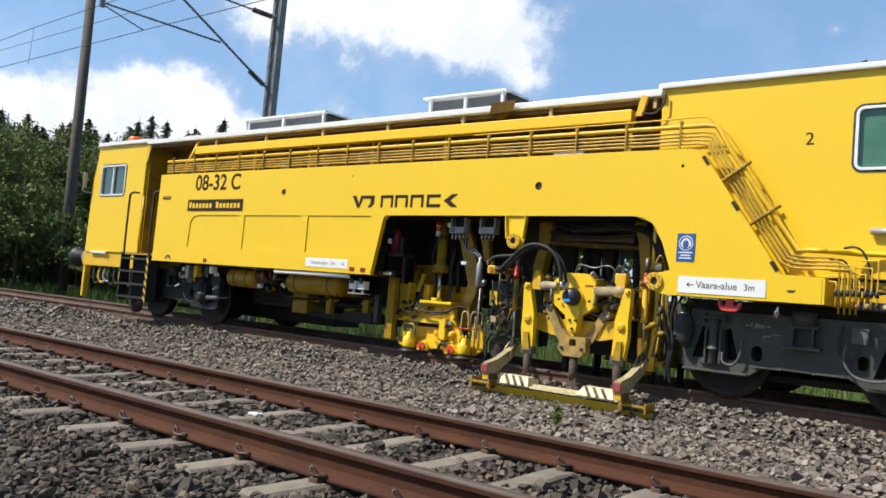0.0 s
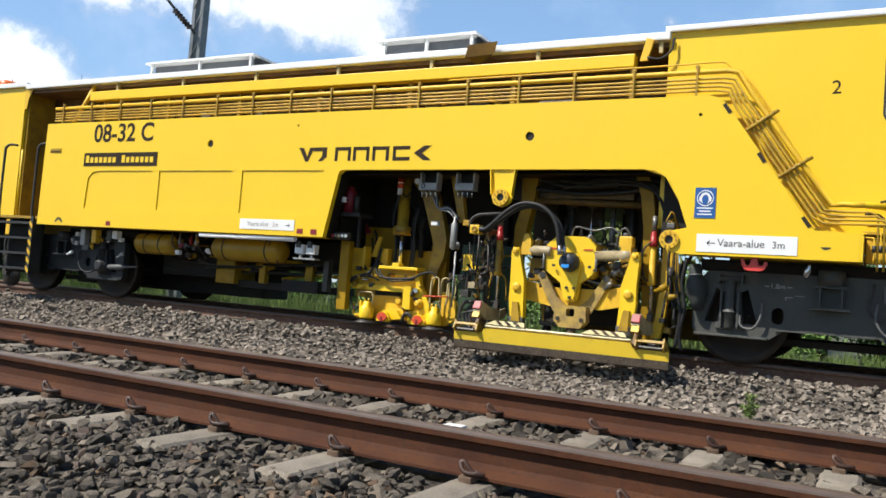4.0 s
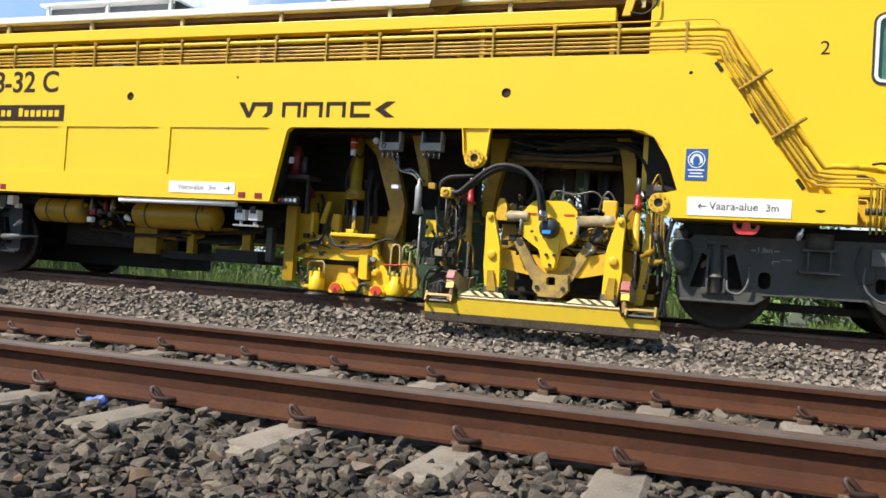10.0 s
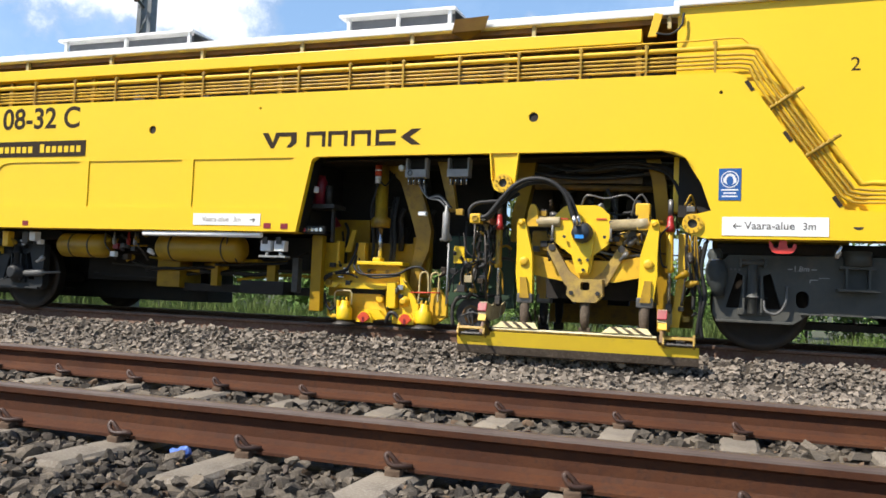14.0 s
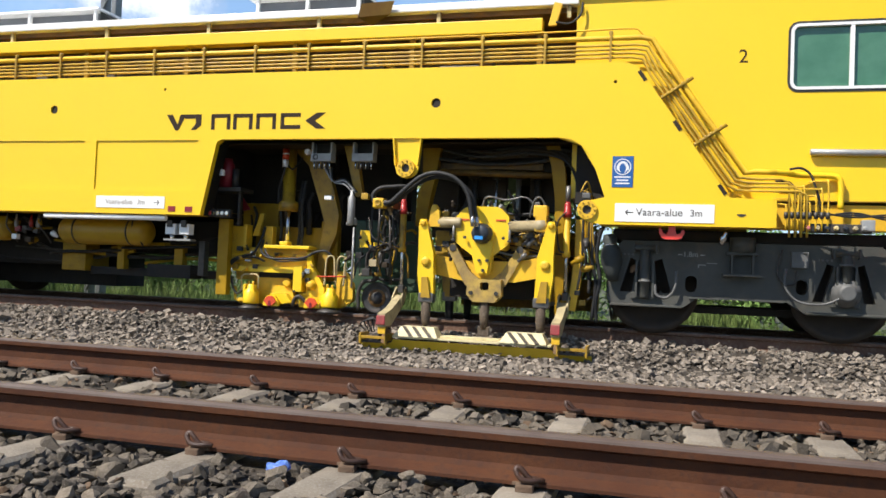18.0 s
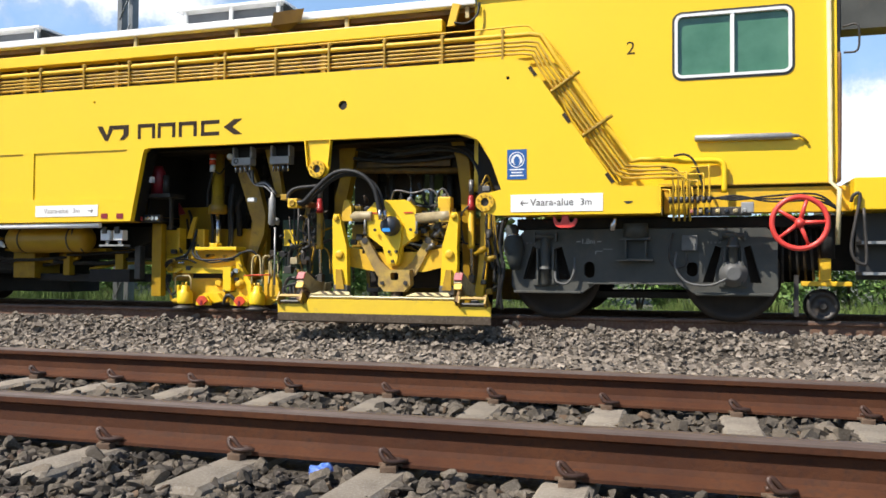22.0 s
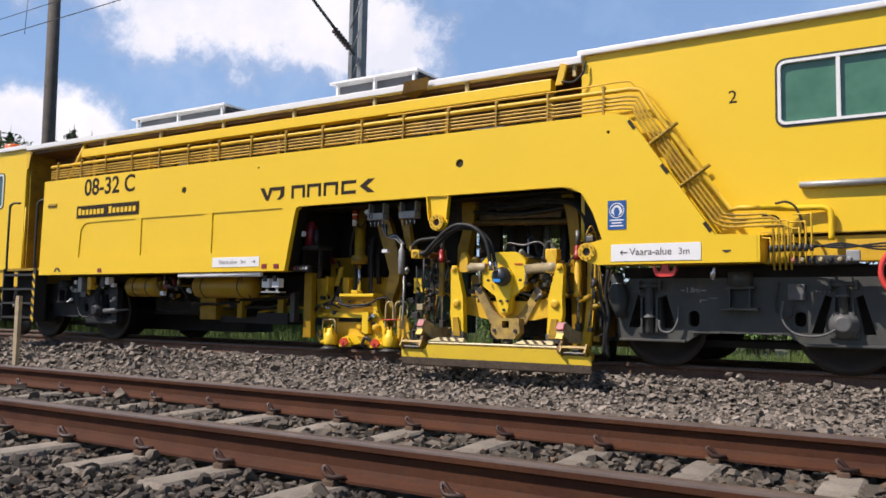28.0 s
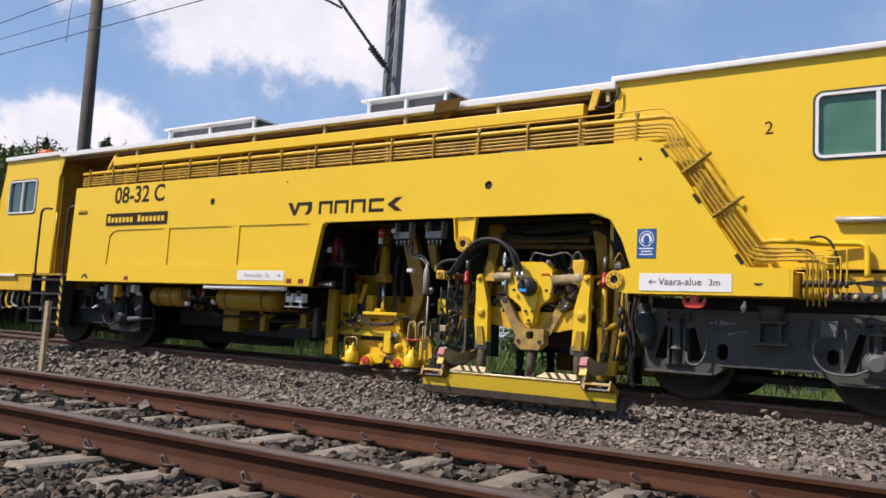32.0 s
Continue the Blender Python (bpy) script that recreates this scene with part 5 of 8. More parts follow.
for x in (-4.262, -2.535):
    rod = piece("piston_rod", steel, machine, cyl(B(), (x, 5.40, 0.54), (x, 5.372, 1.20), 0.019, seg=10), "bright piston rod", at=(x, 5.40, 0.54))
    piece("clevis", dark_steel, rod, box(B(), x - 0.028, x + 0.028, 5.37, 5.45, 0.52, 0.60, 0.006))
    LIFT_RODS.append((rod, (x, 5.40, 0.54)))
    r, z0, z1 = 0.034, 0.95, 1.39
    c = piece("lift_cylinder", yellow_worn if x > -3 else yellow_dirty_shade, machine, lathe(B(), (x, 5.37, z0), (0, 0, 1), ((0, r * 0.8), (0.01, r * 1.25), (0.06, r * 1.25), (0.07, r), (z1 - z0, r), (z1 - z0 + 0.02, r * 0.7)), 12), "yellow lift cylinder")
    piece("red_valve", valve_red, c, lathe(B(), (x, 5.36, z1 - 0.04), (0, 0, 1), ((0, 0.02), (0.0, 0.042), (0.06, 0.042), (0.065, 0.034), (0.13, 0.034), (0.16, 0.02)), 10))
    piece("cylinder_head", tine_steel, c, cyl(B(), (x, 5.37, z1 + 0.12), (x, 5.37, z1 + 0.28), 0.026, seg=10))
    piece("hose", rubber, c, tube(B(), bez([(x, 5.33, z1 + 0.02), (x - 0.09, 5.31, z1 - 0.1), (x - 0.07, 5.32, z1 - 0.35), (x - 0.02, 5.33, z0 + 0.05)], 6), 0.010, 6))
piece("head_fitting", tine_steel, machine, box(B(), -2.38, -2.30, 5.22, 5.3, 1.53, 1.59, 0.012))
for k in range(5):
    piece("hose", rubber if k % 2 else yellow_dirty_shade, machine, tube(B(), bez([(-2.40 + 0.015 * k, 5.26, 1.6), (-2.34 + 0.01 * k, 5.28 + 0.03 * k, 1.70 - 0.03 * k), (-2.30, 5.36, 1.5), (-2.34 + 0.02 * k, 5.40, 1.22 - 0.06 * k), (-2.30 + 0.02 * k, 5.42, 0.9)], 6), 0.009, 6))
for k in range(3):
    x, z = rnd.uniform(-2.42, -2.25), rnd.uniform(0.55, 1.25)
    piece("fitting", rnd.choice((dark_steel, yellow_dirty_shade, yellow_grime_shade)), machine, lathe(B(), (x, rnd.uniform(5.3, 5.5), z), (rnd.uniform(-1, 1), -0.3, rnd.uniform(-0.6, 0.6)), ((0, 0.02), (0.01, 0.035), (0.08, 0.035), (0.085, 0.02), (0.14, 0.02)), 8))

# ---- lifting and lining unit over the near rail ----
lining = piece("lining_unit", yellow_worn, machine, plate(B(), [[(-6.48, 0.74), (-6.50, 1.20), (-6.28, 1.20), (-6.28, 0.96), (-5.52, 0.96), (-5.52, 0.74)]], 5.72, 5.77), "bright yellow lifting and lining unit with rail rollers")
piece("back_plate", yellow_grime_shade, lining, box(B(), -6.30, -5.40, 5.95, 6.0, 0.40, 1.22, 0.01))
piece("body", yellow_dirty_shade, lining, box(B(), -6.44, -5.46, 5.775, 6.1, 0.58, 0.94, 0.02))
piece("upright", yellow_worn, lining, box(B(), -6.30, -6.26, 5.66, 5.80, 0.95, 1.22, 0.008))
piece("upright", yellow_worn, lining, box(B(), -6.07, -5.97, 5.74, 5.84, 0.96, 1.21, 0.008))
piece("slant_tab", yellow_worn, lining, plate(B(), [[(-6.26, 1.10), (-6.17, 1.36), (-6.12, 1.36), (-6.16, 1.20), (-6.18, 1.10)]], 5.80, 5.83))
piece("top_shelf", yellow, lining, box(B(), -5.99, -5.43, 5.58, 5.80, 0.95, 0.99, 0.008))
piece("rod_block", yellow, lining, box(B(), -5.81, -5.71, 5.60, 5.72, 0.991, 1.035, 0.01))
piece("stiffener", yellow, lining, box(B(), -6.47, -5.56, 5.695, 5.719, 0.865, 0.885, 0.004))
piece("lower_bar", yellow, lining, plate(B(), [[(-6.44, 0.735), (-5.62, 0.745), (-5.60, 0.70), (-5.68, 0.675), (-6.40, 0.68)]], 5.64, 5.72))
# black slab as the shade of a recess
piece("recess", soot_shade, lining, box(B(), -6.12, -5.70, 5.745, 5.76, 0.60, 0.675))
piece("lower_plate", yellow_worn, lining, plate(B(), [[(-6.14, 0.31), (-6.14, 0.615), (-5.74, 0.62), (-5.63, 0.33)]], 5.73, 5.80))
piece("wedge", yellow, lining, plate(B(), [[(-5.92, 0.44), (-5.72, 0.44), (-5.64, 0.35), (-5.80, 0.32)]], 5.64, 5.725))
piece("vertical_slab", yellow, lining, box(B(), -5.61, -5.50, 5.58, 5.70, 0.47, 0.765, 0.012))
piece("corner_plate", yellow, lining, plate(B(), [[(-5.50, 0.92), (-5.45, 0.92), (-5.41, 0.76), (-5.28, 0.57), (-5.26, 0.30), (-5.56, 0.30), (-5.56, 0.45), (-5.48, 0.46), (-5.48, 0.76)]], 5.66, 5.73))
piece("side_fin", yellow_worn, lining, plate(B(), [[(-5.13, 0.72), (-5.04, 0.72), (-4.93, 0.58), (-4.93, 0.40), (-5.06, 0.31), (-5.13, 0.31)]], 5.70, 5.76))
piece("boss", yellow_worn, lining, lathe(B(), (-5.415, 5.66, 0.553), (0, -1, 0), ((0, 0.06), (0.02, 0.06), (0.03, 0.045), (0.06, 0.042), (0.07, 0.02)), 16))
piece("boss", yellow_worn, lining, lathe(B(), (-5.74, 5.73, 0.565), (0, -1, 0), ((0, 0.05), (0.03, 0.05), (0.04, 0.03)), 16))
for bx, bz in ((-6.20, 0.86), (-5.83, 0.89), (-5.66, 0.88), (-6.38, 0.80), (-5.64, 0.72), (-5.90, 0.72)):
    piece("bolt", yellow_dirty_shade, lining, cyl(B(), (bx, 5.72, bz), (bx, 5.685, bz), 0.022, seg=6))
for rx_ in (-6.125, -5.155):
    rl = piece("rail_roller", yellow, lining, lathe(B(), (rx_, 5.59, 0.315), (0, 0, 1), ((0, 0.088), (0.02, 0.092), (0.13, 0.090), (0.155, 0.066), (0.18, 0.050), (0.21, 0.048), (0.22, 0.03)), 18), "yellow roller block")
    piece("roller_disc", dark_steel, rl, lathe(B(), (rx_, 5.59, 0.245), (0, 0, 1), ((0, 0.10), (0.012, 0.135), (0.03, 0.135), (0.045, 0.09), (0.07, 0.07)), 24), "dark worn roller disc")
    piece("roller_ear", yellow, rl, box(B(), rx_ - 0.075, rx_ - 0.045, 5.53, 5.60, 0.42, 0.535, 0.008))
    piece("roller_ear", yellow, rl, box(B(), rx_ + 0.035, rx_ + 0.065, 5.53, 5.60, 0.42, 0.525, 0.008))
    piece("roller_foot", yellow_worn, rl, box(B(), rx_ - 0.15, rx_ - 0.09, 5.57, 5.64, 0.335, 0.375, 0.008))
    for q in (-0.025, 0.03):
        piece("bolt", yellow_worn, rl, cyl(B(), (rx_ + q, 5.57, 0.52), (rx_ + q, 5.57, 0.57), 0.013, seg=6))
piece("guard_frame", lever_cream, lining, tube(B(), [(-6.23, 5.55, 0.46), (-6.235, 5.55, 0.62), (-6.20, 5.55, 0.645), (-6.05, 5.55, 0.648), (-6.02, 5.55, 0.62), (-6.02, 5.55, 0.49)], 0.009, 6))
for x in (-5.861, -5.358):
    rd = piece("red_marker", yellow, lining, plate(B(), [[(x - 0.095, 0.30), (x + 0.095, 0.30), (x + 0.088, 0.36), (x + 0.055, 0.41), (x, 0.43), (x - 0.055, 0.41), (x - 0.088, 0.36)]], 5.56, 5.60))
    piece("red_cap", red_orange, rd, plate(B(), [[(x - 0.075, 0.355), (x - 0.03, 0.31), (x + 0.03, 0.31), (x + 0.075, 0.355), (x + 0.035, 0.405), (x, 0.415), (x - 0.035, 0.405)]], 5.53, 5.559), "orange-red cap")
    piece("cap_notch", dark_red, rd, plate(B(), [[(x - 0.016, 0.30), (x + 0.016, 0.30), (x + 0.010, 0.36), (x - 0.010, 0.36)]], 5.522, 5.53))
piece("linkage", dark_steel, lining, tube(B(), bez([(-5.62, 5.62, 0.31), (-5.58, 5.60, 0.40), (-5.52, 5.60, 0.42), (-5.46, 5.62, 0.36)], 4), 0.022, 6))
piece("linkage", yellow_worn, lining, tube(B(), [(-6.26, 5.60, 0.33), (-6.34, 5.62, 0.36), (-6.36, 5.64, 0.50)], 0.018, 6))
cy_ = piece("lift_cylinder", yellow_dirty_shade, machine, lathe(B(), (-5.782, 5.73, 1.39), (0, 0, 1), ((0, 0.07), (0.0, 0.112), (0.10, 0.112), (0.12, 0.074), (0.71, 0.072)), 18), "yellow upright lift cylinder")
piece("piston_rod", steel, cy_, cyl(B(), (-5.775, 5.73, 1.03), (-5.78, 5.73, 1.40), 0.028, seg=12))
piece("accumulator", red_orange, cy_, cyl(B(), (-5.79, 5.62, 1.97), (-5.79, 5.62, 2.09), 0.038), "orange and white marker cylinder")
piece("marker_band", white_film, cy_, cyl(B(), (-5.79, 5.62, 2.025), (-5.79, 5.62, 2.04), 0.039))
piece("accumulator_foot", white_paint, cy_, cyl(B(), (-5.79, 5.62, 1.885), (-5.79, 5.62, 1.965), 0.034))
piece("hose", rubber, cy_, tube(B(), bez([(-5.79, 5.62, 1.885), (-5.82, 5.62, 1.76), (-5.86, 5.63, 1.62), (-5.86, 5.64, 1.48)], 6), 0.013, 6))
piece("hose", rubber, cy_, tube(B(), bez([(-5.76, 5.62, 1.90), (-5.70, 5.63, 1.86), (-5.66, 5.66, 1.92), (-5.62, 5.7, 2.0)], 6), 0.010, 6))
for k, (x, y) in enumerate(((-5.90, 5.80), (-5.86, 5.84), (-5.68, 5.82), (-5.63, 5.79))):
    piece("hose", rubber, machine, tube(B(), bez([(x, y, 1.00), (x + 0.01, y, 1.2), (x - 0.01, y, 1.45), (x + 0.02, y + 0.02, 1.75)], 5), 0.020, 6))
# boom stands deep inside: its yellow includes the shade there
piece("boom", yellow_dirty_shade, machine, plate(B(), [[(-5.80, 2.12), (-5.50, 2.12), (-5.38, 1.93), (-5.28, 1.66), (-5.20, 1.36), (-5.22, 1.15), (-5.30, 0.95), (-5.36, 0.62), (-5.46, 0.62), (-5.42, 1.00), (-5.37, 1.27), (-5.47, 1.57), (-5.60, 1.93)]], 5.84, 5.94), "curved grimy yellow boom darkened for shade")
piece("boom_cover", yellow_grime_shade, machine, box(B(), -5.46, -5.24, 5.945, 6.05, 0.60, 1.30, 0.02))
piece("boom", yellow_dirty_shade, machine, plate(B(), [[(-5.03, 2.11), (-4.89, 2.11), (-4.79, 1.56), (-4.87, 1.55)]], 5.50, 5.58), "slanting yellow arm")
piece("rear_panel", yellow_grime_shade, machine, box(B(), -6.52, -6.05, 6.02, 6.06, 1.12, 1.50, 0.01))
piece("warning_patch", dark_red, machine, plate(B(), [[(-6.52, 1.40), (-6.52, 1.56), (-6.42, 1.42)]], 6.0, 6.015))
box_grey = material("pale_grey_box_paint", (0.33, 0.33, 0.32), 0.45, other=(0.25, 0.25, 0.24), scale=8, amount=0.7)
for x in (-5.20, -4.72):
    g = piece("valve_box", box_grey, machine, box(B(), x - 0.12, x + 0.12, 5.27, 5.40, 1.90, 1.985, 0.008), "light grey valve box with a row of plugs")
    piece("box_bracket", box_grey, g, box(B(), x - 0.12, x - 0.10, 5.29, 5.40, 1.99, 2.11))
    piece("box_bracket", box_grey, g, box(B(), x + 0.10, x + 0.12, 5.29, 5.40, 1.99, 2.11))
    piece("box_back", soot_shade, g, box(B(), x - 0.10, x + 0.10, 5.38, 5.42, 1.99, 2.11))
    for k in range(7):
        piece("plug", dark_steel if k % 2 else steel, g, cyl(B(), (x - 0.09 + 0.03 * k, 5.31, 1.82), (x - 0.09 + 0.03 * k, 5.31, 1.90), 0.010, seg=6))
piece("box_knob", black_paint, machine, ring(B(), (-5.26, 5.265, 1.945), (0, 1, 0), 0.025, 0.006, 14, 5))
piece("spot_lamp", white_paint, machine, box(B(), -5.22, -5.13, 5.45, 5.52, 1.50, 1.55, 0.01), "small white work lamp")
piece("spot_lamp", white_paint, machine, lathe(B(), (-5.42, 5.42, 2.02), (0.3, -1, 0), ((0, 0.035), (0.05, 0.035), (0.06, 0.02)), 12), "small white work lamp")
ws = piece("accumulator", grey_light, machine, lathe(B(), (-4.87, 5.40, 1.22), (0, 0, 1), ((0, 0.02), (0.02, 0.04), (0.30, 0.04), (0.33, 0.02), (0.40, 0.015)), 12), "pale grey accumulator bottle")
for k in range(4):
    piece("hose", rubber if k % 2 else grey_light, ws, tube(B(), bez([(-4.87 + 0.02 * k, 5.40, 1.58), (-4.95, 5.38, 1.66 + 0.02 * k), (-5.1, 5.4, 1.70), (-5.22 + 0.03 * k, 5.42, 1.86)], 6), 0.011, 6))
piece("yellow_bracket", yellow, machine, plate(B(), [[(-4.86, 1.0), (-4.58, 1.0), (-4.58, 1.055), (-4.74, 1.055), (-4.74, 1.19), (-4.86, 1.19)]], 5.67, 5.73))
piece("rod", grey_light, machine, cyl(B(), (-4.83, 5.40, 0.55), (-4.83, 5.40, 1.2), 0.012, seg=6))
piece("rod", dark_steel, machine, cyl(B(), (-4.55, 5.42, 1.0), (-4.55, 5.42, 1.42), 0.012, seg=6))
piece("rod", dark_steel, machine, cyl(B(), (-4.40, 5.45, 0.6), (-4.45, 5.45, 1.5), 0.015, seg=6))
for pts, r in (([(-6.42, 5.62, 0.46), (-6.46, 5.60, 0.64), (-6.38, 5.58, 0.80), (-6.22, 5.58, 0.86), (-6.12, 5.60, 0.90), (-6.06, 5.66, 1.08), (-6.05, 5.7, 1.20)], 0.016),
               ([(-6.44, 5.62, 0.50), (-6.43, 5.60, 0.70), (-6.30, 5.58, 0.82), (-6.10, 5.58, 0.84), (-5.98, 5.6, 0.80)], 0.011),
               ([(-6.04, 5.66, 1.05), (-6.02, 5.58, 0.92), (-5.90, 5.56, 0.84), (-5.62, 5.55, 0.84), (-5.46, 5.55, 0.86), (-5.34, 5.55, 0.92), (-5.22, 5.56, 0.94), (-5.14, 5.58, 0.88)], 0.014),
               ([(-6.0, 5.66, 1.02), (-5.96, 5.58, 0.90), (-5.80, 5.56, 0.81), (-5.58, 5.55, 0.82), (-5.44, 5.56, 0.84)], 0.010),
               ([(-6.40, 5.60, 0.62), (-6.36, 5.58, 0.50), (-6.30, 5.58, 0.42), (-6.24, 5.58, 0.46)], 0.013)):
    piece("hose", rubber, lining, tube(B(), bez(pts, 6), r, 7))
for x, y, mat in ((-5.20, 5.55, lever_cream), (-5.09, 5.60, lever_cream), (-4.975, 5.55, lever_cream)):
    piece("loop_handle", mat, lining, tube(B(), bez([(x - 0.01, y, 0.56), (x - 0.005, y, 0.68), (x, y, 0.82), (x + 0.02, y, 0.875), (x + 0.06, y + 0.02, 0.885), (x + 0.085, y + 0.03, 0.84), (x + 0.095, y + 0.03, 0.64)], 6), 0.011, 7))
piece("loop_bar", red_orange, lining, cyl(B(), (-5.30, 5.54, 0.655), (-4.96, 5.54, 0.665), 0.009, seg=6))
piece("shelf", dark_steel, machine, box(B(), -6.62, -6.22, 5.40, 5.7, 1.575, 1.62))
piece("oil_filter", dark_red, machine, lathe(B(), (-6.47, 5.52, 1.62), (0, 0, 1), ((0, 0.083), (0.27, 0.083), (0.30, 0.06), (0.34, 0.05)), 16), "dark red oil filter")
piece("oil_filter", dark_steel, machine, cyl(B(), (-6.345, 5.50, 1.62), (-6.345, 5.50, 1.84), 0.04), "grey oil filter")
piece("work_lamp", white_paint, machine, box(B(), -6.46, -6.40, 5.30, 5.36, 1.74, 1.81, 0.01), "small white work lamp")
pan = piece("socket_panel", dark_steel, machine, box(B(), -6.56, -6.28, 5.30, 5.36, 1.27, 1.36, 0.01), "steel panel with round sockets")
for k in range(5):
    piece("socket", steel if k else red_paint, pan, cyl(B(), (-6.53 + 0.055 * k, 5.30, 1.315), (-6.53 + 0.055 * k, 5.27, 1.315), 0.022, seg=10))
piece("side_post", yellow_grime_shade, machine, box(B(), -6.535, -6.40, 5.5, 5.6, 0.40, 1.27, 0.01))
piece("side_post", dark_steel, machine, box(B(), -6.30, -6.27, 5.5, 5.55, 1.2, 1.6))
gw = piece("guide_wheel", dark_steel, machine, lathe(B(), (-4.637, 5.78, 0.445), (0, -1, 0), ((0, 0.03), (0, 0.165), (0.03, 0.175), (0.10, 0.175), (0.105, 0.155), (0.09, 0.13), (0.09, 0.07), (0.12, 0.06), (0.13, 0.02)), 28), "small dark guide wheel")
piece("wheel_hub", brown_inner, gw, lathe(B(), (-4.637, 5.692, 0.445), (0, -1, 0), ((0, 0.10), (0.004, 0.10), (0.006, 0.0)), 20))
piece("wheel_fork", dark_steel, gw, tube(B(), bez([(-4.83, 5.64, 0.30), (-4.84, 5.64, 0.50), (-4.78, 5.64, 0.62), (-4.64, 5.64, 0.66), (-4.60, 5.64, 0.95)], 5), 0.022, 6))
for k in range(9):
    xa, xb = rnd.uniform(-4.9, -4.3), rnd.uniform(-4.9, -4.3)
    ya = rnd.uniform(5.45, 5.8)
    pts = [(xa, ya, rnd.uniform(1.3, 1.6)), (xa + rnd.uniform(-0.08, 0.08), ya - 0.05, 1.1), (xb, ya, rnd.uniform(0.85, 1.0)), (xb + rnd.uniform(-0.1, 0.1), ya, 0.68)]
    piece("hose", (rubber, dark_steel, yellow_dirty_shade)[k % 3], machine, tube(B(), bez(pts, 5), 0.007 + 0.003 * (k % 2), 6))
# added box in place of the greenery visible through the gap
piece("green_unit", foliage_fill, machine, box(B(), -5.02, -4.22, 5.92, 6.04, 0.52, 1.32, 0.02), "dark green box standing for foliage behind the hoses")


# ---- oily hoses, pipes and fittings that fill the gaps between the units ----
def tangle(count, xs, ys, zs, upright, mats, radius, seed, parent):
    """Bent hoses inside a box, mostly upright or mostly level."""
    rng = random.Random(seed)
    for k in range(count):
        y = rng.uniform(*ys)
        if upright:
            x = rng.uniform(*xs)
            n = 5
            z0, z1 = sorted((rng.uniform(*zs), rng.uniform(*zs)))
            z1 = max(z1, z0 + 0.35 * (zs[1] - zs[0]))
            lean = rng.uniform(-0.12, 0.12)
            pts = [(x + lean * q / 4 + rng.uniform(-0.022, 0.022), y + rng.uniform(-0.03, 0.03), z0 + (z1 - z0) * q / (n - 1)) for q in range(n)]
        else:
            z = rng.uniform(*zs)
            x0, x1 = sorted((rng.uniform(*xs), rng.uniform(*xs)))
            x1 = max(x1, x0 + 0.3 * (xs[1] - xs[0]))
            sag, tilt = rng.uniform(-0.05, 0.10), rng.uniform(-0.10, 0.10)
            pts = [(x0 + (x1 - x0) * q / 4, y + rng.uniform(-0.03, 0.03), z + tilt * (q / 4 - 0.5) - sag * (1 - (q / 2 - 1) ** 2) + rng.uniform(-0.012, 0.012)) for q in range(5)]
        piece("hose", rng.choice(mats), parent, tube(B(), bez(pts, 4), rng.uniform(*radius), 6))


def fittings(count, xs, ys, zs, mats, seed, parent, size=1.0):
    """Small unions, valves and bolt heads."""
    rng = random.Random(seed)
    for k in range(count):
        p = (rng.uniform(*xs), rng.uniform(*ys), rng.uniform(*zs))
        m_ = rng.choice(mats)
        s = size * rng.uniform(0.7, 1.3)
        if k % 3 == 0:
            piece("valve_block", m_, parent, box(B(), p[0] - 0.035 * s, p[0] + 0.035 * s, p[1] - 0.03 * s, p[1] + 0.03 * s, p[2] - 0.03 * s, p[2] + 0.03 * s, 0.006))
        else:
            piece("fitting", m_, parent, lathe(B(), p, (rng.uniform(-1, 1), -0.4, rng.uniform(-1, 1)), ((0, 0.014 * s), (0.01 * s, 0.026 * s), (0.05 * s, 0.026 * s), (0.055 * s, 0.015 * s), (0.10 * s, 0.014 * s)), 8))


OILY = (rubber, rubber, soot_shade, grime_shade, dark_steel, yellow_grime_shade)
tangle(7, (-4.0, -2.4), (5.5, 5.7), (1.90, 2.08), False, OILY, (0.010, 0.024), 61, machine)
tangle(5, (-4.0, -2.5), (5.95, 6.4), (1.0, 2.0), True, OILY, (0.012, 0.03), 62, machine)
tangle(16, (-3.98, -2.68), (5.40, 5.60), (0.42, 1.08), False, OILY, (0.008, 0.018), 63, unit)
tangle(12, (-3.95, -2.70), (5.42, 5.62), (0.45, 1.15), True, OILY, (0.008, 0.02), 64, unit)
fittings(20, (-3.92, -3.62), (5.32, 5.48), (0.60, 1.10), (dark_steel, grime_shade, tine_steel, yellow_dirty_shade, rubber), 65, unit)
fittings(20, (-3.05, -2.68), (5.32, 5.48), (0.60, 1.16), (dark_steel, beige, tine_steel, yellow_dirty_shade, rubber), 66, unit)
tangle(9, (-4.90, -4.22), (5.45, 5.85), (0.68, 1.55), True, OILY + (grey_light,), (0.007, 0.020), 67, machine)
tangle(4, (-4.90, -4.25), (5.45, 5.8), (0.68, 1.2), False, OILY, (0.008, 0.02), 68, machine)
fittings(26, (-4.92, -4.25), (5.40, 5.6), (0.66, 1.55), (dark_steel, yellow_dirty_shade, grey_light, rubber, grime_shade, beige), 69, machine)
tangle(7, (-2.44, -2.20), (5.38, 5.60), (0.55, 1.95), True, OILY, (0.008, 0.02), 70, machine)
fittings(7, (-2.44, -2.24), (5.45, 5.58), (0.50, 1.25), (dark_steel, yellow_dirty_shade, yellow_grime_shade, rubber), 71, machine, 0.8)
fittings(14, (-6.40, -5.55), (5.62, 5.69), (0.72, 0.94), (yellow_dirty_shade, yellow_worn, dark_steel, steel, grime_shade), 72, lining, 0.8)
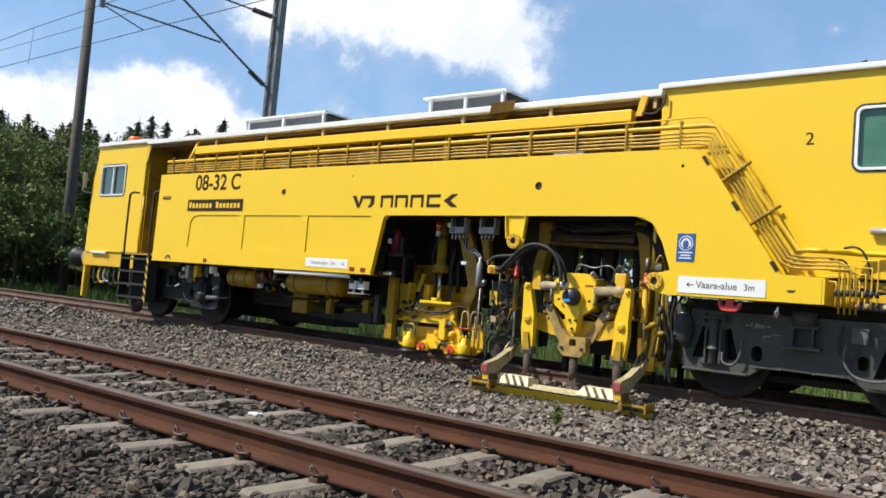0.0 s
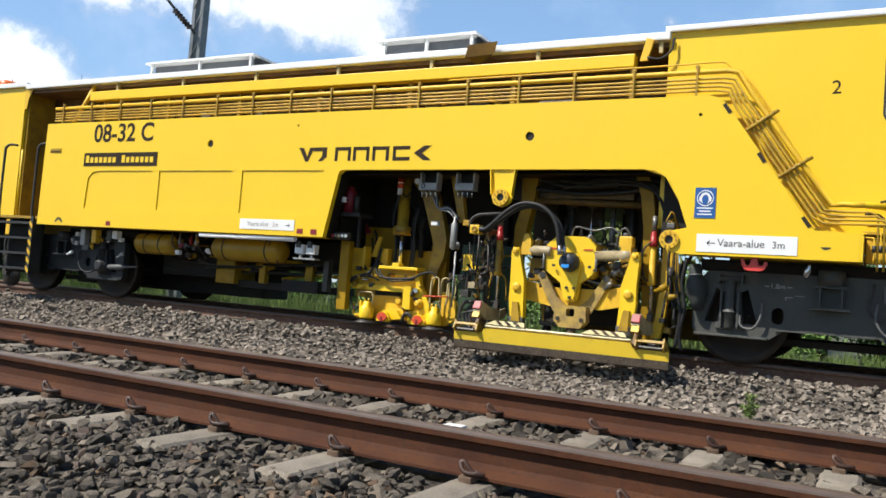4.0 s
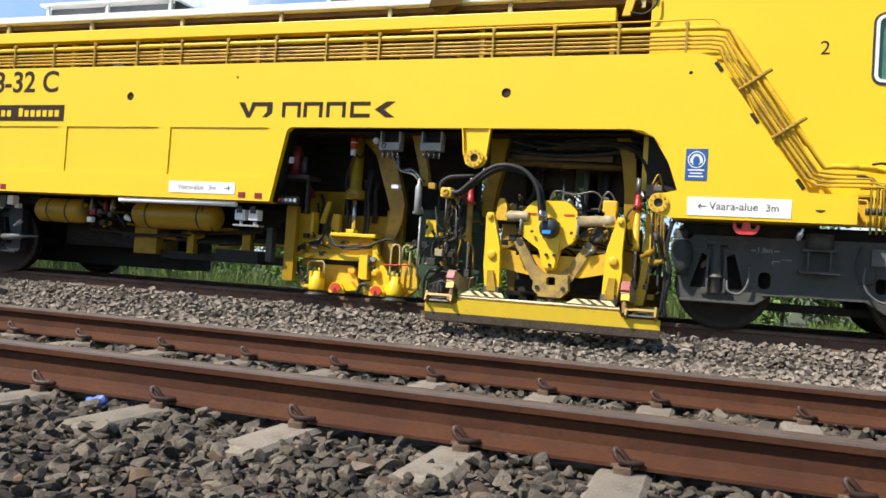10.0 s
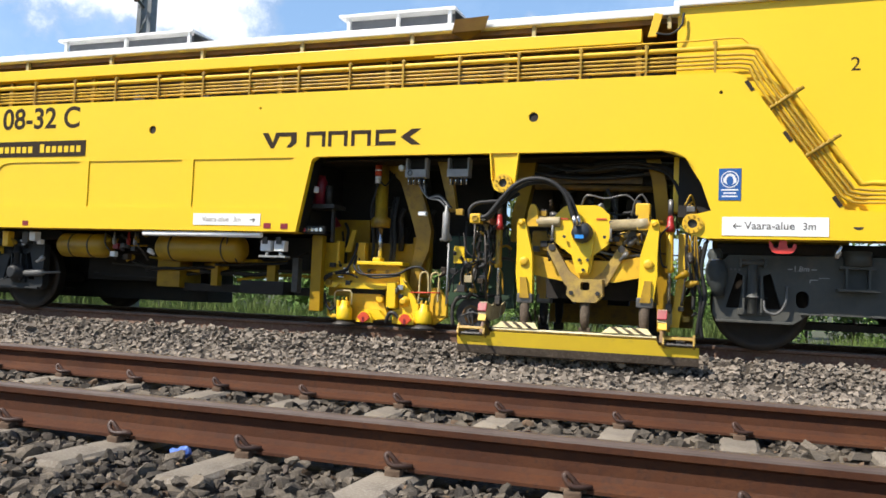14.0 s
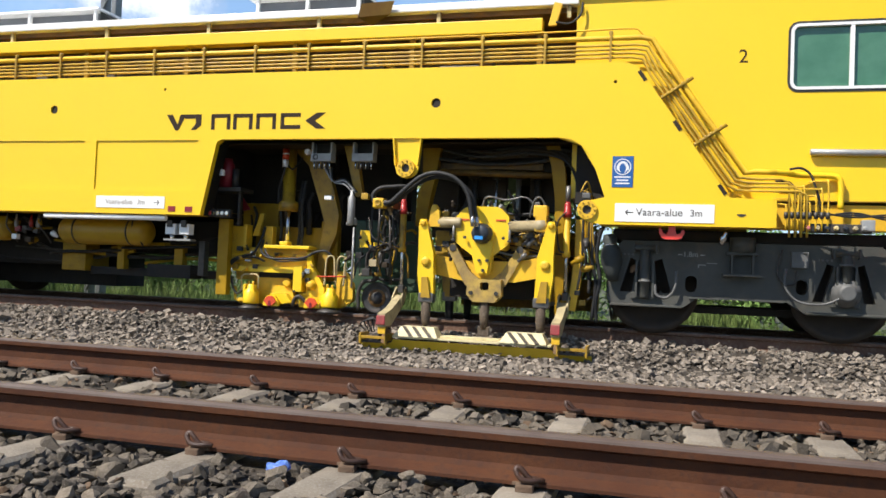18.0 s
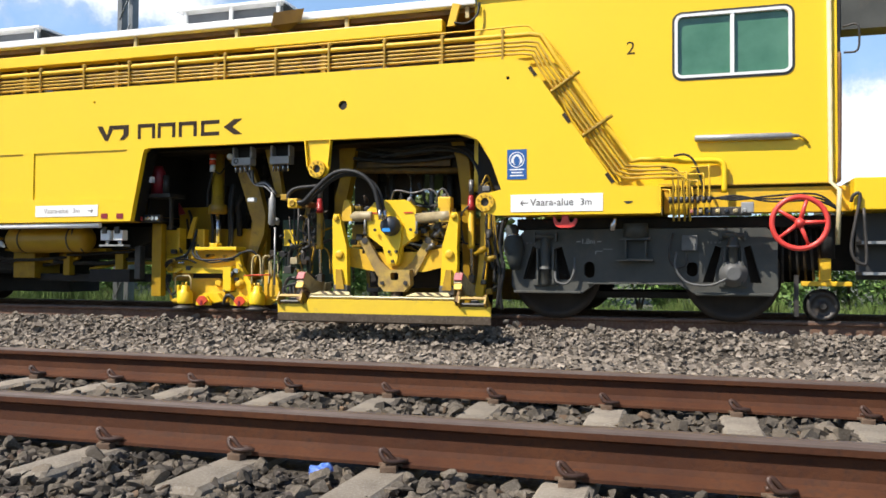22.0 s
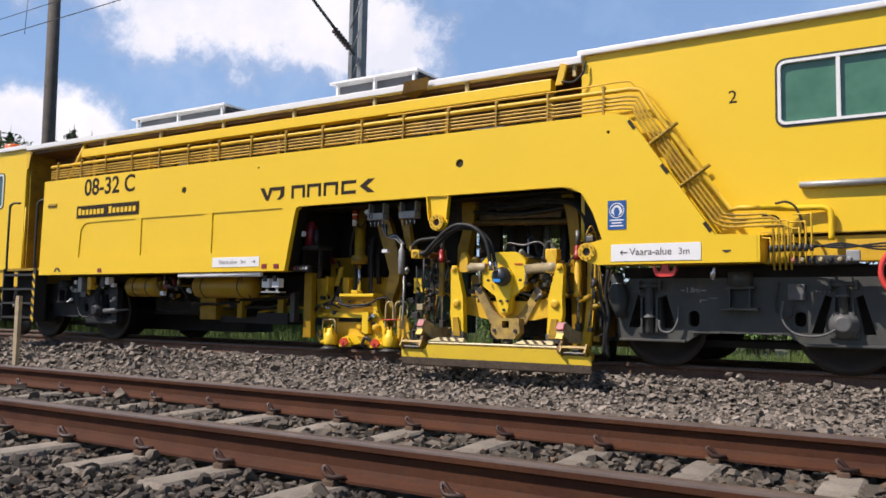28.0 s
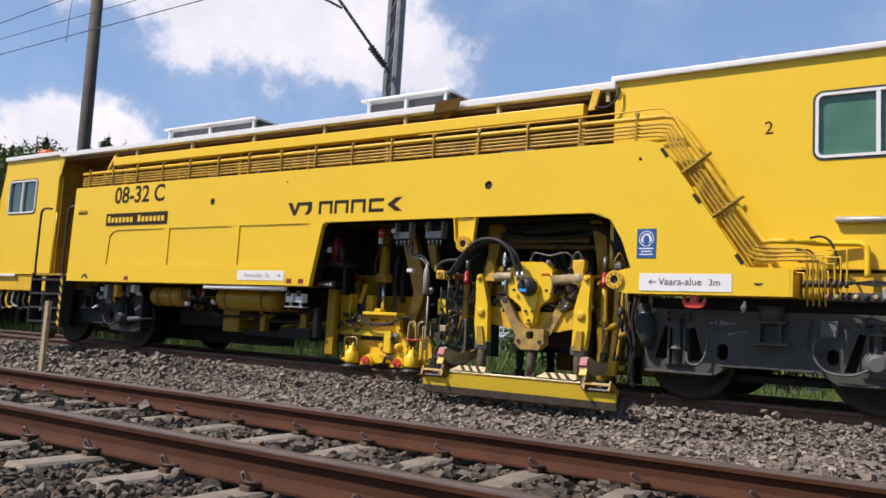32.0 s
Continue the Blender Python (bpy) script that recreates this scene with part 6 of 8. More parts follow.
fittings(8, (-5.55, -5.20), (5.60, 5.66), (0.36, 0.80), (yellow_dirty_shade, dark_steel, steel), 73, lining, 0.8)
tangle(5, (-6.55, -6.28), (5.90, 6.2), (0.55, 1.6), True, OILY, (0.008, 0.018), 75, machine)
tangle(10, (-6.2, -5.2), (5.85, 6.3), (1.05, 2.0), True, (grime_shade, soot_shade, soot_shade, dark_steel), (0.02, 0.05), 76, machine)
# added brown-black blocks that darken the space behind the columns
for x0, x1, z0, z1 in ((-4.15, -3.85, 1.15, 1.90), (-3.05, -2.60, 1.45, 1.90), (-3.75, -3.30, 1.60, 1.90)):
    piece("inner_bracket", grime_shade, machine, box(B(), x0, x1, 6.05, 6.15, z0, z1, 0.02))
piece("cross_pipe", beam_brown, machine, tube(B(), [(-3.95, 5.62, 1.84), (-2.62, 5.62, 1.80)], 0.035, 8))

# ---- signs and lettering ----
def sign(name, x0, x1, z0, z1, y, mat, label):
    return piece(name, mat, machine, box(B(), x0, x1, y - 0.006, y - 0.001, z0, z1), label)


def arrow(parent, x, z, size, way, y):
    bm = B()
    plate(bm, [[(x, z), (x + way * size * 0.45, z + size * 0.45), (x + way * size * 0.45, z + size * 0.28), (x + way * size * 0.22, z + size * 0.06), (x + way * size * 1.2, z + size * 0.06), (x + way * size * 1.2, z - size * 0.06), (x + way * size * 0.22, z - size * 0.06), (x + way * size * 0.45, z - size * 0.28), (x + way * size * 0.45, z - size * 0.45)]], y - 0.002, y - 0.0002)
    return piece("arrow_mark", lettering_dark, parent, bm)


s1 = sign("safety_sign", -2.055, -1.152, 1.305, 1.478, PY, white_film, "white sign reading Vaara-alue 3m with an arrow")
grey_ink = material("dark_grey_ink", (0.09, 0.08, 0.075), 0.6, other=(0.13, 0.12, 0.11), scale=30)
faded_ink = material("faded_grey_ink", (0.30, 0.27, 0.25), 0.6, other=(0.42, 0.38, 0.34), scale=30)
lettering("sign_text", "Vaara-alue", grey_ink, s1, -1.86, -1.435, 1.365, PY - 0.008)
lettering("sign_text", "3m", grey_ink, s1, -1.365, -1.26, 1.365, PY - 0.008)
arrow(s1, -1.96, 1.392, 0.065, 1, PY - 0.0065)
s2 = sign("safety_sign", -7.885, -6.985, 1.338, 1.472, PY, white_film, "white sign reading Vaara-alue 3m with an arrow")
lettering("sign_text", "Vaara-alue", faded_ink, s2, -7.76, -7.40, 1.38, PY - 0.008)
lettering("sign_text", "3m", faded_ink, s2, -7.335, -7.24, 1.38, PY - 0.008)
arrow(s2, -7.05, 1.402, 0.06, -1, PY - 0.0065)
s3 = sign("hearing_sign", -2.092, -1.896, 1.632, 1.928, PY, blue_sign, "blue safety sign with white ear protector symbol")
piece("sign_symbol", white_film, s3, ring(B(), (-1.994, PY - 0.007, 1.825), (0, 1, 0), 0.075, 0.005, 24, 4))
piece("sign_symbol", white_film, s3, plate(B(), [[(-1.994 + 0.050 * math.cos(a), 1.822 + 0.054 * math.sin(a)) for a in [0.3927 * q for q in range(16)]]], PY - 0.008, PY - 0.0065))
piece("sign_symbol", blue_sign, s3, plate(B(), [[(-1.994 + 0.031 * math.cos(a), 1.812 + 0.047 * math.sin(a)) for a in [0.3927 * q for q in range(16)]]], PY - 0.0095, PY - 0.0085))
piece("sign_symbol", white_film, s3, tube(B(), [(-1.994 + 0.047 * math.cos(a), PY - 0.008, 1.830 + 0.047 * math.sin(a)) for a in [0.3142 * q for q in range(11)]], 0.0045, 5))
for q in (-0.047, 0.047):
    piece("sign_symbol", white_film, s3, box(B(), -1.994 + q - 0.010, -1.994 + q + 0.010, PY - 0.009, PY - 0.0065, 1.795, 1.838))
for k, w in enumerate((0.075, 0.055, 0.068)):
    piece("sign_line", white_film, s3, box(B(), -1.994 - w, -1.994 + w, PY - 0.008, PY - 0.0065, 1.722 - 0.03 * k, 1.734 - 0.03 * k))
lettering("type_number", "08-32 C", lettering_dark, side, -10.90, -9.65, 2.54, PY - 0.001, "large dark type number", 0.02, 0.97)
lettering("number_mark", "2", lettering_dark, machine, -0.955, -0.875, 2.885, CY - 0.001)
lettering("height_mark", "1.8m", grey_light, bogie_r, -1.40, -1.275, 1.005, 5.499)
for x0, x1, z0, z1 in ((-1.46, -1.42, 1.02, 1.028), (-1.255, -1.21, 1.02, 1.028), (-1.27, -1.262, 0.90, 0.93), (-1.262, -1.20, 0.925, 0.932), (-1.19, -1.10, 0.945, 0.95)):
    piece("mark_dash", grey_light, bogie_r, box(B(), x0, x1, 5.497, 5.4995, z0, z1))
# maker's plate and operator's mark: plain shapes only
mp = sign("maker_plate", -11.07, -9.53, 2.173, 2.372, PY, lettering_dark, "dark maker's plate with pale bar")
for k in range(15):
    if k != 7:
        piece("plate_bar", yellow, mp, box(B(), -11.02 + 0.0965 * k, -10.955 + 0.0965 * k, PY - 0.009, PY - 0.0065, 2.225, 2.225 + (0.105 if k in (0, 8) else 0.08)))
y0, y1 = PY - 0.003, PY - 0.0005
om = piece("operator_mark", lettering_dark, side, plate(B(), [[(-7.015, 2.392), (-6.94, 2.392), (-6.875, 2.28), (-6.84, 2.392), (-6.77, 2.392), (-6.86, 2.215), (-6.90, 2.215)]], y0, y1), "dark geometric operator mark")
piece("mark_shape", lettering_dark, om, plate(B(), [[(-6.80, 2.392), (-6.575, 2.392), (-6.575, 2.27), (-6.64, 2.22), (-6.70, 2.22), (-6.645, 2.285), (-6.645, 2.345), (-6.78, 2.345)]], y0, y1))
for k, x in enumerate((-6.45, -6.18, -5.90, -5.61, -5.32)):
    w, t = 0.235, 0.042
    shapes = [[(x, 2.392), (x + w, 2.392), (x + w, 2.392 - t), (x, 2.392 - t)]]
    if k == 4:
        shapes = [[(x, 2.306), (x + 0.13, 2.392), (x + w, 2.392), (x + 0.11, 2.306), (x + w, 2.22), (x + 0.13, 2.22)]]
    else:
        shapes += [[(x, 2.36), (x + t, 2.36), (x + t, 2.22), (x, 2.22)]]
        if k == 3:
            shapes += [[(x + t + 0.002, 2.22), (x + w, 2.22), (x + w, 2.22 + t), (x + t + 0.002, 2.22 + t)]]
        else:
            shapes += [[(x + w - t, 2.36), (x + w, 2.36), (x + w, 2.22), (x + w - t, 2.22)]]
    bm = B()
    for sh in shapes:
        plate(bm, [sh], y0, y1)
    piece("mark_shape", lettering_dark, om, bm)
for x, z in ((-6.893, 1.337), (-6.677, 1.335), (-10.413, 1.332)):
    piece("reflector", dark_red, side, box(B(), x - 0.045, x + 0.045, PY - 0.006, PY - 0.001, z - 0.03, z + 0.03), "small rusty red reflector")
piece("lifting_mark", dark_steel, side, plate(B(), [[(-11.62, 1.32), (-11.56, 1.39), (-11.48, 1.39), (-11.42, 1.32), (-11.47, 1.32), (-11.51, 1.36), (-11.53, 1.36), (-11.57, 1.32)]], PY - 0.003, PY - 0.0005))
piece("lifting_mark", dark_steel, side, plate(B(), [[(-0.955, 1.395), (-0.875, 1.395), (-0.875, 1.385), (-0.905, 1.37), (-0.925, 1.37), (-0.955, 1.385)]], PY - 0.003, PY - 0.0005))
piece("arrow_plate", yellow_dirty_shade, side, box(B(), -11.86, -11.62, PY - 0.012, PY - 0.001, 2.39, 2.45))
piece("arrow_mark", lettering_dark, side, box(B(), -11.85, -11.63, PY - 0.016, PY - 0.013, 2.40, 2.415))

# ---- under the frame ----
tank_yellow = material("dull_tank_yellow", (0.390, 0.234, 0.008), 0.45, other=(0.328, 0.191, 0.008), scale=3, amount=0.8, dirt=(0.125, 0.070, 0.008), dirt_at=0.6, dirt_scale=3)
bright_white = material("bright_white_tube", (0.88, 0.88, 0.86), 0.25, other=(0.84, 0.84, 0.82), scale=5)
for x0, x1, r in ((-10.25, -9.45, 0.155), (-8.70, -7.45, 0.165)):
    t_ = piece("air_tank", tank_yellow, machine, lathe(B(), (x0, 5.55, 1.09), (1, 0, 0), ((0, 0.05), (0.03, r * 0.75), (0.08, r), (x1 - x0 - 0.08, r), (x1 - x0 - 0.03, r * 0.75), (x1 - x0, 0.05)), 20), "yellow air tank with black straps")
    for q in (x0 + 0.25, x1 - 0.25):
        piece("strap", dark_steel, t_, lathe(B(), (q, 5.55, 1.09), (1, 0, 0), ((0, r), (0, r + 0.006), (0.02, r + 0.006), (0.02, r)), 20))
piece("strip_lamp", bright_white, machine, cyl(B(), (-8.62, 5.15, 1.235), (-6.99, 5.15, 1.235), 0.031, seg=12), "long white strip lamp under the frame")
for k, x in enumerate((-9.32, -9.10, -9.0)):
    piece("valve", (grey_light, valve_red, grey_light)[k], machine, lathe(B(), (x, 5.46, 1.10), (0, 0, 1), ((0, 0.012), (0.02, 0.024), (0.08, 0.024), (0.09, 0.014), (0.16, 0.012)), 10))
for x in (-6.98, -6.80):
    v_ = piece("valve_box", white_paint, machine, box(B(), x - 0.065, x + 0.065, 5.22, 5.32, 1.06, 1.18, 0.01), "white pneumatic valve")
    piece("valve_tip", dark_steel, v_, box(B(), x - 0.03, x + 0.03, 5.20, 5.22, 1.14, 1.22))
    piece("nozzle", steel, v_, cyl(B(), (x, 5.27, 1.01), (x, 5.27, 1.06), 0.025, seg=8))
piece("valve_rail", grey_light, machine, box(B(), -7.06, -6.72, 5.22, 5.34, 0.99, 1.01))
# black boxes fill the under-frame with painted shade; yellow ones are darkened too
for x0, x1, z0, z1, y0_, y1_, mat in ((-8.95, -8.60, 0.60, 0.98, 5.85, 6.3, yellow_grime_shade), (-8.10, -8.00, 0.64, 0.95, 5.8, 5.9, yellow_grime_shade), (-7.30, -7.18, 0.62, 0.95, 5.8, 5.9, yellow_grime_shade), (-8.6, -6.75, 0.56, 0.66, 5.95, 6.2, soot_shade), (-8.6, -7.4, 0.94, 0.98, 5.75, 6.2, yellow_grime_shade), (-10.3, -8.9, 0.66, 1.26, 6.1, 7.4, soot_shade), (-12.9, -8.7, 0.40, 1.26, 6.6, 7.2, soot_shade), (-2.0, 0.9, 0.62, 1.15, 6.7, 7.3, soot_shade), (-8.9, -6.65, 0.86, 1.27, 6.1, 7.6, soot_shade), (-7.6, -7.0, 0.56, 0.72, 5.7, 6.0, soot_shade), (-11.9, -10.3, 1.16, 1.27, 5.6, 7.6, soot_shade), (-2.1, 1.0, 1.16, 1.27, 5.62, 7.6, soot_shade), (-6.78, -6.70, 0.6, 1.0, 5.5, 5.6, dark_steel)):
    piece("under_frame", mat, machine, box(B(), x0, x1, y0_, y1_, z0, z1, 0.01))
for x in (-9.42, -8.92, -7.62):
    piece("pipe", dark_steel, machine, tube(B(), bez([(x, 5.42, 1.27), (x + 0.01, 5.40, 1.12), (x + 0.08, 5.42, 1.02), (x + 0.1, 5.5, 0.92)], 5), 0.010, 6))
tangle(16, (-10.3, -6.8), (5.75, 6.05), (0.66, 1.2), False, (grime_shade, soot_shade, yellow_grime_shade, dark_steel), (0.012, 0.03), 81, machine)
fittings(14, (-9.4, -8.75), (5.40, 5.6), (0.95, 1.22), (white_paint, dark_red, grime_shade, yellow_grime_shade, grey_light, dark_steel), 82, machine)
fittings(12, (-11.6, -10.3), (5.36, 5.5), (0.85, 1.24), (grey_light, yellow_worn, dark_steel, white_paint, yellow_dirty_shade), 83, machine)
for k, x in enumerate((-11.2, -10.95, -10.62, -10.5)):
    piece("valve", (grey_light, yellow_worn, dark_steel, white_paint)[k], machine, box(B(), x - 0.05, x + 0.05, 5.3, 5.4, 1.0 + 0.04 * k, 1.24, 0.012))
piece("brake_cylinder", cover_grey, machine, lathe(B(), (-10.75, 5.46, 0.70), (1, 0, 0.05), ((0, 0.03), (0.02, 0.045), (0.30, 0.045), (0.32, 0.02), (0.6, 0.012)), 12), "grey brake cylinder")
piece("tow_hook", red_paint, machine, plate(B(), [[(-1.640, 1.275), (-1.640, 1.21), (-1.615, 1.165), (-1.576, 1.15), (-1.474, 1.15), (-1.435, 1.165), (-1.410, 1.21), (-1.410, 1.24), (-1.435, 1.24), (-1.448, 1.205), (-1.480, 1.20), (-1.493, 1.235), (-1.493, 1.272), (-1.557, 1.272), (-1.557, 1.235), (-1.570, 1.20), (-1.602, 1.205), (-1.615, 1.24)]], 5.16, 5.21), "bright red double tow hook")
piece("pipe_valve", steel, machine, lathe(B(), (-1.08, 5.22, 1.12), (0.3, -0.5, 0.9), ((0, 0.02), (0.02, 0.03), (0.08, 0.03), (0.09, 0.015), (0.13, 0.015)), 8))
bellows_grey = material("dusty_bellows_rubber", (0.036, 0.042, 0.038), 0.7, other=(0.023, 0.026, 0.025), scale=6, amount=0.8)
bl = piece("bellows", bellows_grey, machine, lathe(B(), (-2.12, 5.44, 1.20), (0.10, -0.02, -1), ((0, 0.05), (0.05, 0.075), (0.10, 0.062), (0.15, 0.09), (0.22, 0.105), (0.30, 0.10), (0.38, 0.07), (0.46, 0.05)), 16), "dusty grey rubber bellows")
piece("clamp_ring", steel, bl, lathe(B(), (-2.11, 5.44, 1.10), (0.10, -0.02, -1), ((0, 0.060), (0, 0.070), (0.02, 0.070), (0.02, 0.060)), 16))
piece("hose", rubber, machine, tube(B(), bez([(-2.20, 5.42, 1.26), (-2.24, 5.42, 1.0), (-2.20, 5.42, 0.75), (-2.24, 5.44, 0.50), (-2.22, 5.46, 0.32)], 6), 0.022, 7))
piece("hose", rubber, machine, tube(B(), bez([(-2.26, 5.40, 1.20), (-2.28, 5.40, 0.95), (-2.24, 5.42, 0.70), (-2.27, 5.44, 0.34)], 6), 0.018, 7))

# ---- platform side: valve row, elbow pipe, hand wheel, steps ----
piece("sill", yellow_worn, machine, box(B(), -0.6, 1.12, 5.46, 5.60, 1.29, 1.53, 0.01), "yellow sill under the cabin")
for k in range(8):
    x = -0.53 + 0.05 * k
    zt = (1.50, 1.55, 1.60, 1.66, 1.52, 1.58, 1.64, 1.71)[k]
    piece("hydraulic_pipe", yellow_worn, machine, tube(B(), bez([(x - 0.16, PY + 0.08, zt), (x - 0.03, PY + 0.075, zt), (x, PY + 0.06, zt - 0.03), (x, PY + 0.06, 1.26)], 4), 0.008, 6), "yellow painted hydraulic pipe")
    piece("pipe_union", dark_steel, machine, cyl(B(), (x, PY + 0.06, 1.37), (x, PY + 0.06, 1.43), 0.018, seg=6))
piece("elbow_pipe", yellow, machine, tube(B(), bez([(-0.64, 5.15, 1.79), (-0.55, 5.20, 1.79), (-0.40, 5.34, 1.79), (-0.14, 5.375, 1.79), (-0.065, 5.375, 1.77), (-0.04, 5.375, 1.70), (-0.04, 5.375, 1.48)], 6), 0.028, 10), "thick yellow elbow pipe")
for k in range(3):
    piece("hose", rubber, machine, tube(B(), bez([(-0.42 + 0.04 * k, 5.26, 1.46), (-0.25, 5.25, 1.44 - 0.02 * k), (0.05, 5.26, 1.40 + 0.02 * k), (0.35, 5.28, 1.43 - 0.025 * k), (0.75, 5.3, 1.44 - 0.03 * k), (0.95, 5.35, 1.3)], 6), 0.010, 6))
piece("hose", rubber, machine, tube(B(), bez([(-0.50, 5.24, 1.83), (-0.40, 5.24, 1.84), (-0.32, 5.24, 1.78), (-0.26, 5.24, 1.62), (-0.22, 5.24, 1.44)], 6), 0.012, 6))
piece("hose", rubber, machine, tube(B(), bez([(-0.62, 5.24, 1.72), (-0.50, 5.24, 1.71), (-0.44, 5.24, 1.62), (-0.40, 5.24, 1.44)], 6), 0.010, 6))
dull_pink = material("dull_pink_plastic", (0.50, 0.16, 0.14), 0.5, other=(0.42, 0.15, 0.13), scale=20)
vr = piece("valve_bank", dark_steel, machine, box(B(), -0.40, 0.19, 5.18, 5.30, 1.25, 1.33, 0.01), "row of small valves with coloured caps")
for k, m_ in enumerate((dull_pink, beige, cap_blue, lever_cream, cap_blue, beige, grey_light)):
    piece("valve_cap", m_, vr, lathe(B(), (-0.34 + 0.078 * k, 5.18, 1.29), (0, -1, 0), ((0, 0.024), (0.02, 0.024), (0.025, 0.016), (0.05, 0.014)), 10))
piece("junction_box", grey_light, machine, box(B(), 0.10, 0.21, 5.16, 5.24, 1.27, 1.37, 0.01), "small grey junction box")
piece("grab_tube", grey_light, machine, lathe(B(), (-0.31, 5.388, 2.012), (1, 0, -0.012), ((0, 0.02), (0.01, 0.032), (0.86, 0.032), (0.87, 0.02), (0.93, 0.015)), 12), "grey lamp tube on the cabin wall")
for x in (-0.25, 0.5):
    piece("tube_bracket", yellow, machine, box(B(), x - 0.02, x + 0.02, 5.40, 5.43, 1.99, 2.03))
piece("tube_hook", yellow_dirty_shade, machine, tube(B(), [(0.60, 5.40, 2.01), (0.66, 5.40, 1.98), (0.70, 5.41, 1.93)], 0.012, 6))
piece("wall_seam", yellow_dirty_shade, machine, box(B(), -0.6, 0.96, CY - 0.008, CY - 0.001, 1.556, 1.565))
HW = (0.60, 5.20, 1.175)
hand_wheel = piece("hand_wheel", red_paint, machine, ring(B(), HW, (0, 1, 0), 0.235, 0.024, 36, 10), "large bright red hand wheel", at=HW)
for k in range(5):
    a = radians(90 + 72 * k - 16)
    piece("spoke", red_paint, hand_wheel, tube(B(), [(HW[0], 5.21, HW[2]), (HW[0] + 0.23 * math.cos(a), 5.20, HW[2] + 0.23 * math.sin(a))], [0.022, 0.015], 8))
piece("hub", red_paint, hand_wheel, lathe(B(), (HW[0], 5.24, HW[2]), (0, -1, 0), ((0, 0.045), (0.05, 0.045), (0.07, 0.025), (0.08, 0.0)), 12))
piece("wheel_shaft", dark_steel, machine, cyl(B(), (HW[0], 5.25, HW[2]), (HW[0], 5.6, HW[2]), 0.02))
gr = piece("measuring_wheel", dark_steel, machine, lathe(B(), (0.86, 5.84, RAIL_M + 0.145), (0, -1, 0), ((0, 0.14), (0, 0.165), (0.02, 0.165), (0.025, 0.145), (0.10, 0.143), (0.105, 0.11), (0.085, 0.10), (0.085, 0.04), (0.13, 0.03)), 28), "small worn steel measuring wheel")
piece("axle_arm", yellow_worn, gr, box(B(), 0.66, 1.10, 5.62, 5.70, 0.595, 0.64, 0.008))
piece("arm_post", yellow_worn, gr, box(B(), 0.82, 0.92, 5.62, 5.70, 0.641, 0.86, 0.01))
piece("arm_foot", dark_steel, gr, box(B(), 0.60, 0.64, 5.66, 5.72, 0.30, 0.70))
piece("spring_strut", rubber, gr, cyl(B(), (0.90, 5.66, 0.86), (0.90, 5.66, 1.26), 0.06))
for k in range(6):
    piece("rod", (dark_steel, grime_shade)[k % 2], machine, cyl(B(), (0.50 + 0.07 * k, 5.7, 0.62 + 0.03 * (k % 3)), (0.50 + 0.06 * k, 5.75, 1.26), 0.014, seg=6))
piece("under_frame", soot_shade, machine, box(B(), 0.5, 3.6, 6.0, 7.6, 0.75, 1.28))
# corner post and rear overhang
piece("door_gasket", rubber, machine, box(B(), 0.956, 0.985, 5.44, 5.50, 1.58, 3.58))
piece("corner_pipe", cream_paint, machine, tube(B(), [(0.885, CY - 0.02, 3.58), (0.89, CY - 0.02, 1.56), (0.95, 5.32, 1.48), (0.93, 5.32, 0.98)], 0.022, 8), "pale vertical drain pipe")
piece("grab_rail", brown_inner, machine, tube(B(), bez([(0.965, 5.40, 2.72), (0.965, 5.36, 2.70), (0.965, 5.36, 2.2), (0.955, 5.36, 1.62), (0.95, 5.40, 1.58)], 6), 0.016, 8), "brown vertical grab rail")
piece("rear_roof", grey_bogie, machine, box(B(), 0.99, 5.0, 5.45, 5.72, 2.98, 3.66), "dark brown edge beam of the rear roof")
piece("rear_roof_edge", white_paint, machine, box(B(), 1.0, 5.0, 5.38, 5.449, 3.50, 3.665))
piece("rear_deck", yellow, machine, box(B(), 1.06, 6.0, 5.25, 7.9, 1.29, 1.58, 0.01), "yellow rear deck frame")
piece("rear_rail", dark_steel, machine, tube(B(), bez([(1.03, 5.24, 1.36), (1.05, 5.22, 1.42), (1.10, 5.22, 1.40), (1.03, 5.22, 1.0), (1.05, 5.22, 0.85), (1.12, 5.22, 0.80), (1.15, 5.22, 0.86), (1.13, 5.22, 1.30)], 5), 0.016, 6))
rs = piece("rear_step", black_paint, machine, box(B(), 1.13, 2.1, 5.60, 5.64, 0.66, 1.28), "black rear steps with worn edges")
for z in (0.70, 0.98):
    tr = piece("tread", black_paint, rs, box(B(), 1.13, 2.1, 5.34, 5.598, z, z + 0.03))
    piece("tread_edge", grey_light, tr, box(B(), 1.13, 2.1, 5.325, 5.339, z + 0.004, z + 0.03))
piece("rear_mirror", dark_steel, machine, tube(B(), bez([(0.99, 5.35, 2.98), (1.10, 5.3, 2.98), (1.12, 5.3, 2.86), (1.10, 5.3, 2.74), (1.0, 5.35, 2.74)], 5), 0.010, 6))
piece("far_bogie_mass", soot_shade, machine, box(B(), 2.2, 5.6, 5.7, 7.6, 0.5, 1.2))

# ---- left end: steps, rails, buffer ----
piece("recess_wall", brown_inner, machine, box(B(), -13.10, -12.04, 5.95, 6.0, 1.40, 3.54), "brown wall of the entry recess")
piece("recess_side", yellow_dirty_shade, machine, box(B(), -13.118, -13.06, CY + 0.052, 5.94, 1.40, 3.54))
piece("recess_floor", yellow_dirty_shade, machine, box(B(), -13.06, -12.04, 5.14, 5.94, 1.36, 1.40))
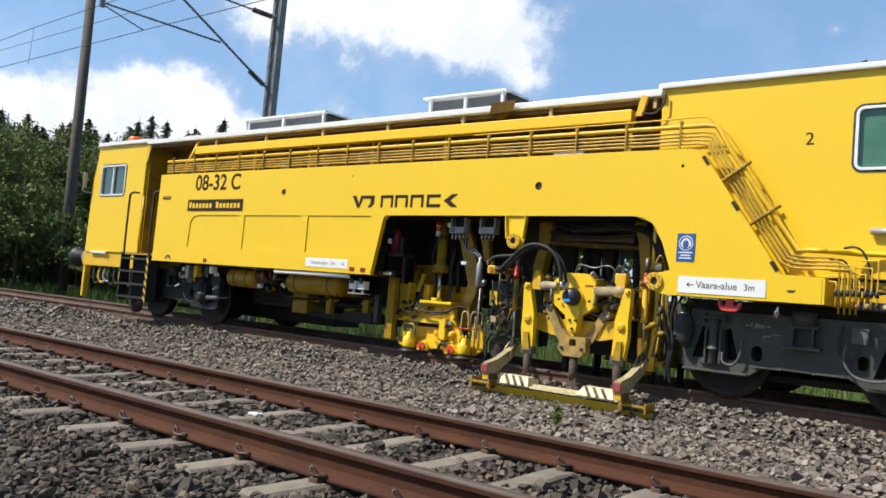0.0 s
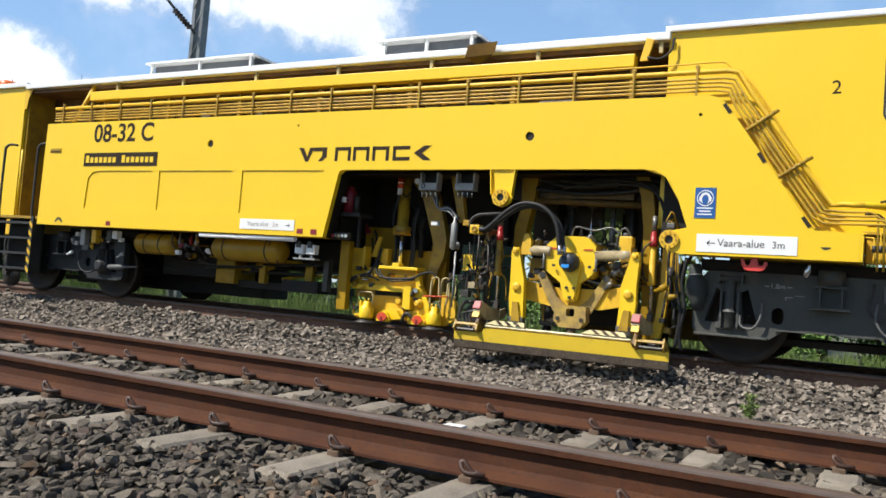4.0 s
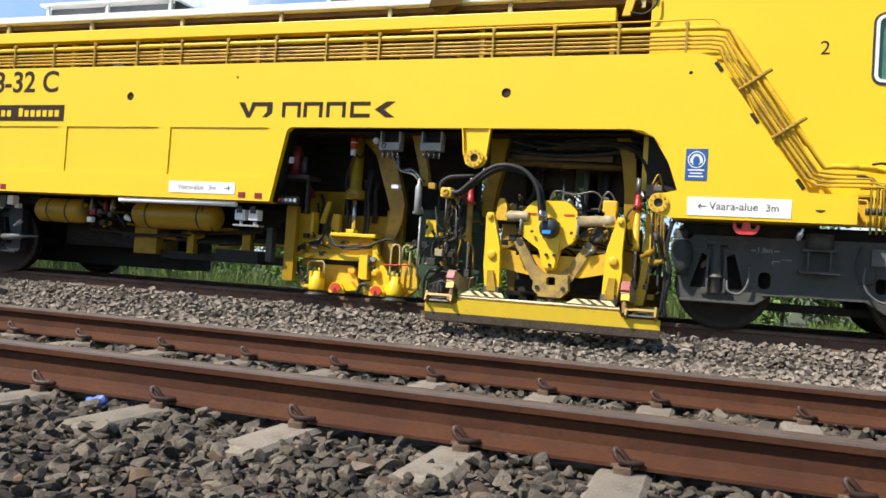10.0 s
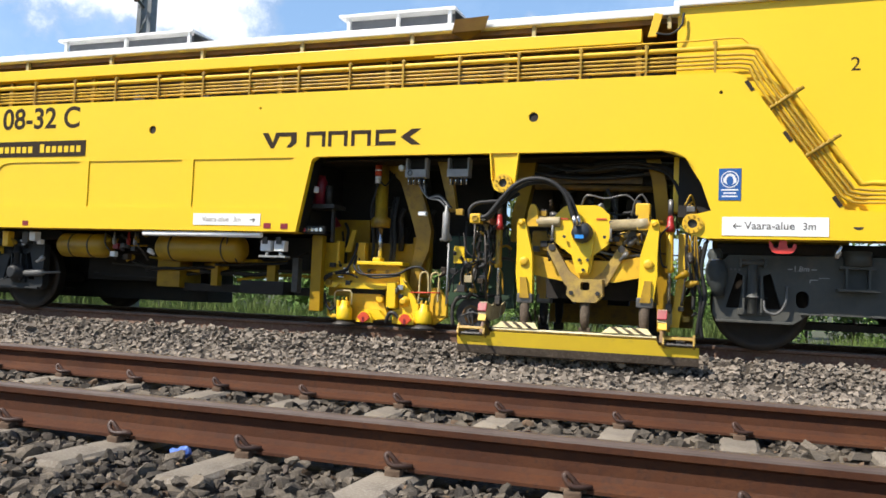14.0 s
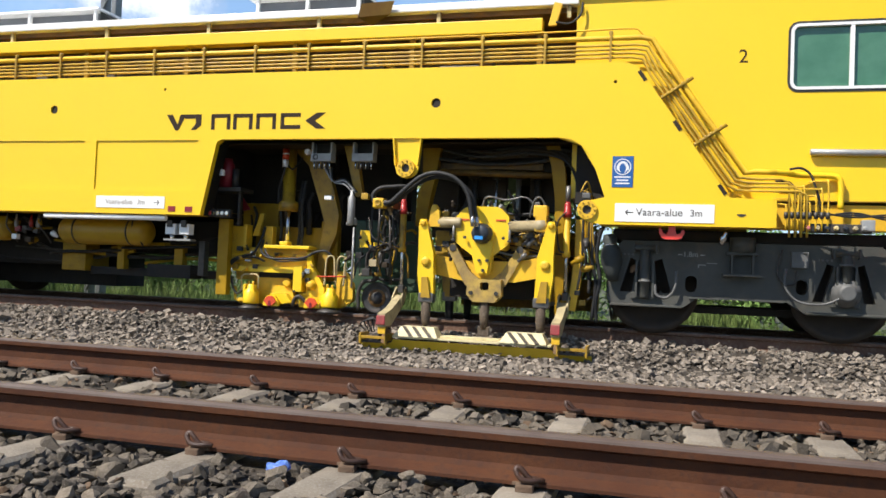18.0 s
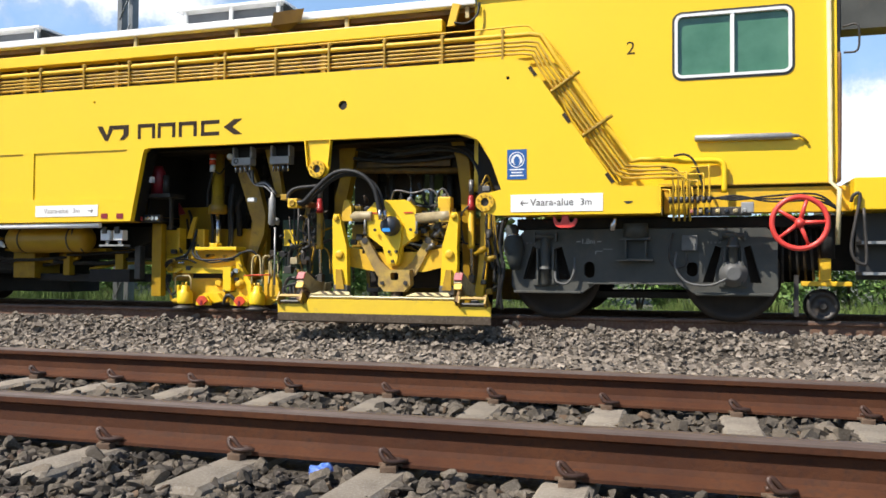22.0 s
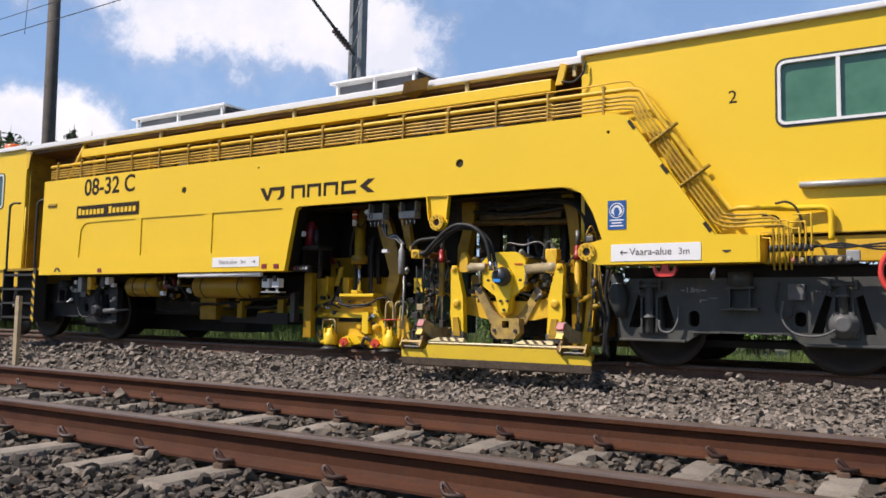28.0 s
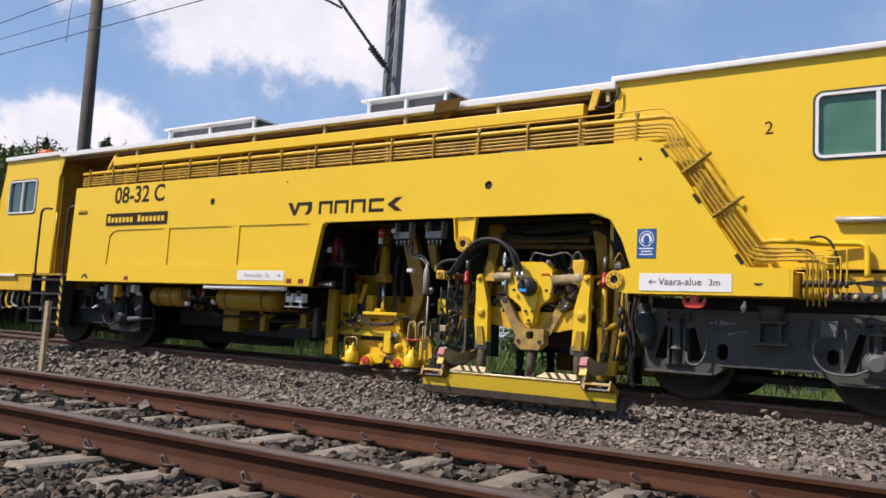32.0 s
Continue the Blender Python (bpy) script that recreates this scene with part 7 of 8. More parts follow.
piece("pillar", yellow_worn, machine, plate(B(), [[(-13.12, 3.56), (-12.9, 3.56), (-13.02, 3.38), (-13.05, 3.2), (-13.12, 3.2)]], CY - 0.01, CY - 0.001))
ladder = piece("step_ladder", black_paint, machine, box(B(), -13.12, -13.09, 5.12, 5.30, 0.50, 1.40), "black entry steps with striped edge")
piece("stringer", black_paint, ladder, box(B(), -12.22, -12.15, 5.12, 5.30, 0.50, 1.40))
piece("back_panel", soot_shade, ladder, box(B(), -13.085, -12.225, 5.36, 5.38, 0.50, 1.36))
for k in range(4):
    piece("tread", black_paint, ladder, box(B(), -13.085, -12.225, 5.12, 5.34, 0.55 + 0.24 * k, 0.585 + 0.24 * k))
for k in range(6):
    bm = B()
    plate(bm, [[(-12.22, 0.56 + 0.14 * k), (-12.15, 0.50 + 0.14 * k), (-12.15, 0.56 + 0.14 * k), (-12.22, 0.62 + 0.14 * k)]], 5.112, 5.119)
    piece("stripe", yellow_worn, ladder, bm)
for x in (-13.05, -12.22):
    piece("hand_rail", black_paint, machine, tube(B(), bez([(x, 5.16, 1.36), (x, 5.13, 1.5), (x, 5.13, 2.4), (x + 0.03, 5.13, 2.50), (x + 0.10, 5.14, 2.54), (x + 0.2, 5.2, 2.54)], 5), 0.02, 8), "black curved entry hand rail")
piece("hand_rail", yellow, machine, tube(B(), [(-12.95, 5.36, 1.45), (-12.95, 5.36, 2.50)], 0.018, 6))
piece("front_sill", white_paint, machine, box(B(), -14.85, -14.2, CY - 0.03, CY - 0.002, 1.36, 1.40))
piece("front_beam", yellow_worn, machine, box(B(), -15.20, -13.2, 5.46, 7.7, 1.10, 1.39, 0.015))
bf = piece("buffer", black_paint, machine, lathe(B(), (-15.20, 5.75, 1.26), (-1, 0, 0), ((0, 0.10), (0.30, 0.10), (0.31, 0.16), (0.66, 0.16), (0.68, 0.20), (0.80, 0.21), (0.84, 0.17)), 20), "black round buffer")
piece("buffer_collar", grey_light, bf, lathe(B(), (-15.30, 5.75, 1.26), (-1, 0, 0), ((0, 0.11), (0.0, 0.165), (0.22, 0.165), (0.23, 0.11)), 18))
piece("rail_guard", yellow_worn, machine, box(B(), -15.42, -15.34, 5.6, 5.72, 0.45, 1.22, 0.01))
sw = piece("measuring_wheel", dark_steel, machine, lathe(B(), (-13.55, 5.84, RAIL_M + 0.16), (0, -1, 0), ((0, 0.15), (0, 0.18), (0.02, 0.18), (0.03, 0.16), (0.10, 0.158), (0.10, 0.04), (0.13, 0.03)), 24), "small dark measuring wheel")
piece("wheel_arm", dark_steel, sw, box(B(), -13.6, -13.5, 5.66, 5.72, 0.42, 1.1))
for k in range(8):
    x = -14.8 + 0.2 * k
    piece("coupling_part", (dark_steel, yellow_worn, grey_light, rubber)[k % 4], machine, tube(B(), bez([(x, 5.55, 1.1), (x + 0.03, 5.5, 0.9), (x + 0.1, 5.52, 0.75 + 0.03 * (k % 3)), (x + 0.2, 5.55, 0.8)], 5), 0.025, 6))
mr = piece("mirror_arm", grey_light, machine, tube(B(), bez([(-15.04, 5.45, 2.6), (-15.17, 5.3, 2.62), (-15.2, 5.28, 2.7)], 5), 0.012, 6))
piece("rear_mirror", grey_light, mr, box(B(), -15.20, -15.17, 5.27, 5.35, 2.70, 3.02, 0.01))
piece("front_window", pane_dark, machine, box(B(), -15.06, -15.055, 5.7, 7.5, 2.3, 3.3))
# clutter on the engine deck behind the pipes
rnd = random.Random(5)
for k in range(34):
    x = rnd.uniform(-11.3, -2.8)
    w, h = rnd.uniform(0.05, 0.25), rnd.uniform(0.05, 0.3)
    m_ = rnd.choice((yellow_dirty_shade, brown_inner, dark_steel, grey_light, yellow_worn, soot_shade))
    if k % 3:
        piece("deck_fitting", m_, machine, box(B(), x, x + w, 5.6, 5.6 + w, 2.82, 2.82 + h, 0.01))
    else:
        piece("deck_pipe", m_, machine, tube(B(), bez([(x, 5.6, 2.85), (x + 0.1, 5.58, 2.95 + h * 0.6), (x + 0.5, 5.62, 2.95 + h * 0.5), (x + 0.9, 5.6, 2.9)], 5), 0.022, 6))
piece("deck_cover", white_paint, machine, box(B(), -4.0, -3.55, 5.55, 5.9, 2.82, 2.98, 0.03), "white plastic cover on the deck")
piece("roof_bracket", yellow_worn, machine, plate(B(), [[(-2.80, 3.30), (-2.72, 3.30), (-2.66, 3.52), (-2.74, 3.54)]], 5.34, 5.38))
piece("cable", rubber, machine, tube(B(), bez([(-2.72, 5.34, 3.33), (-2.58, 5.34, 3.31), (-2.48, 5.36, 3.40), (-2.46, 5.38, 3.53)], 6), 0.012, 6))

# ---- overhead line ----
MX, MY = -15.4, 10.05
mast = thing("catenary_mast", (MX, MY, -0.3), "grey steel lattice catenary mast with cantilever arm", "catenary mast")
for q in (-0.12, 0.12):
    piece("channel", mast_steel, mast, box(B(), MX + q - 0.05, MX + q + 0.05, MY - 0.09, MY + 0.09, -0.3, 9.5, 0.01))
for k in range(16):
    z = 0.2 + 0.58 * k
    piece("lacing", mast_steel, mast, tube(B(), [(MX - 0.12, MY - 0.085, z), (MX + 0.12, MY - 0.085, z + 0.5)], 0.018, 5))
A, J, Tp = (MX, MY - 0.1, 6.0), (MX, 8.37, 6.77), (MX, 6.9, 7.65)


def arm_tube(name, p, q, r, mat=mast_steel):
    return piece(name, mat, mast, tube(B(), [p, q], r, 8))


def insulator(p, q):
    p, q = Vector(p), Vector(q)
    prof = []
    n = (q - p).length
    for k in range(7):
        prof += [(n * (k + 0.1) / 7, 0.035), (n * (k + 0.45) / 7, 0.075), (n * (k + 0.6) / 7, 0.072), (n * (k + 0.9) / 7, 0.035)]
    return piece("insulator", insulator_mat, mast, lathe(B(), p, q - p, prof, 10), "dark brown ribbed insulator")


arm_tube("brace_tube", A, Tp, 0.03)
insulator(Vector(A).lerp(Vector(J), 0.10), Vector(A).lerp(Vector(J), 0.42))
TT = (MX, MY - 0.1, 7.89)
arm_tube("tie_tube", TT, (MX, 6.9, 7.80), 0.024)
insulator(Vector(TT).lerp(Vector((MX, 6.9, 7.80)), 0.04), Vector(TT).lerp(Vector((MX, 6.9, 7.80)), 0.24))
arm_tube("registration_tube", J, (MX, 5.30, 6.72), 0.024)
arm_tube("steady_arm", (MX, 5.36, 6.68), (MX, 6.34, 6.43), 0.016)
piece("clamp", mast_steel, mast, box(B(), MX - 0.04, MX + 0.04, 5.30, 5.40, 6.62, 6.78))


def wire(name, pts, r, label):
    return tagged(piece(name, dark_steel, None, tube(B(), pts, r, 5)), label, "overhead wire")


wire("contact_wire", [(-400, 6.6, 6.40), (-60, 6.55, 6.42), (MX, 6.34, 6.42), (60, 6.7, 6.40), (400, 6.7, 6.40)], 0.009, "thin dark contact wire over the tamped track")
wire("catenary_wire", [(-76, 6.6, 7.75)] + [(-76 + k * 6.06, 6.6, 6.9 + 0.85 * ((k - 5) / 5) ** 2) for k in range(1, 10)] + [(MX, 6.9, 7.75)] + [(MX + k * 6, 6.7, 6.9 + 0.85 * ((k - 5) / 5) ** 2) for k in range(1, 11)], 0.009, "sagging dark catenary wire")
for k in (1, 3, 5, 7, 9):
    x = -76 + k * 6.06
    wire("dropper_wire", [(x, 6.56, 6.42), (x, 6.6, 6.9 + 0.85 * ((k - 5) / 5) ** 2)], 0.006, "thin dropper between contact and catenary wire")
wire("feeder_wire", [(-300, 11, 9.2), (MX, 10.3, 9.4), (120, 10.5, 9.3)], 0.010, "dark feeder wire beside the mast tops")
pole = tagged(piece("line_pole", pole_wood, None, tube(B(), [(-28.5, 11.65, -0.4), (-28.6, 11.65, 4), (-28.8, 11.65, 13.0)], [0.22, 0.20, 0.17], 14)), "tall dark weathered line pole", "pole")
stake = tagged(piece("marker_stake", stake_wood, None, box(B(), -15.42, -15.34, 3.17, 3.22, -0.15, 0.88, 0.004)), "pale wooden marker stake in the ballast", "stake")

# ---- litter and weeds ----
rnd = random.Random(8)
bm = B()
bmesh.ops.create_icosphere(bm, subdivisions=2, radius=0.036)
for v in bm.verts:
    v.co = Vector((v.co.x * 1.2, v.co.y, v.co.z * 0.75)) * (1 + 0.75 * noise.noise(v.co * 55)) + Vector((-6.42, -0.20, 0.01))
tagged(part("crumpled_foil", bm, litter_blue), "crumpled blue and silver foil wrapper on ballast", "litter")
bm = B()
box(bm, -3.74, -3.63, 0.98, 1.05, -0.005, 0.012, 0.004)
tagged(part("paper_scrap", bm, litter_white), "white paper scrap lying between the rails", "litter")


def leaf_cloud(name, mat, centres, radii, count, size, seed, flat=0.4):
    """Many small leaves round the given clump centres, as one mesh."""
    rng = np.random.default_rng(seed)
    which = rng.integers(0, len(centres), count)
    c = np.array(centres)[which]
    r = np.array(radii)[which] if len(radii) == len(centres) else np.array(radii)[rng.integers(0, len(radii), count)]
    d = rng.normal(size=(count, 3))
    d /= np.linalg.norm(d, axis=1, keepdims=True)
    p = c + d * (r * rng.uniform(0.3, 1.0, count) ** 0.6)[:, None] * np.array([1, 1, 0.75])
    u = rng.normal(size=(count, 3))
    u /= np.linalg.norm(u, axis=1, keepdims=True)
    w = np.cross(u, rng.normal(size=(count, 3)))
    w /= np.linalg.norm(w, axis=1, keepdims=True)
    s = (size * rng.uniform(0.6, 1.4, count))[:, None]
    verts = np.stack([p - u * s - w * s * flat, p + w * s * flat * 1.3, p + u * s * 1.2], 1).reshape(-1, 3)
    me = bpy.data.meshes.new(name)
    n = count
    me.vertices.add(3 * n)
    me.vertices.foreach_set("co", verts.reshape(-1).astype(np.float32))
    me.loops.add(3 * n)
    me.loops.foreach_set("vertex_index", np.arange(3 * n, dtype=np.int32))
    me.polygons.add(n)
    me.polygons.foreach_set("loop_start", np.arange(0, 3 * n, 3, dtype=np.int32))
    me.update(calc_edges=True)
    me.materials.append(mat)
    return me


weed = thing("weed", (-2.52, 3.62, -0.05), "small green weed growing in the ballast", "weed")
w_ = new("leaves", leaf_cloud("weed_leaves", grass_mat, [(0, 0, 0.04), (0.02, 0, 0.1), (-0.03, 0.01, 0.07), (0.0, 0, 0.16)], [0.05, 0.04], 220, 0.022, 3, 0.3))
w_.parent = weed
part("stem", tube(B(), [(-2.52, 3.62, -0.06), (-2.515, 3.62, 0.12)], 0.005, 5), leaf_mat, weed)


def blades(name, count, area, height, mat, seed, label):
    """Tall grass as one object of many blades."""
    rng = np.random.default_rng(seed)
    x, y = rng.uniform(area[0], area[1], count), rng.uniform(area[2], area[3], count)
    z = np.array([ground_z(a, b) for a, b in zip(x, y)])
    h = height * rng.uniform(0.4, 1.2, count) * (0.7 + 0.5 * np.sin(x * 1.7) * np.sin(x * 0.53 + 1))
    a = rng.uniform(0, 2 * np.pi, count)
    w = 0.008 + 0.012 * rng.random(count)
    lean = rng.normal(0, 0.25, (count, 2)) * h[:, None]
    p0 = np.stack([x - np.cos(a) * w, y - np.sin(a) * w, z], 1)
    p1 = np.stack([x + np.cos(a) * w, y + np.sin(a) * w, z], 1)
    p2 = np.stack([x + lean[:, 0], y + lean[:, 1], z + h], 1)
    verts = np.stack([p0, p1, p2], 1)
    me = bpy.data.meshes.new(name)
    me.vertices.add(3 * count)
    me.vertices.foreach_set("co", verts.reshape(-1).astype(np.float32))
    me.loops.add(3 * count)
    me.loops.foreach_set("vertex_index", np.arange(3 * count, dtype=np.int32))
    me.polygons.add(count)
    me.polygons.foreach_set("loop_start", np.arange(0, 3 * count, 3, dtype=np.int32))
    me.update(calc_edges=True)
    me.materials.append(mat)
    return tagged(new(name, me), label, "grass", kind="stuff")


blades("tall_grass", 62000, (-40, 12, 9.0, 16.5), 0.66, grass_mat, 21, "tall green grass and weeds beyond the tracks")
blades("tall_grass", 12000, (-70, -15, 8.6, 16.0), 0.6, grass_mat, 22, "tall green grass beside the far track bed")

rnd = random.Random(17)
SHRUBS = [leaf_cloud("shrub_leaves", leaf_mat, [(rnd.uniform(-0.6, 0.6), rnd.uniform(-0.5, 0.5), rnd.uniform(0.3, 1.5)) for _ in range(14)], [0.45, 0.35, 0.3], 2400, 0.05, 30 + k, 0.45) for k in range(3)]


def shrub(x, y, s):
    ob = thing("shrub", (x, y, ground_z(x, y) - 0.05), "leafy green shrub on the bank beyond the tracks", "shrub", "shrubs along the bank")
    ob.scale = (s, s, s)
    lv = new("leaves", SHRUBS[int(abs(x * 7)) % 3])
    lv.parent = ob
    for k in range(3):
        b = B()
        tube(b, [(0, 0, 0), (0.15 * (k - 1), 0.1 * k - 0.1, 0.6), (0.4 * (k - 1), 0.25 * k - 0.2, 1.2)], [0.03, 0.02, 0.008], 5)
        me = bpy.data.meshes.new("stem")
        b.to_mesh(me)
        b.free()
        me.materials.append(bark)
        st = new("stem", me)
        st.parent = ob
    ob.rotation_euler = (0, 0, x * 3.1)


x = -38.0
while x < 12:
    shrub(x + rnd.uniform(-0.4, 0.4), rnd.uniform(16.8, 19.0), rnd.uniform(1.1, 1.7))
    x += rnd.uniform(0.7, 1.1)


# ---- trees ----
def conifer_mesh(seed, h):
    """Spruce crown: whorls of drooping boughs, each a row of small sprays, narrowing to a pointed top."""
    rng = np.random.default_rng(seed)
    tris = []
    z = h * 0.06
    while z < h * 0.985:
        f = 1 - z / h
        reach = h * 0.20 * (1 - math.exp(-3.4 * f)) * rng.uniform(0.7, 1.2) + 0.06
        for a in rng.uniform(0, 2 * np.pi, 6 + int(4 * f)):
            r = reach * rng.uniform(0.6, 1.1)
            way = np.array([np.cos(a), np.sin(a), 0.0])
            side = np.array([-np.sin(a), np.cos(a), 0.0])
            n = 3 + int(r / 0.36)
            for q in np.linspace(0.12, 1.0, n):
                p = way * r * q + np.array([0, 0, z - 0.38 * r * q ** 1.5 + rng.normal(0, 0.05)])
                w = (0.30 * (1.15 - q) + 0.10) * (0.4 + 0.9 * f)
                lean = rng.uniform(-0.5, 0.5)
                tris.append([p - side * w - way * 0.12 + [0, 0, lean * w], p + side * w - way * 0.12 - [0, 0, lean * w], p + way * (0.30 * f + 0.10) - [0, 0, 0.14]])
                tris.append([p - [0, 0, 0.30 * f + 0.06], p + side * w * 0.8 + [0, 0, 0.05], p - side * w * 0.8 + way * 0.1])
        z += h * 0.040 * (0.30 + 0.7 * f)
    tris.append([(-0.06, 0, h * 0.95), (0.06, 0, h * 0.95), (0, 0, h * 1.02)])
    v = np.array(tris, dtype=np.float32).reshape(-1, 3)
    me = bpy.data.meshes.new("needles")
    me.from_pydata([tuple(map(float, p)) for p in v], [], [(k, k + 1, k + 2) for k in range(0, len(v), 3)])
    me.materials.append(needle_mat)
    return me


def leafy_mesh(seed, h, count=7500, size=0.11):
    rng = random.Random(seed)
    centres = []
    for _ in range(44):
        a, e = rng.uniform(0, 6.283), rng.uniform(-0.6, 1.3)
        q = h * 0.30 * rng.uniform(0.3, 1.0)
        centres.append((q * math.cos(a) * math.cos(e), q * math.sin(a) * math.cos(e), h * 0.58 + q * 1.15 * math.sin(e)))
    return leaf_cloud("foliage", wood_leaf, centres, [h * 0.10, h * 0.08, h * 0.06], count, size, seed, 0.5)


def trunk_mesh(h, r):
    b = B()
    tube(b, [(0, 0, -0.5), (0.05, 0, h * 0.5), (0, 0.05, h * 0.97)], [r, r * 0.6, 0.03], 8)
    for k in range(9):
        a, z = k * 2.4, h * (0.3 + 0.06 * k)
        tube(b, [(0, 0, z), (math.cos(a) * h * 0.1, math.sin(a) * h * 0.1, z + h * 0.05), (math.cos(a) * h * 0.17, math.sin(a) * h * 0.17, z + h * 0.06)], [r * 0.3, r * 0.18, 0.02], 5)
    me = bpy.data.meshes.new("trunk")
    b.to_mesh(me)
    b.free()
    me.materials.append(bark)
    return me


KINDS = [("conifer", conifer_mesh(100 + k, 14.0), trunk_mesh(14.0, 0.2), "dark green spruce in the wood beyond the line") for k in range(3)] + [("birch_tree", leafy_mesh(200 + k, 11.0), trunk_mesh(11.0, 0.16), "green leafy tree at the edge of the wood") for k in range(3)] + [("bush", leafy_mesh(300 + k, 11.0, 1500, 0.26), trunk_mesh(11.0, 0.16), "low green bush at the foot of the wood") for k in range(2)]


def tree(kind, x, y, s, turn):
    name, crown, trunk, label = KINDS[kind]
    ob = thing(name, (x, y, ground_z(x, y) - 0.1), label, "tree", "trees of the wood")
    for nm, me in (("crown", crown), ("trunk", trunk)):
        c = new(nm, me)
        c.parent = ob
    ob.scale = (s, s, s)
    ob.rotation_euler = (0, 0, turn)


rnd = random.Random(41)


def skyline(az):
    """Elevation of the wood's edge against the sky, in degrees, by azimuth left of the track's normal."""
    return 9.5 + 0.9 * min(1.0, max(0.0, (61 - az) / 6)) + 0.25 * math.sin(az * 1.3)


def stand(az, dist):
    return 1.4 - dist * math.sin(radians(az)), -3 + dist * math.cos(radians(az))


for k in range(104):
    # spruces behind, 62 to 85 m away, seen over the machine's front end
    az = 42 + 0.30 * k + rnd.uniform(-0.5, 0.5) if k < 92 else rnd.uniform(70, 90)
    dist = rnd.uniform(62, 85)
    tall = dist * math.tan(radians(skyline(az) * (rnd.uniform(0.97, 1.07) if k % 3 == 0 else rnd.uniform(0.84, 0.96)))) + 1
    tree(rnd.choice((0, 1, 2)), *stand(az, dist), tall / 14.0, rnd.uniform(0, 6))
for k in range(96):
    # leafy trees in front of them, nearly as high
    az = 46 + 0.34 * k + rnd.uniform(-0.6, 0.6)
    dist = rnd.uniform(38, 58)
    tall = dist * math.tan(radians(skyline(az) * (rnd.uniform(0.78, 0.94) if k % 2 else rnd.uniform(0.5, 0.75)))) + 1
    tree(rnd.choice((3, 4, 5)), *stand(az, dist), tall / 10.0, rnd.uniform(0, 6))
for k in range(56):
    tree(rnd.choice((6, 7)), *stand(rnd.uniform(54, 82), rnd.uniform(29, 40)), rnd.uniform(0.24, 0.42), rnd.uniform(0, 6))
for k in range(50):
    # low wood beyond the bank, hidden by the machine from most places
    x = -62 + 1.8 * k + rnd.uniform(-0.5, 0.5)
    tree(rnd.choice((6, 7)), x, rnd.uniform(20, 25), rnd.uniform(0.44, 0.58) if x < -4.5 else rnd.uniform(0.22, 0.29), rnd.uniform(0, 6))

# ---- clouds: a far backdrop ----
def clouds():
    m = bpy.data.materials.new("cloud")
    m.use_nodes = True
    n, l = m.node_tree.nodes, m.node_tree.links
    n.clear()
    out = n.new("ShaderNodeOutputMaterial")
    mixer, clear, glow = n.new("ShaderNodeMixShader"), n.new("ShaderNodeBsdfTransparent"), n.new("ShaderNodeEmission")
    co = n.new("ShaderNodeTexCoord").outputs["Object"]

    def maths(op, a, b=None, clamp=False):
        q = n.new("ShaderNodeMath")
        q.operation, q.use_clamp = op, clamp
        for k, v in enumerate((a, b)):
            if v is None:
                continue
            if isinstance(v, (int, float)):
                q.inputs[k].default_value = v
            else:
                l.new(v, q.inputs[k])
        return q.outputs[0]

    def noisy(scale, detail, rough):
        q = n.new("ShaderNodeTexNoise")
        q.inputs["Scale"].default_value, q.inputs["Detail"].default_value, q.inputs["Roughness"].default_value = scale, detail, rough
        l.new(co, q.inputs["Vector"])
        return q.outputs["Fac"]

    # cloud masses: azimuth to the left of +y and elevation in degrees, half widths
    masses = [(50, 20.5, 9, 4.2), (42, 20.0, 9, 5.0), (36, 20.0, 5.5, 4.5), (57, 21, 8, 3.0), (58, 10.5, 9, 3.2), (51, 10.0, 9, 3.2), (66, 9.5, 8, 3.0), (-10, 8.5, 9, 5), (-24, 14, 10, 6), (14, 19.0, 3.5, 2.2, 0.2), (75, 20, 10, 5), (5, 7, 12, 2), (28, 8, 8, 2.5)]
    total = None
    for az, el, wa, we, *peak in masses:
        sub = n.new("ShaderNodeVectorMath")
        sub.operation = "SUBTRACT"
        l.new(co, sub.inputs[0])
        a, e = radians(az), radians(el)
        sub.inputs[1].default_value = (-math.sin(a) * math.cos(e), math.cos(a) * math.cos(e), math.sin(e))
        rot = n.new("ShaderNodeVectorRotate")
        rot.rotation_type = "Z_AXIS"
        rot.inputs["Angle"].default_value = -a
        l.new(sub.outputs[0], rot.inputs["Vector"])
        sc = n.new("ShaderNodeVectorMath")
        sc.operation = "MULTIPLY"
        l.new(rot.outputs[0], sc.inputs[0])
        sc.inputs[1].default_value = (1 / radians(wa), 0, 1 / radians(we))
        ln = n.new("ShaderNodeVectorMath")
        ln.operation = "LENGTH"
        l.new(sc.outputs[0], ln.inputs[0])
        d = maths("SUBTRACT", peak[0] if peak else 1.0, ln.outputs["Value"])
        total = d if total is None else maths("MAXIMUM", total, d)
    shape = maths("ADD", total, maths("MULTIPLY", maths("SUBTRACT", noisy(9, 9, 0.62), 0.5), 2.6))
    dens = n.new("ShaderNodeMapRange")
    dens.inputs["From Min"].default_value, dens.inputs["From Max"].default_value = -0.12, 0.55
    dens.interpolation_type = "SMOOTHSTEP"
    l.new(shape, dens.inputs["Value"])
    haze = n.new("ShaderNodeMix")
    haze.data_type = "RGBA"
    haze.inputs["A"].default_value = (0.36, 0.63, 1.0, 1)
    veil = maths("MULTIPLY", maths("SUBTRACT", noisy(5, 6, 0.6), 0.44, True), 0.7, True)
    full = maths("MAXIMUM", maths("MULTIPLY", dens.outputs[0], 0.97), maths("ADD", veil, 0.36, True))
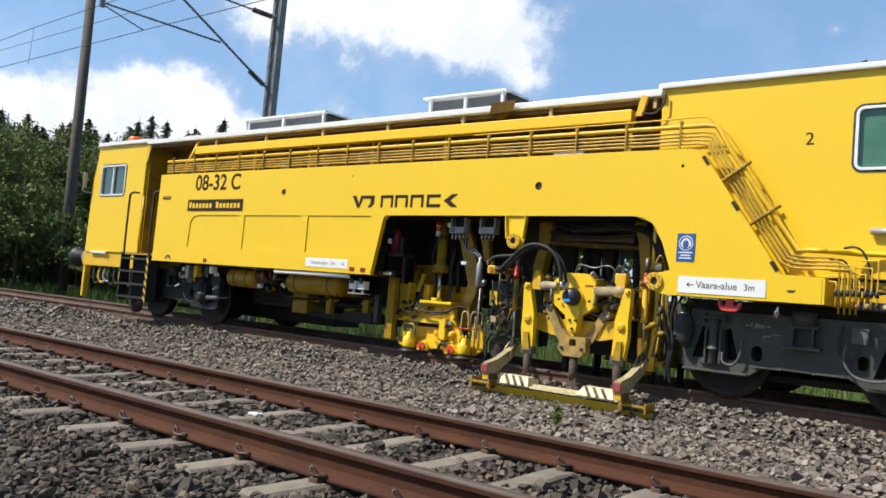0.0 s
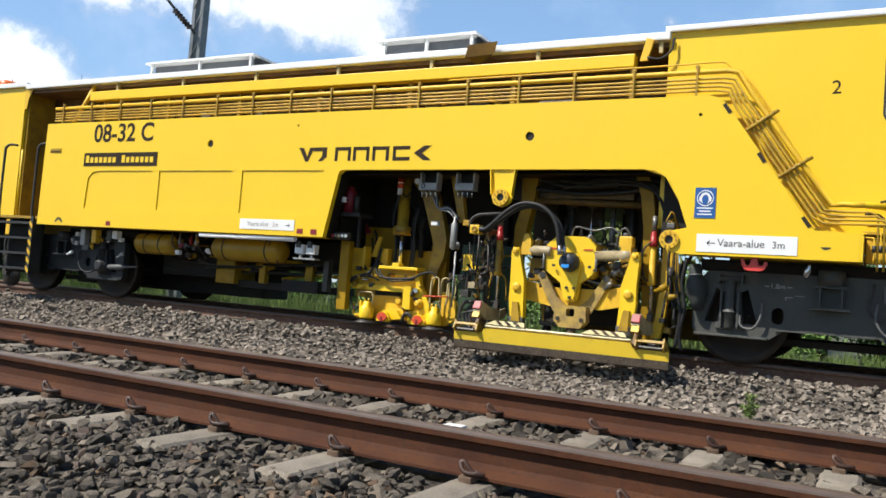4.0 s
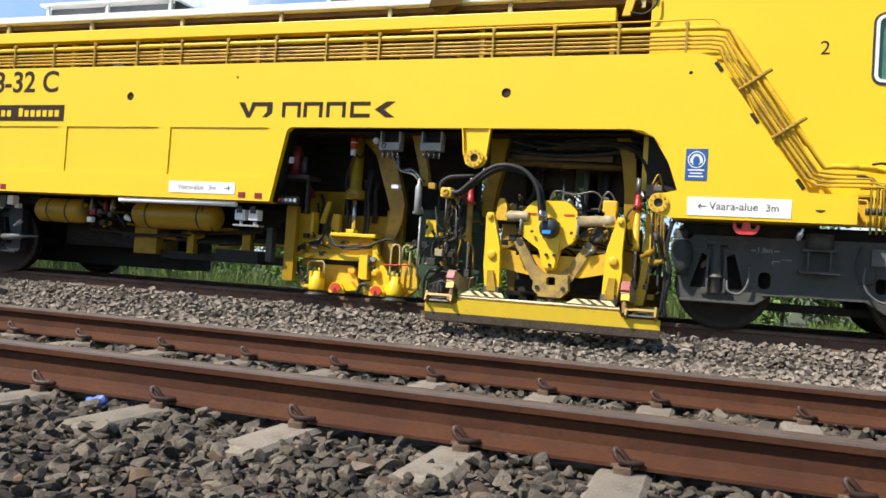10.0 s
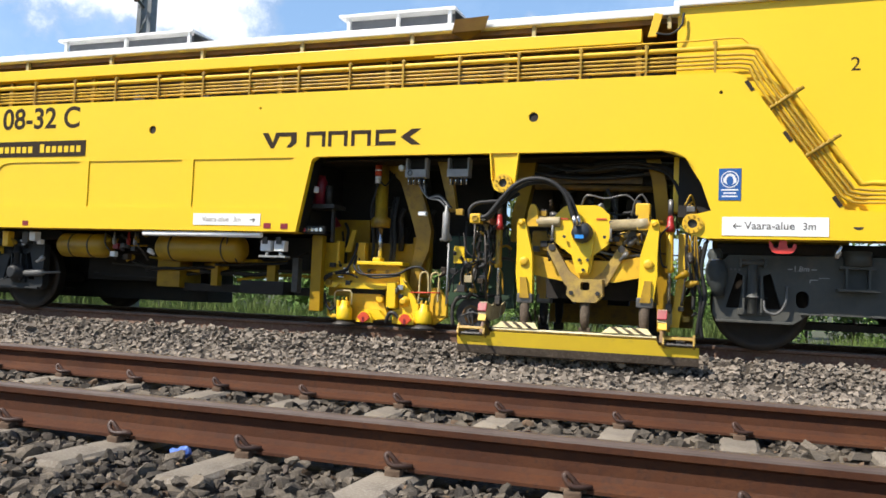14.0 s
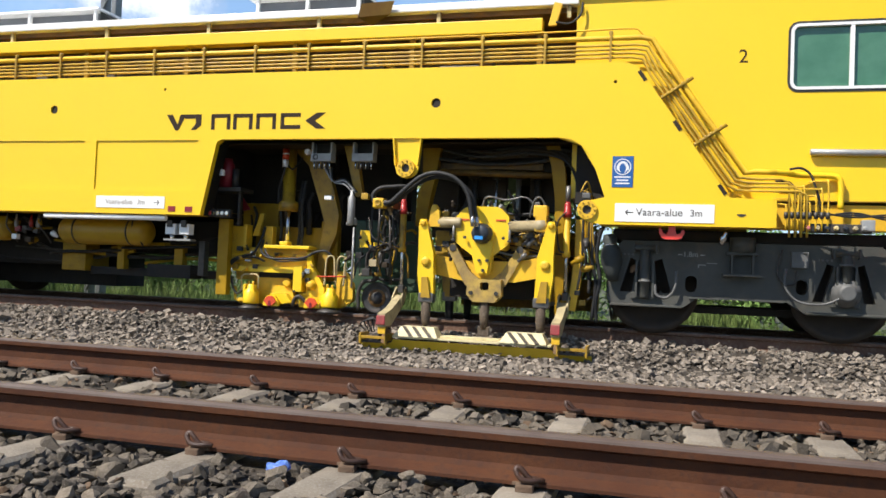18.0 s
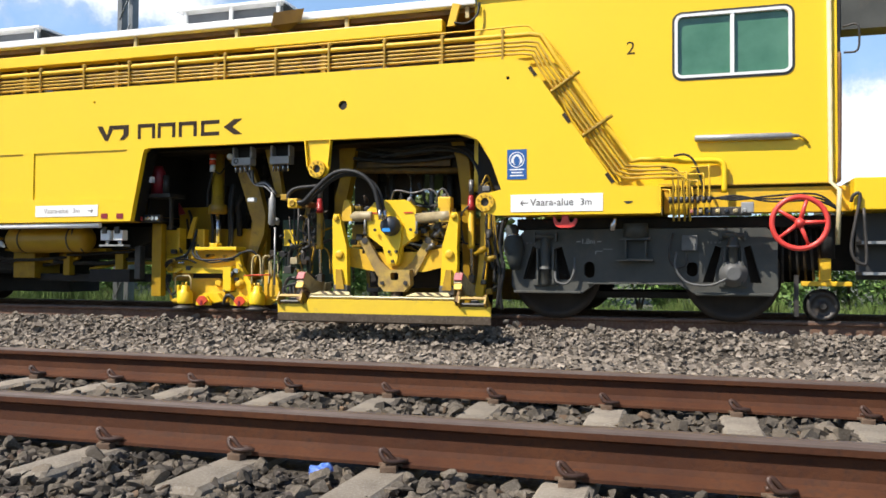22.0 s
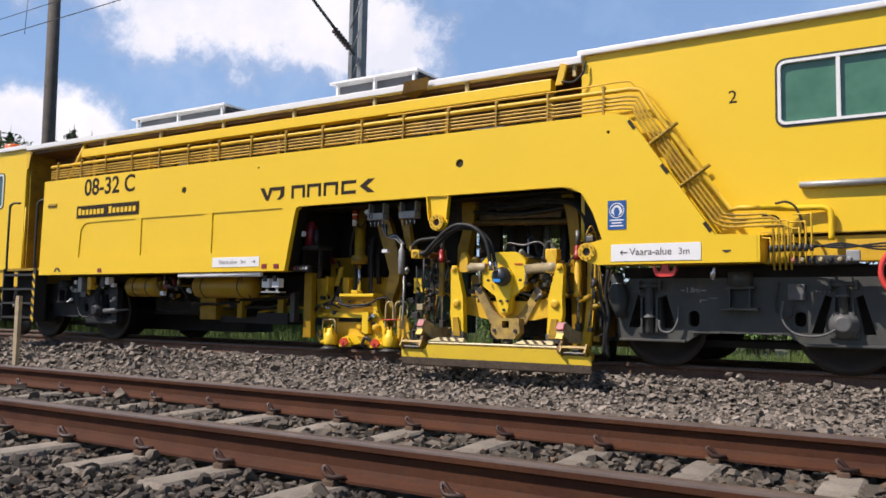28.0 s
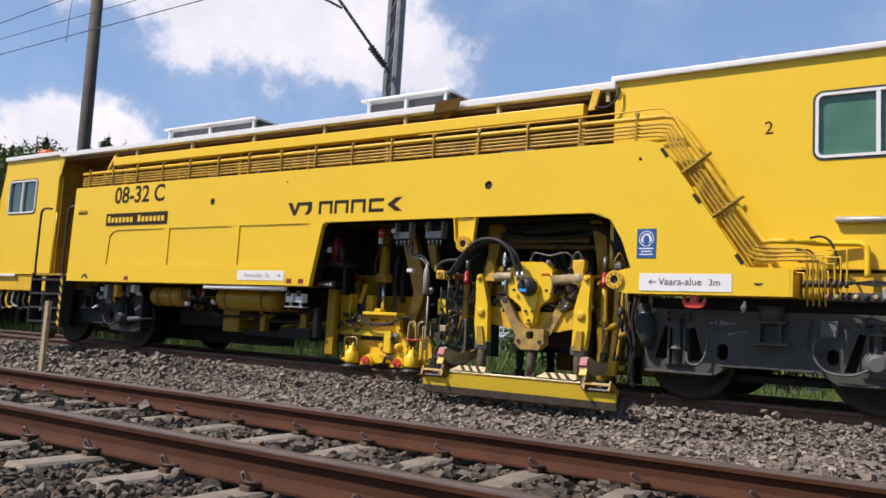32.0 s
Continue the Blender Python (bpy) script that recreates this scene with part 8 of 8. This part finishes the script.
    tone = n.new("ShaderNodeMix")
    tone.data_type = "RGBA"
    tone.inputs["A"].default_value, tone.inputs["B"].default_value = (0.80, 0.84, 0.90, 1), (1.0, 1.0, 1.0, 1)
    l.new(maths("MULTIPLY", maths("SUBTRACT", noisy(12, 8, 0.6), 0.38, True), 3.0, True), tone.inputs["Factor"])
    l.new(tone.outputs["Result"], haze.inputs["B"])
    l.new(maths("MAXIMUM", dens.outputs[0], maths("MULTIPLY", veil, 2.0, True)), haze.inputs["Factor"])
    l.new(haze.outputs["Result"], glow.inputs["Color"])
    glow.inputs["Strength"].default_value = 0.94
    l.new(full, mixer.inputs[0])
    l.new(clear.outputs[0], mixer.inputs[1])
    l.new(glow.outputs[0], mixer.inputs[2])
    l.new(mixer.outputs[0], out.inputs["Surface"])
    bm = B()
    az, el = [radians(-60 + 5 * k) for k in range(33)], [radians(-1 + 3 * k) for k in range(16)]
    grid = [[bm.verts.new((-math.sin(a) * math.cos(e), math.cos(a) * math.cos(e), math.sin(e))) for e in el] for a in az]
    for i in range(len(az) - 1):
        for j in range(len(el) - 1):
            bm.faces.new((grid[i][j], grid[i][j + 1], grid[i + 1][j + 1], grid[i + 1][j])).smooth = True
    ob = part("cloud_backdrop", bm, m)
    ob.scale = (2600, 2600, 2600)
    ob.location = (-3, -3, 0)
    tagged(ob, "white summer cumulus clouds in a blue sky", "sky", kind="structure")


clouds()


# ---- what moves ----
def travelled(t):
    """Metres the machine has gone along the track: steps of two sleepers, to the left."""
    rows = MACHINE_ROWS
    for (a, sa), (b, sb) in zip(rows, rows[1:]):
        if t <= b:
            return sa + (sb - sa) * (t - a) / (b - a)
    return rows[-1][1]


MACHINE_ROWS = [(0.0, 0.0), (1.5, 0.0), (2.0, -0.06), (2.5, -0.272), (3.0, -0.605), (3.5, -1.019), (4.0, -1.235), (4.5, -1.262), (7.5, -1.267), (8.0, -1.328), (8.5, -1.52), (9.0, -1.85), (9.5, -2.242), (10.0, -2.408), (13.5, -2.412), (14.0, -2.475), (14.5, -2.68), (15.0, -3.02), (15.5, -3.441), (16.0, -3.605), (19.5, -3.62), (20.0, -3.692), (20.5, -3.906), (21.0, -4.244), (21.5, -4.655), (22.0, -4.858), (25.5, -4.865), (26.0, -4.93), (26.5, -5.13), (27.0, -5.46), (27.5, -5.834), (28.0, -6.05), (31.5, -6.06), (32.0, -6.118)]


# height of the tamping unit over its lowest place, of the ballast plate over the ground, and the arms' squeeze in degrees
UNIT_ROWS = [(0.0, 0.36), (0.25, 0.17), (0.5, 0.02), (1.0, 0.02), (1.25, 0.22), (1.5, 0.42), (2.0, 0.50), (3.5, 0.50), (4.0, 0.32), (4.4, 0.0), (5.0, 0.0), (5.3, 0.20), (5.5, 0.31), (5.8, 0.38), (6.0, 0.38), (6.2, 0.2), (6.5, 0.0), (7.0, 0.0), (7.25, 0.14), (7.5, 0.36), (8.0, 0.50), (9.5, 0.50), (10.0, 0.31), (10.3, 0.06), (10.5, 0.0), (11.1, 0.0), (11.3, 0.16), (11.5, 0.35), (11.7, 0.37), (12.0, 0.30), (12.3, 0.07), (12.5, 0.0), (13.0, 0.0), (13.25, 0.18), (13.5, 0.43), (14.0, 0.50), (15.5, 0.50), (16.0, 0.33), (16.3, 0.06), (16.5, 0.0), (17.0, 0.0), (17.25, 0.15), (17.5, 0.34), (18.0, 0.34), (18.3, 0.1), (18.5, 0.0), (19.0, 0.0), (19.25, 0.18), (19.5, 0.40), (20.0, 0.50), (21.5, 0.51), (22.0, 0.37), (22.3, 0.08), (22.5, 0.0), (23.0, 0.0), (23.25, 0.14), (23.5, 0.32), (23.8, 0.39), (24.0, 0.38), (24.3, 0.12), (24.5, 0.0), (25.0, 0.0), (25.25, 0.18), (25.5, 0.38), (26.0, 0.50), (27.5, 0.51), (28.0, 0.35), (28.3, 0.06), (28.5, 0.0), (29.0, 0.0), (29.25, 0.16), (29.5, 0.34), (30.0, 0.34), (30.3, 0.09), (30.5, 0.0), (31.0, 0.0), (31.25, 0.2), (31.5, 0.43), (32.0, 0.51)]
BAR_ROWS = [(0.0, 0.0), (1.2, 0.0), (1.5, 0.08), (2.0, 0.20), (2.5, 0.36), (3.0, 0.50), (3.5, 0.50), (4.0, 0.25), (4.3, 0.0), (7.0, 0.0), (7.5, 0.07), (8.0, 0.20), (8.5, 0.36), (9.0, 0.50), (9.5, 0.50), (10.0, 0.24), (10.3, 0.0), (13.2, 0.0), (13.5, 0.06), (14.0, 0.2), (14.5, 0.36), (15.0, 0.50), (15.5, 0.50), (16.0, 0.24), (16.3, 0.0), (19.2, 0.0), (19.5, 0.07), (20.0, 0.20), (20.5, 0.36), (21.0, 0.49), (21.5, 0.49), (22.0, 0.29), (22.35, 0.0), (25.2, 0.0), (25.5, 0.05), (26.0, 0.2), (26.5, 0.36), (27.0, 0.50), (27.5, 0.51), (28.0, 0.27), (28.3, 0.0), (31.2, 0.0), (31.5, 0.07), (32.0, 0.21)]
SQUEEZE_ROWS = [(0.0, 0.0)] + [(t + d, a) for t in (0.5, 4.4, 6.5, 10.5, 12.5, 16.5, 18.5, 22.5, 24.5, 28.5, 30.5) for d, a in ((0.0, 0.0), (0.4, 4.0), (0.6, 4.0), (1.0, 0.0))] + [(32.0, 0.0)]


def motions():
    walk(machine, [(t, pose(MB[0] + s, MB[1], MB[2])) for t, s in MACHINE_ROWS])
    for w, r, c in WHEELS:
        rows = []
        for k in range(129):
            t = k * 0.25
            rows.append((t, pose(c[0] - MB[0], c[1] - MB[1], c[2] - MB[2], 0, math.degrees(travelled(t) / r), 0)))
        walk(w, rows)

    walk(unit, [(t, pose(UNIT[0] - MB[0], UNIT[1] - MB[1], UNIT[2] - MB[2] + d)) for t, d in UNIT_ROWS])
    walk(arc, [(t, pose(ARC[0] - MB[0] + 0.07 * max(0.0, 1 - d / 0.34), ARC[1] - MB[1], ARC[2] - MB[2], 0, -54.0 * (d - 0.34), 0)) for t, d in UNIT_ROWS])
    walk(bar, [(t, pose(BAR[0] - MB[0] - 0.04 * d, BAR[1] - MB[1], BAR[2] - MB[2] + d, -44.0 * min(1.0, d / 0.36), 0, 0)) for t, d in BAR_ROWS])
    for rod, base in LIFT_RODS:
        walk(rod, [(t, pose(base[0] - MB[0], base[1] - MB[1], base[2] - MB[2] + 0.26 * d)) for t, d in BAR_ROWS])
    for ob, pivot, o in ARMS:
        walk(ob, [(t, pose(pivot[0] - UNIT[0], pivot[1] - UNIT[1], pivot[2] - UNIT[2], 0, o * a, 0)) for t, a in SQUEEZE_ROWS])


motions()
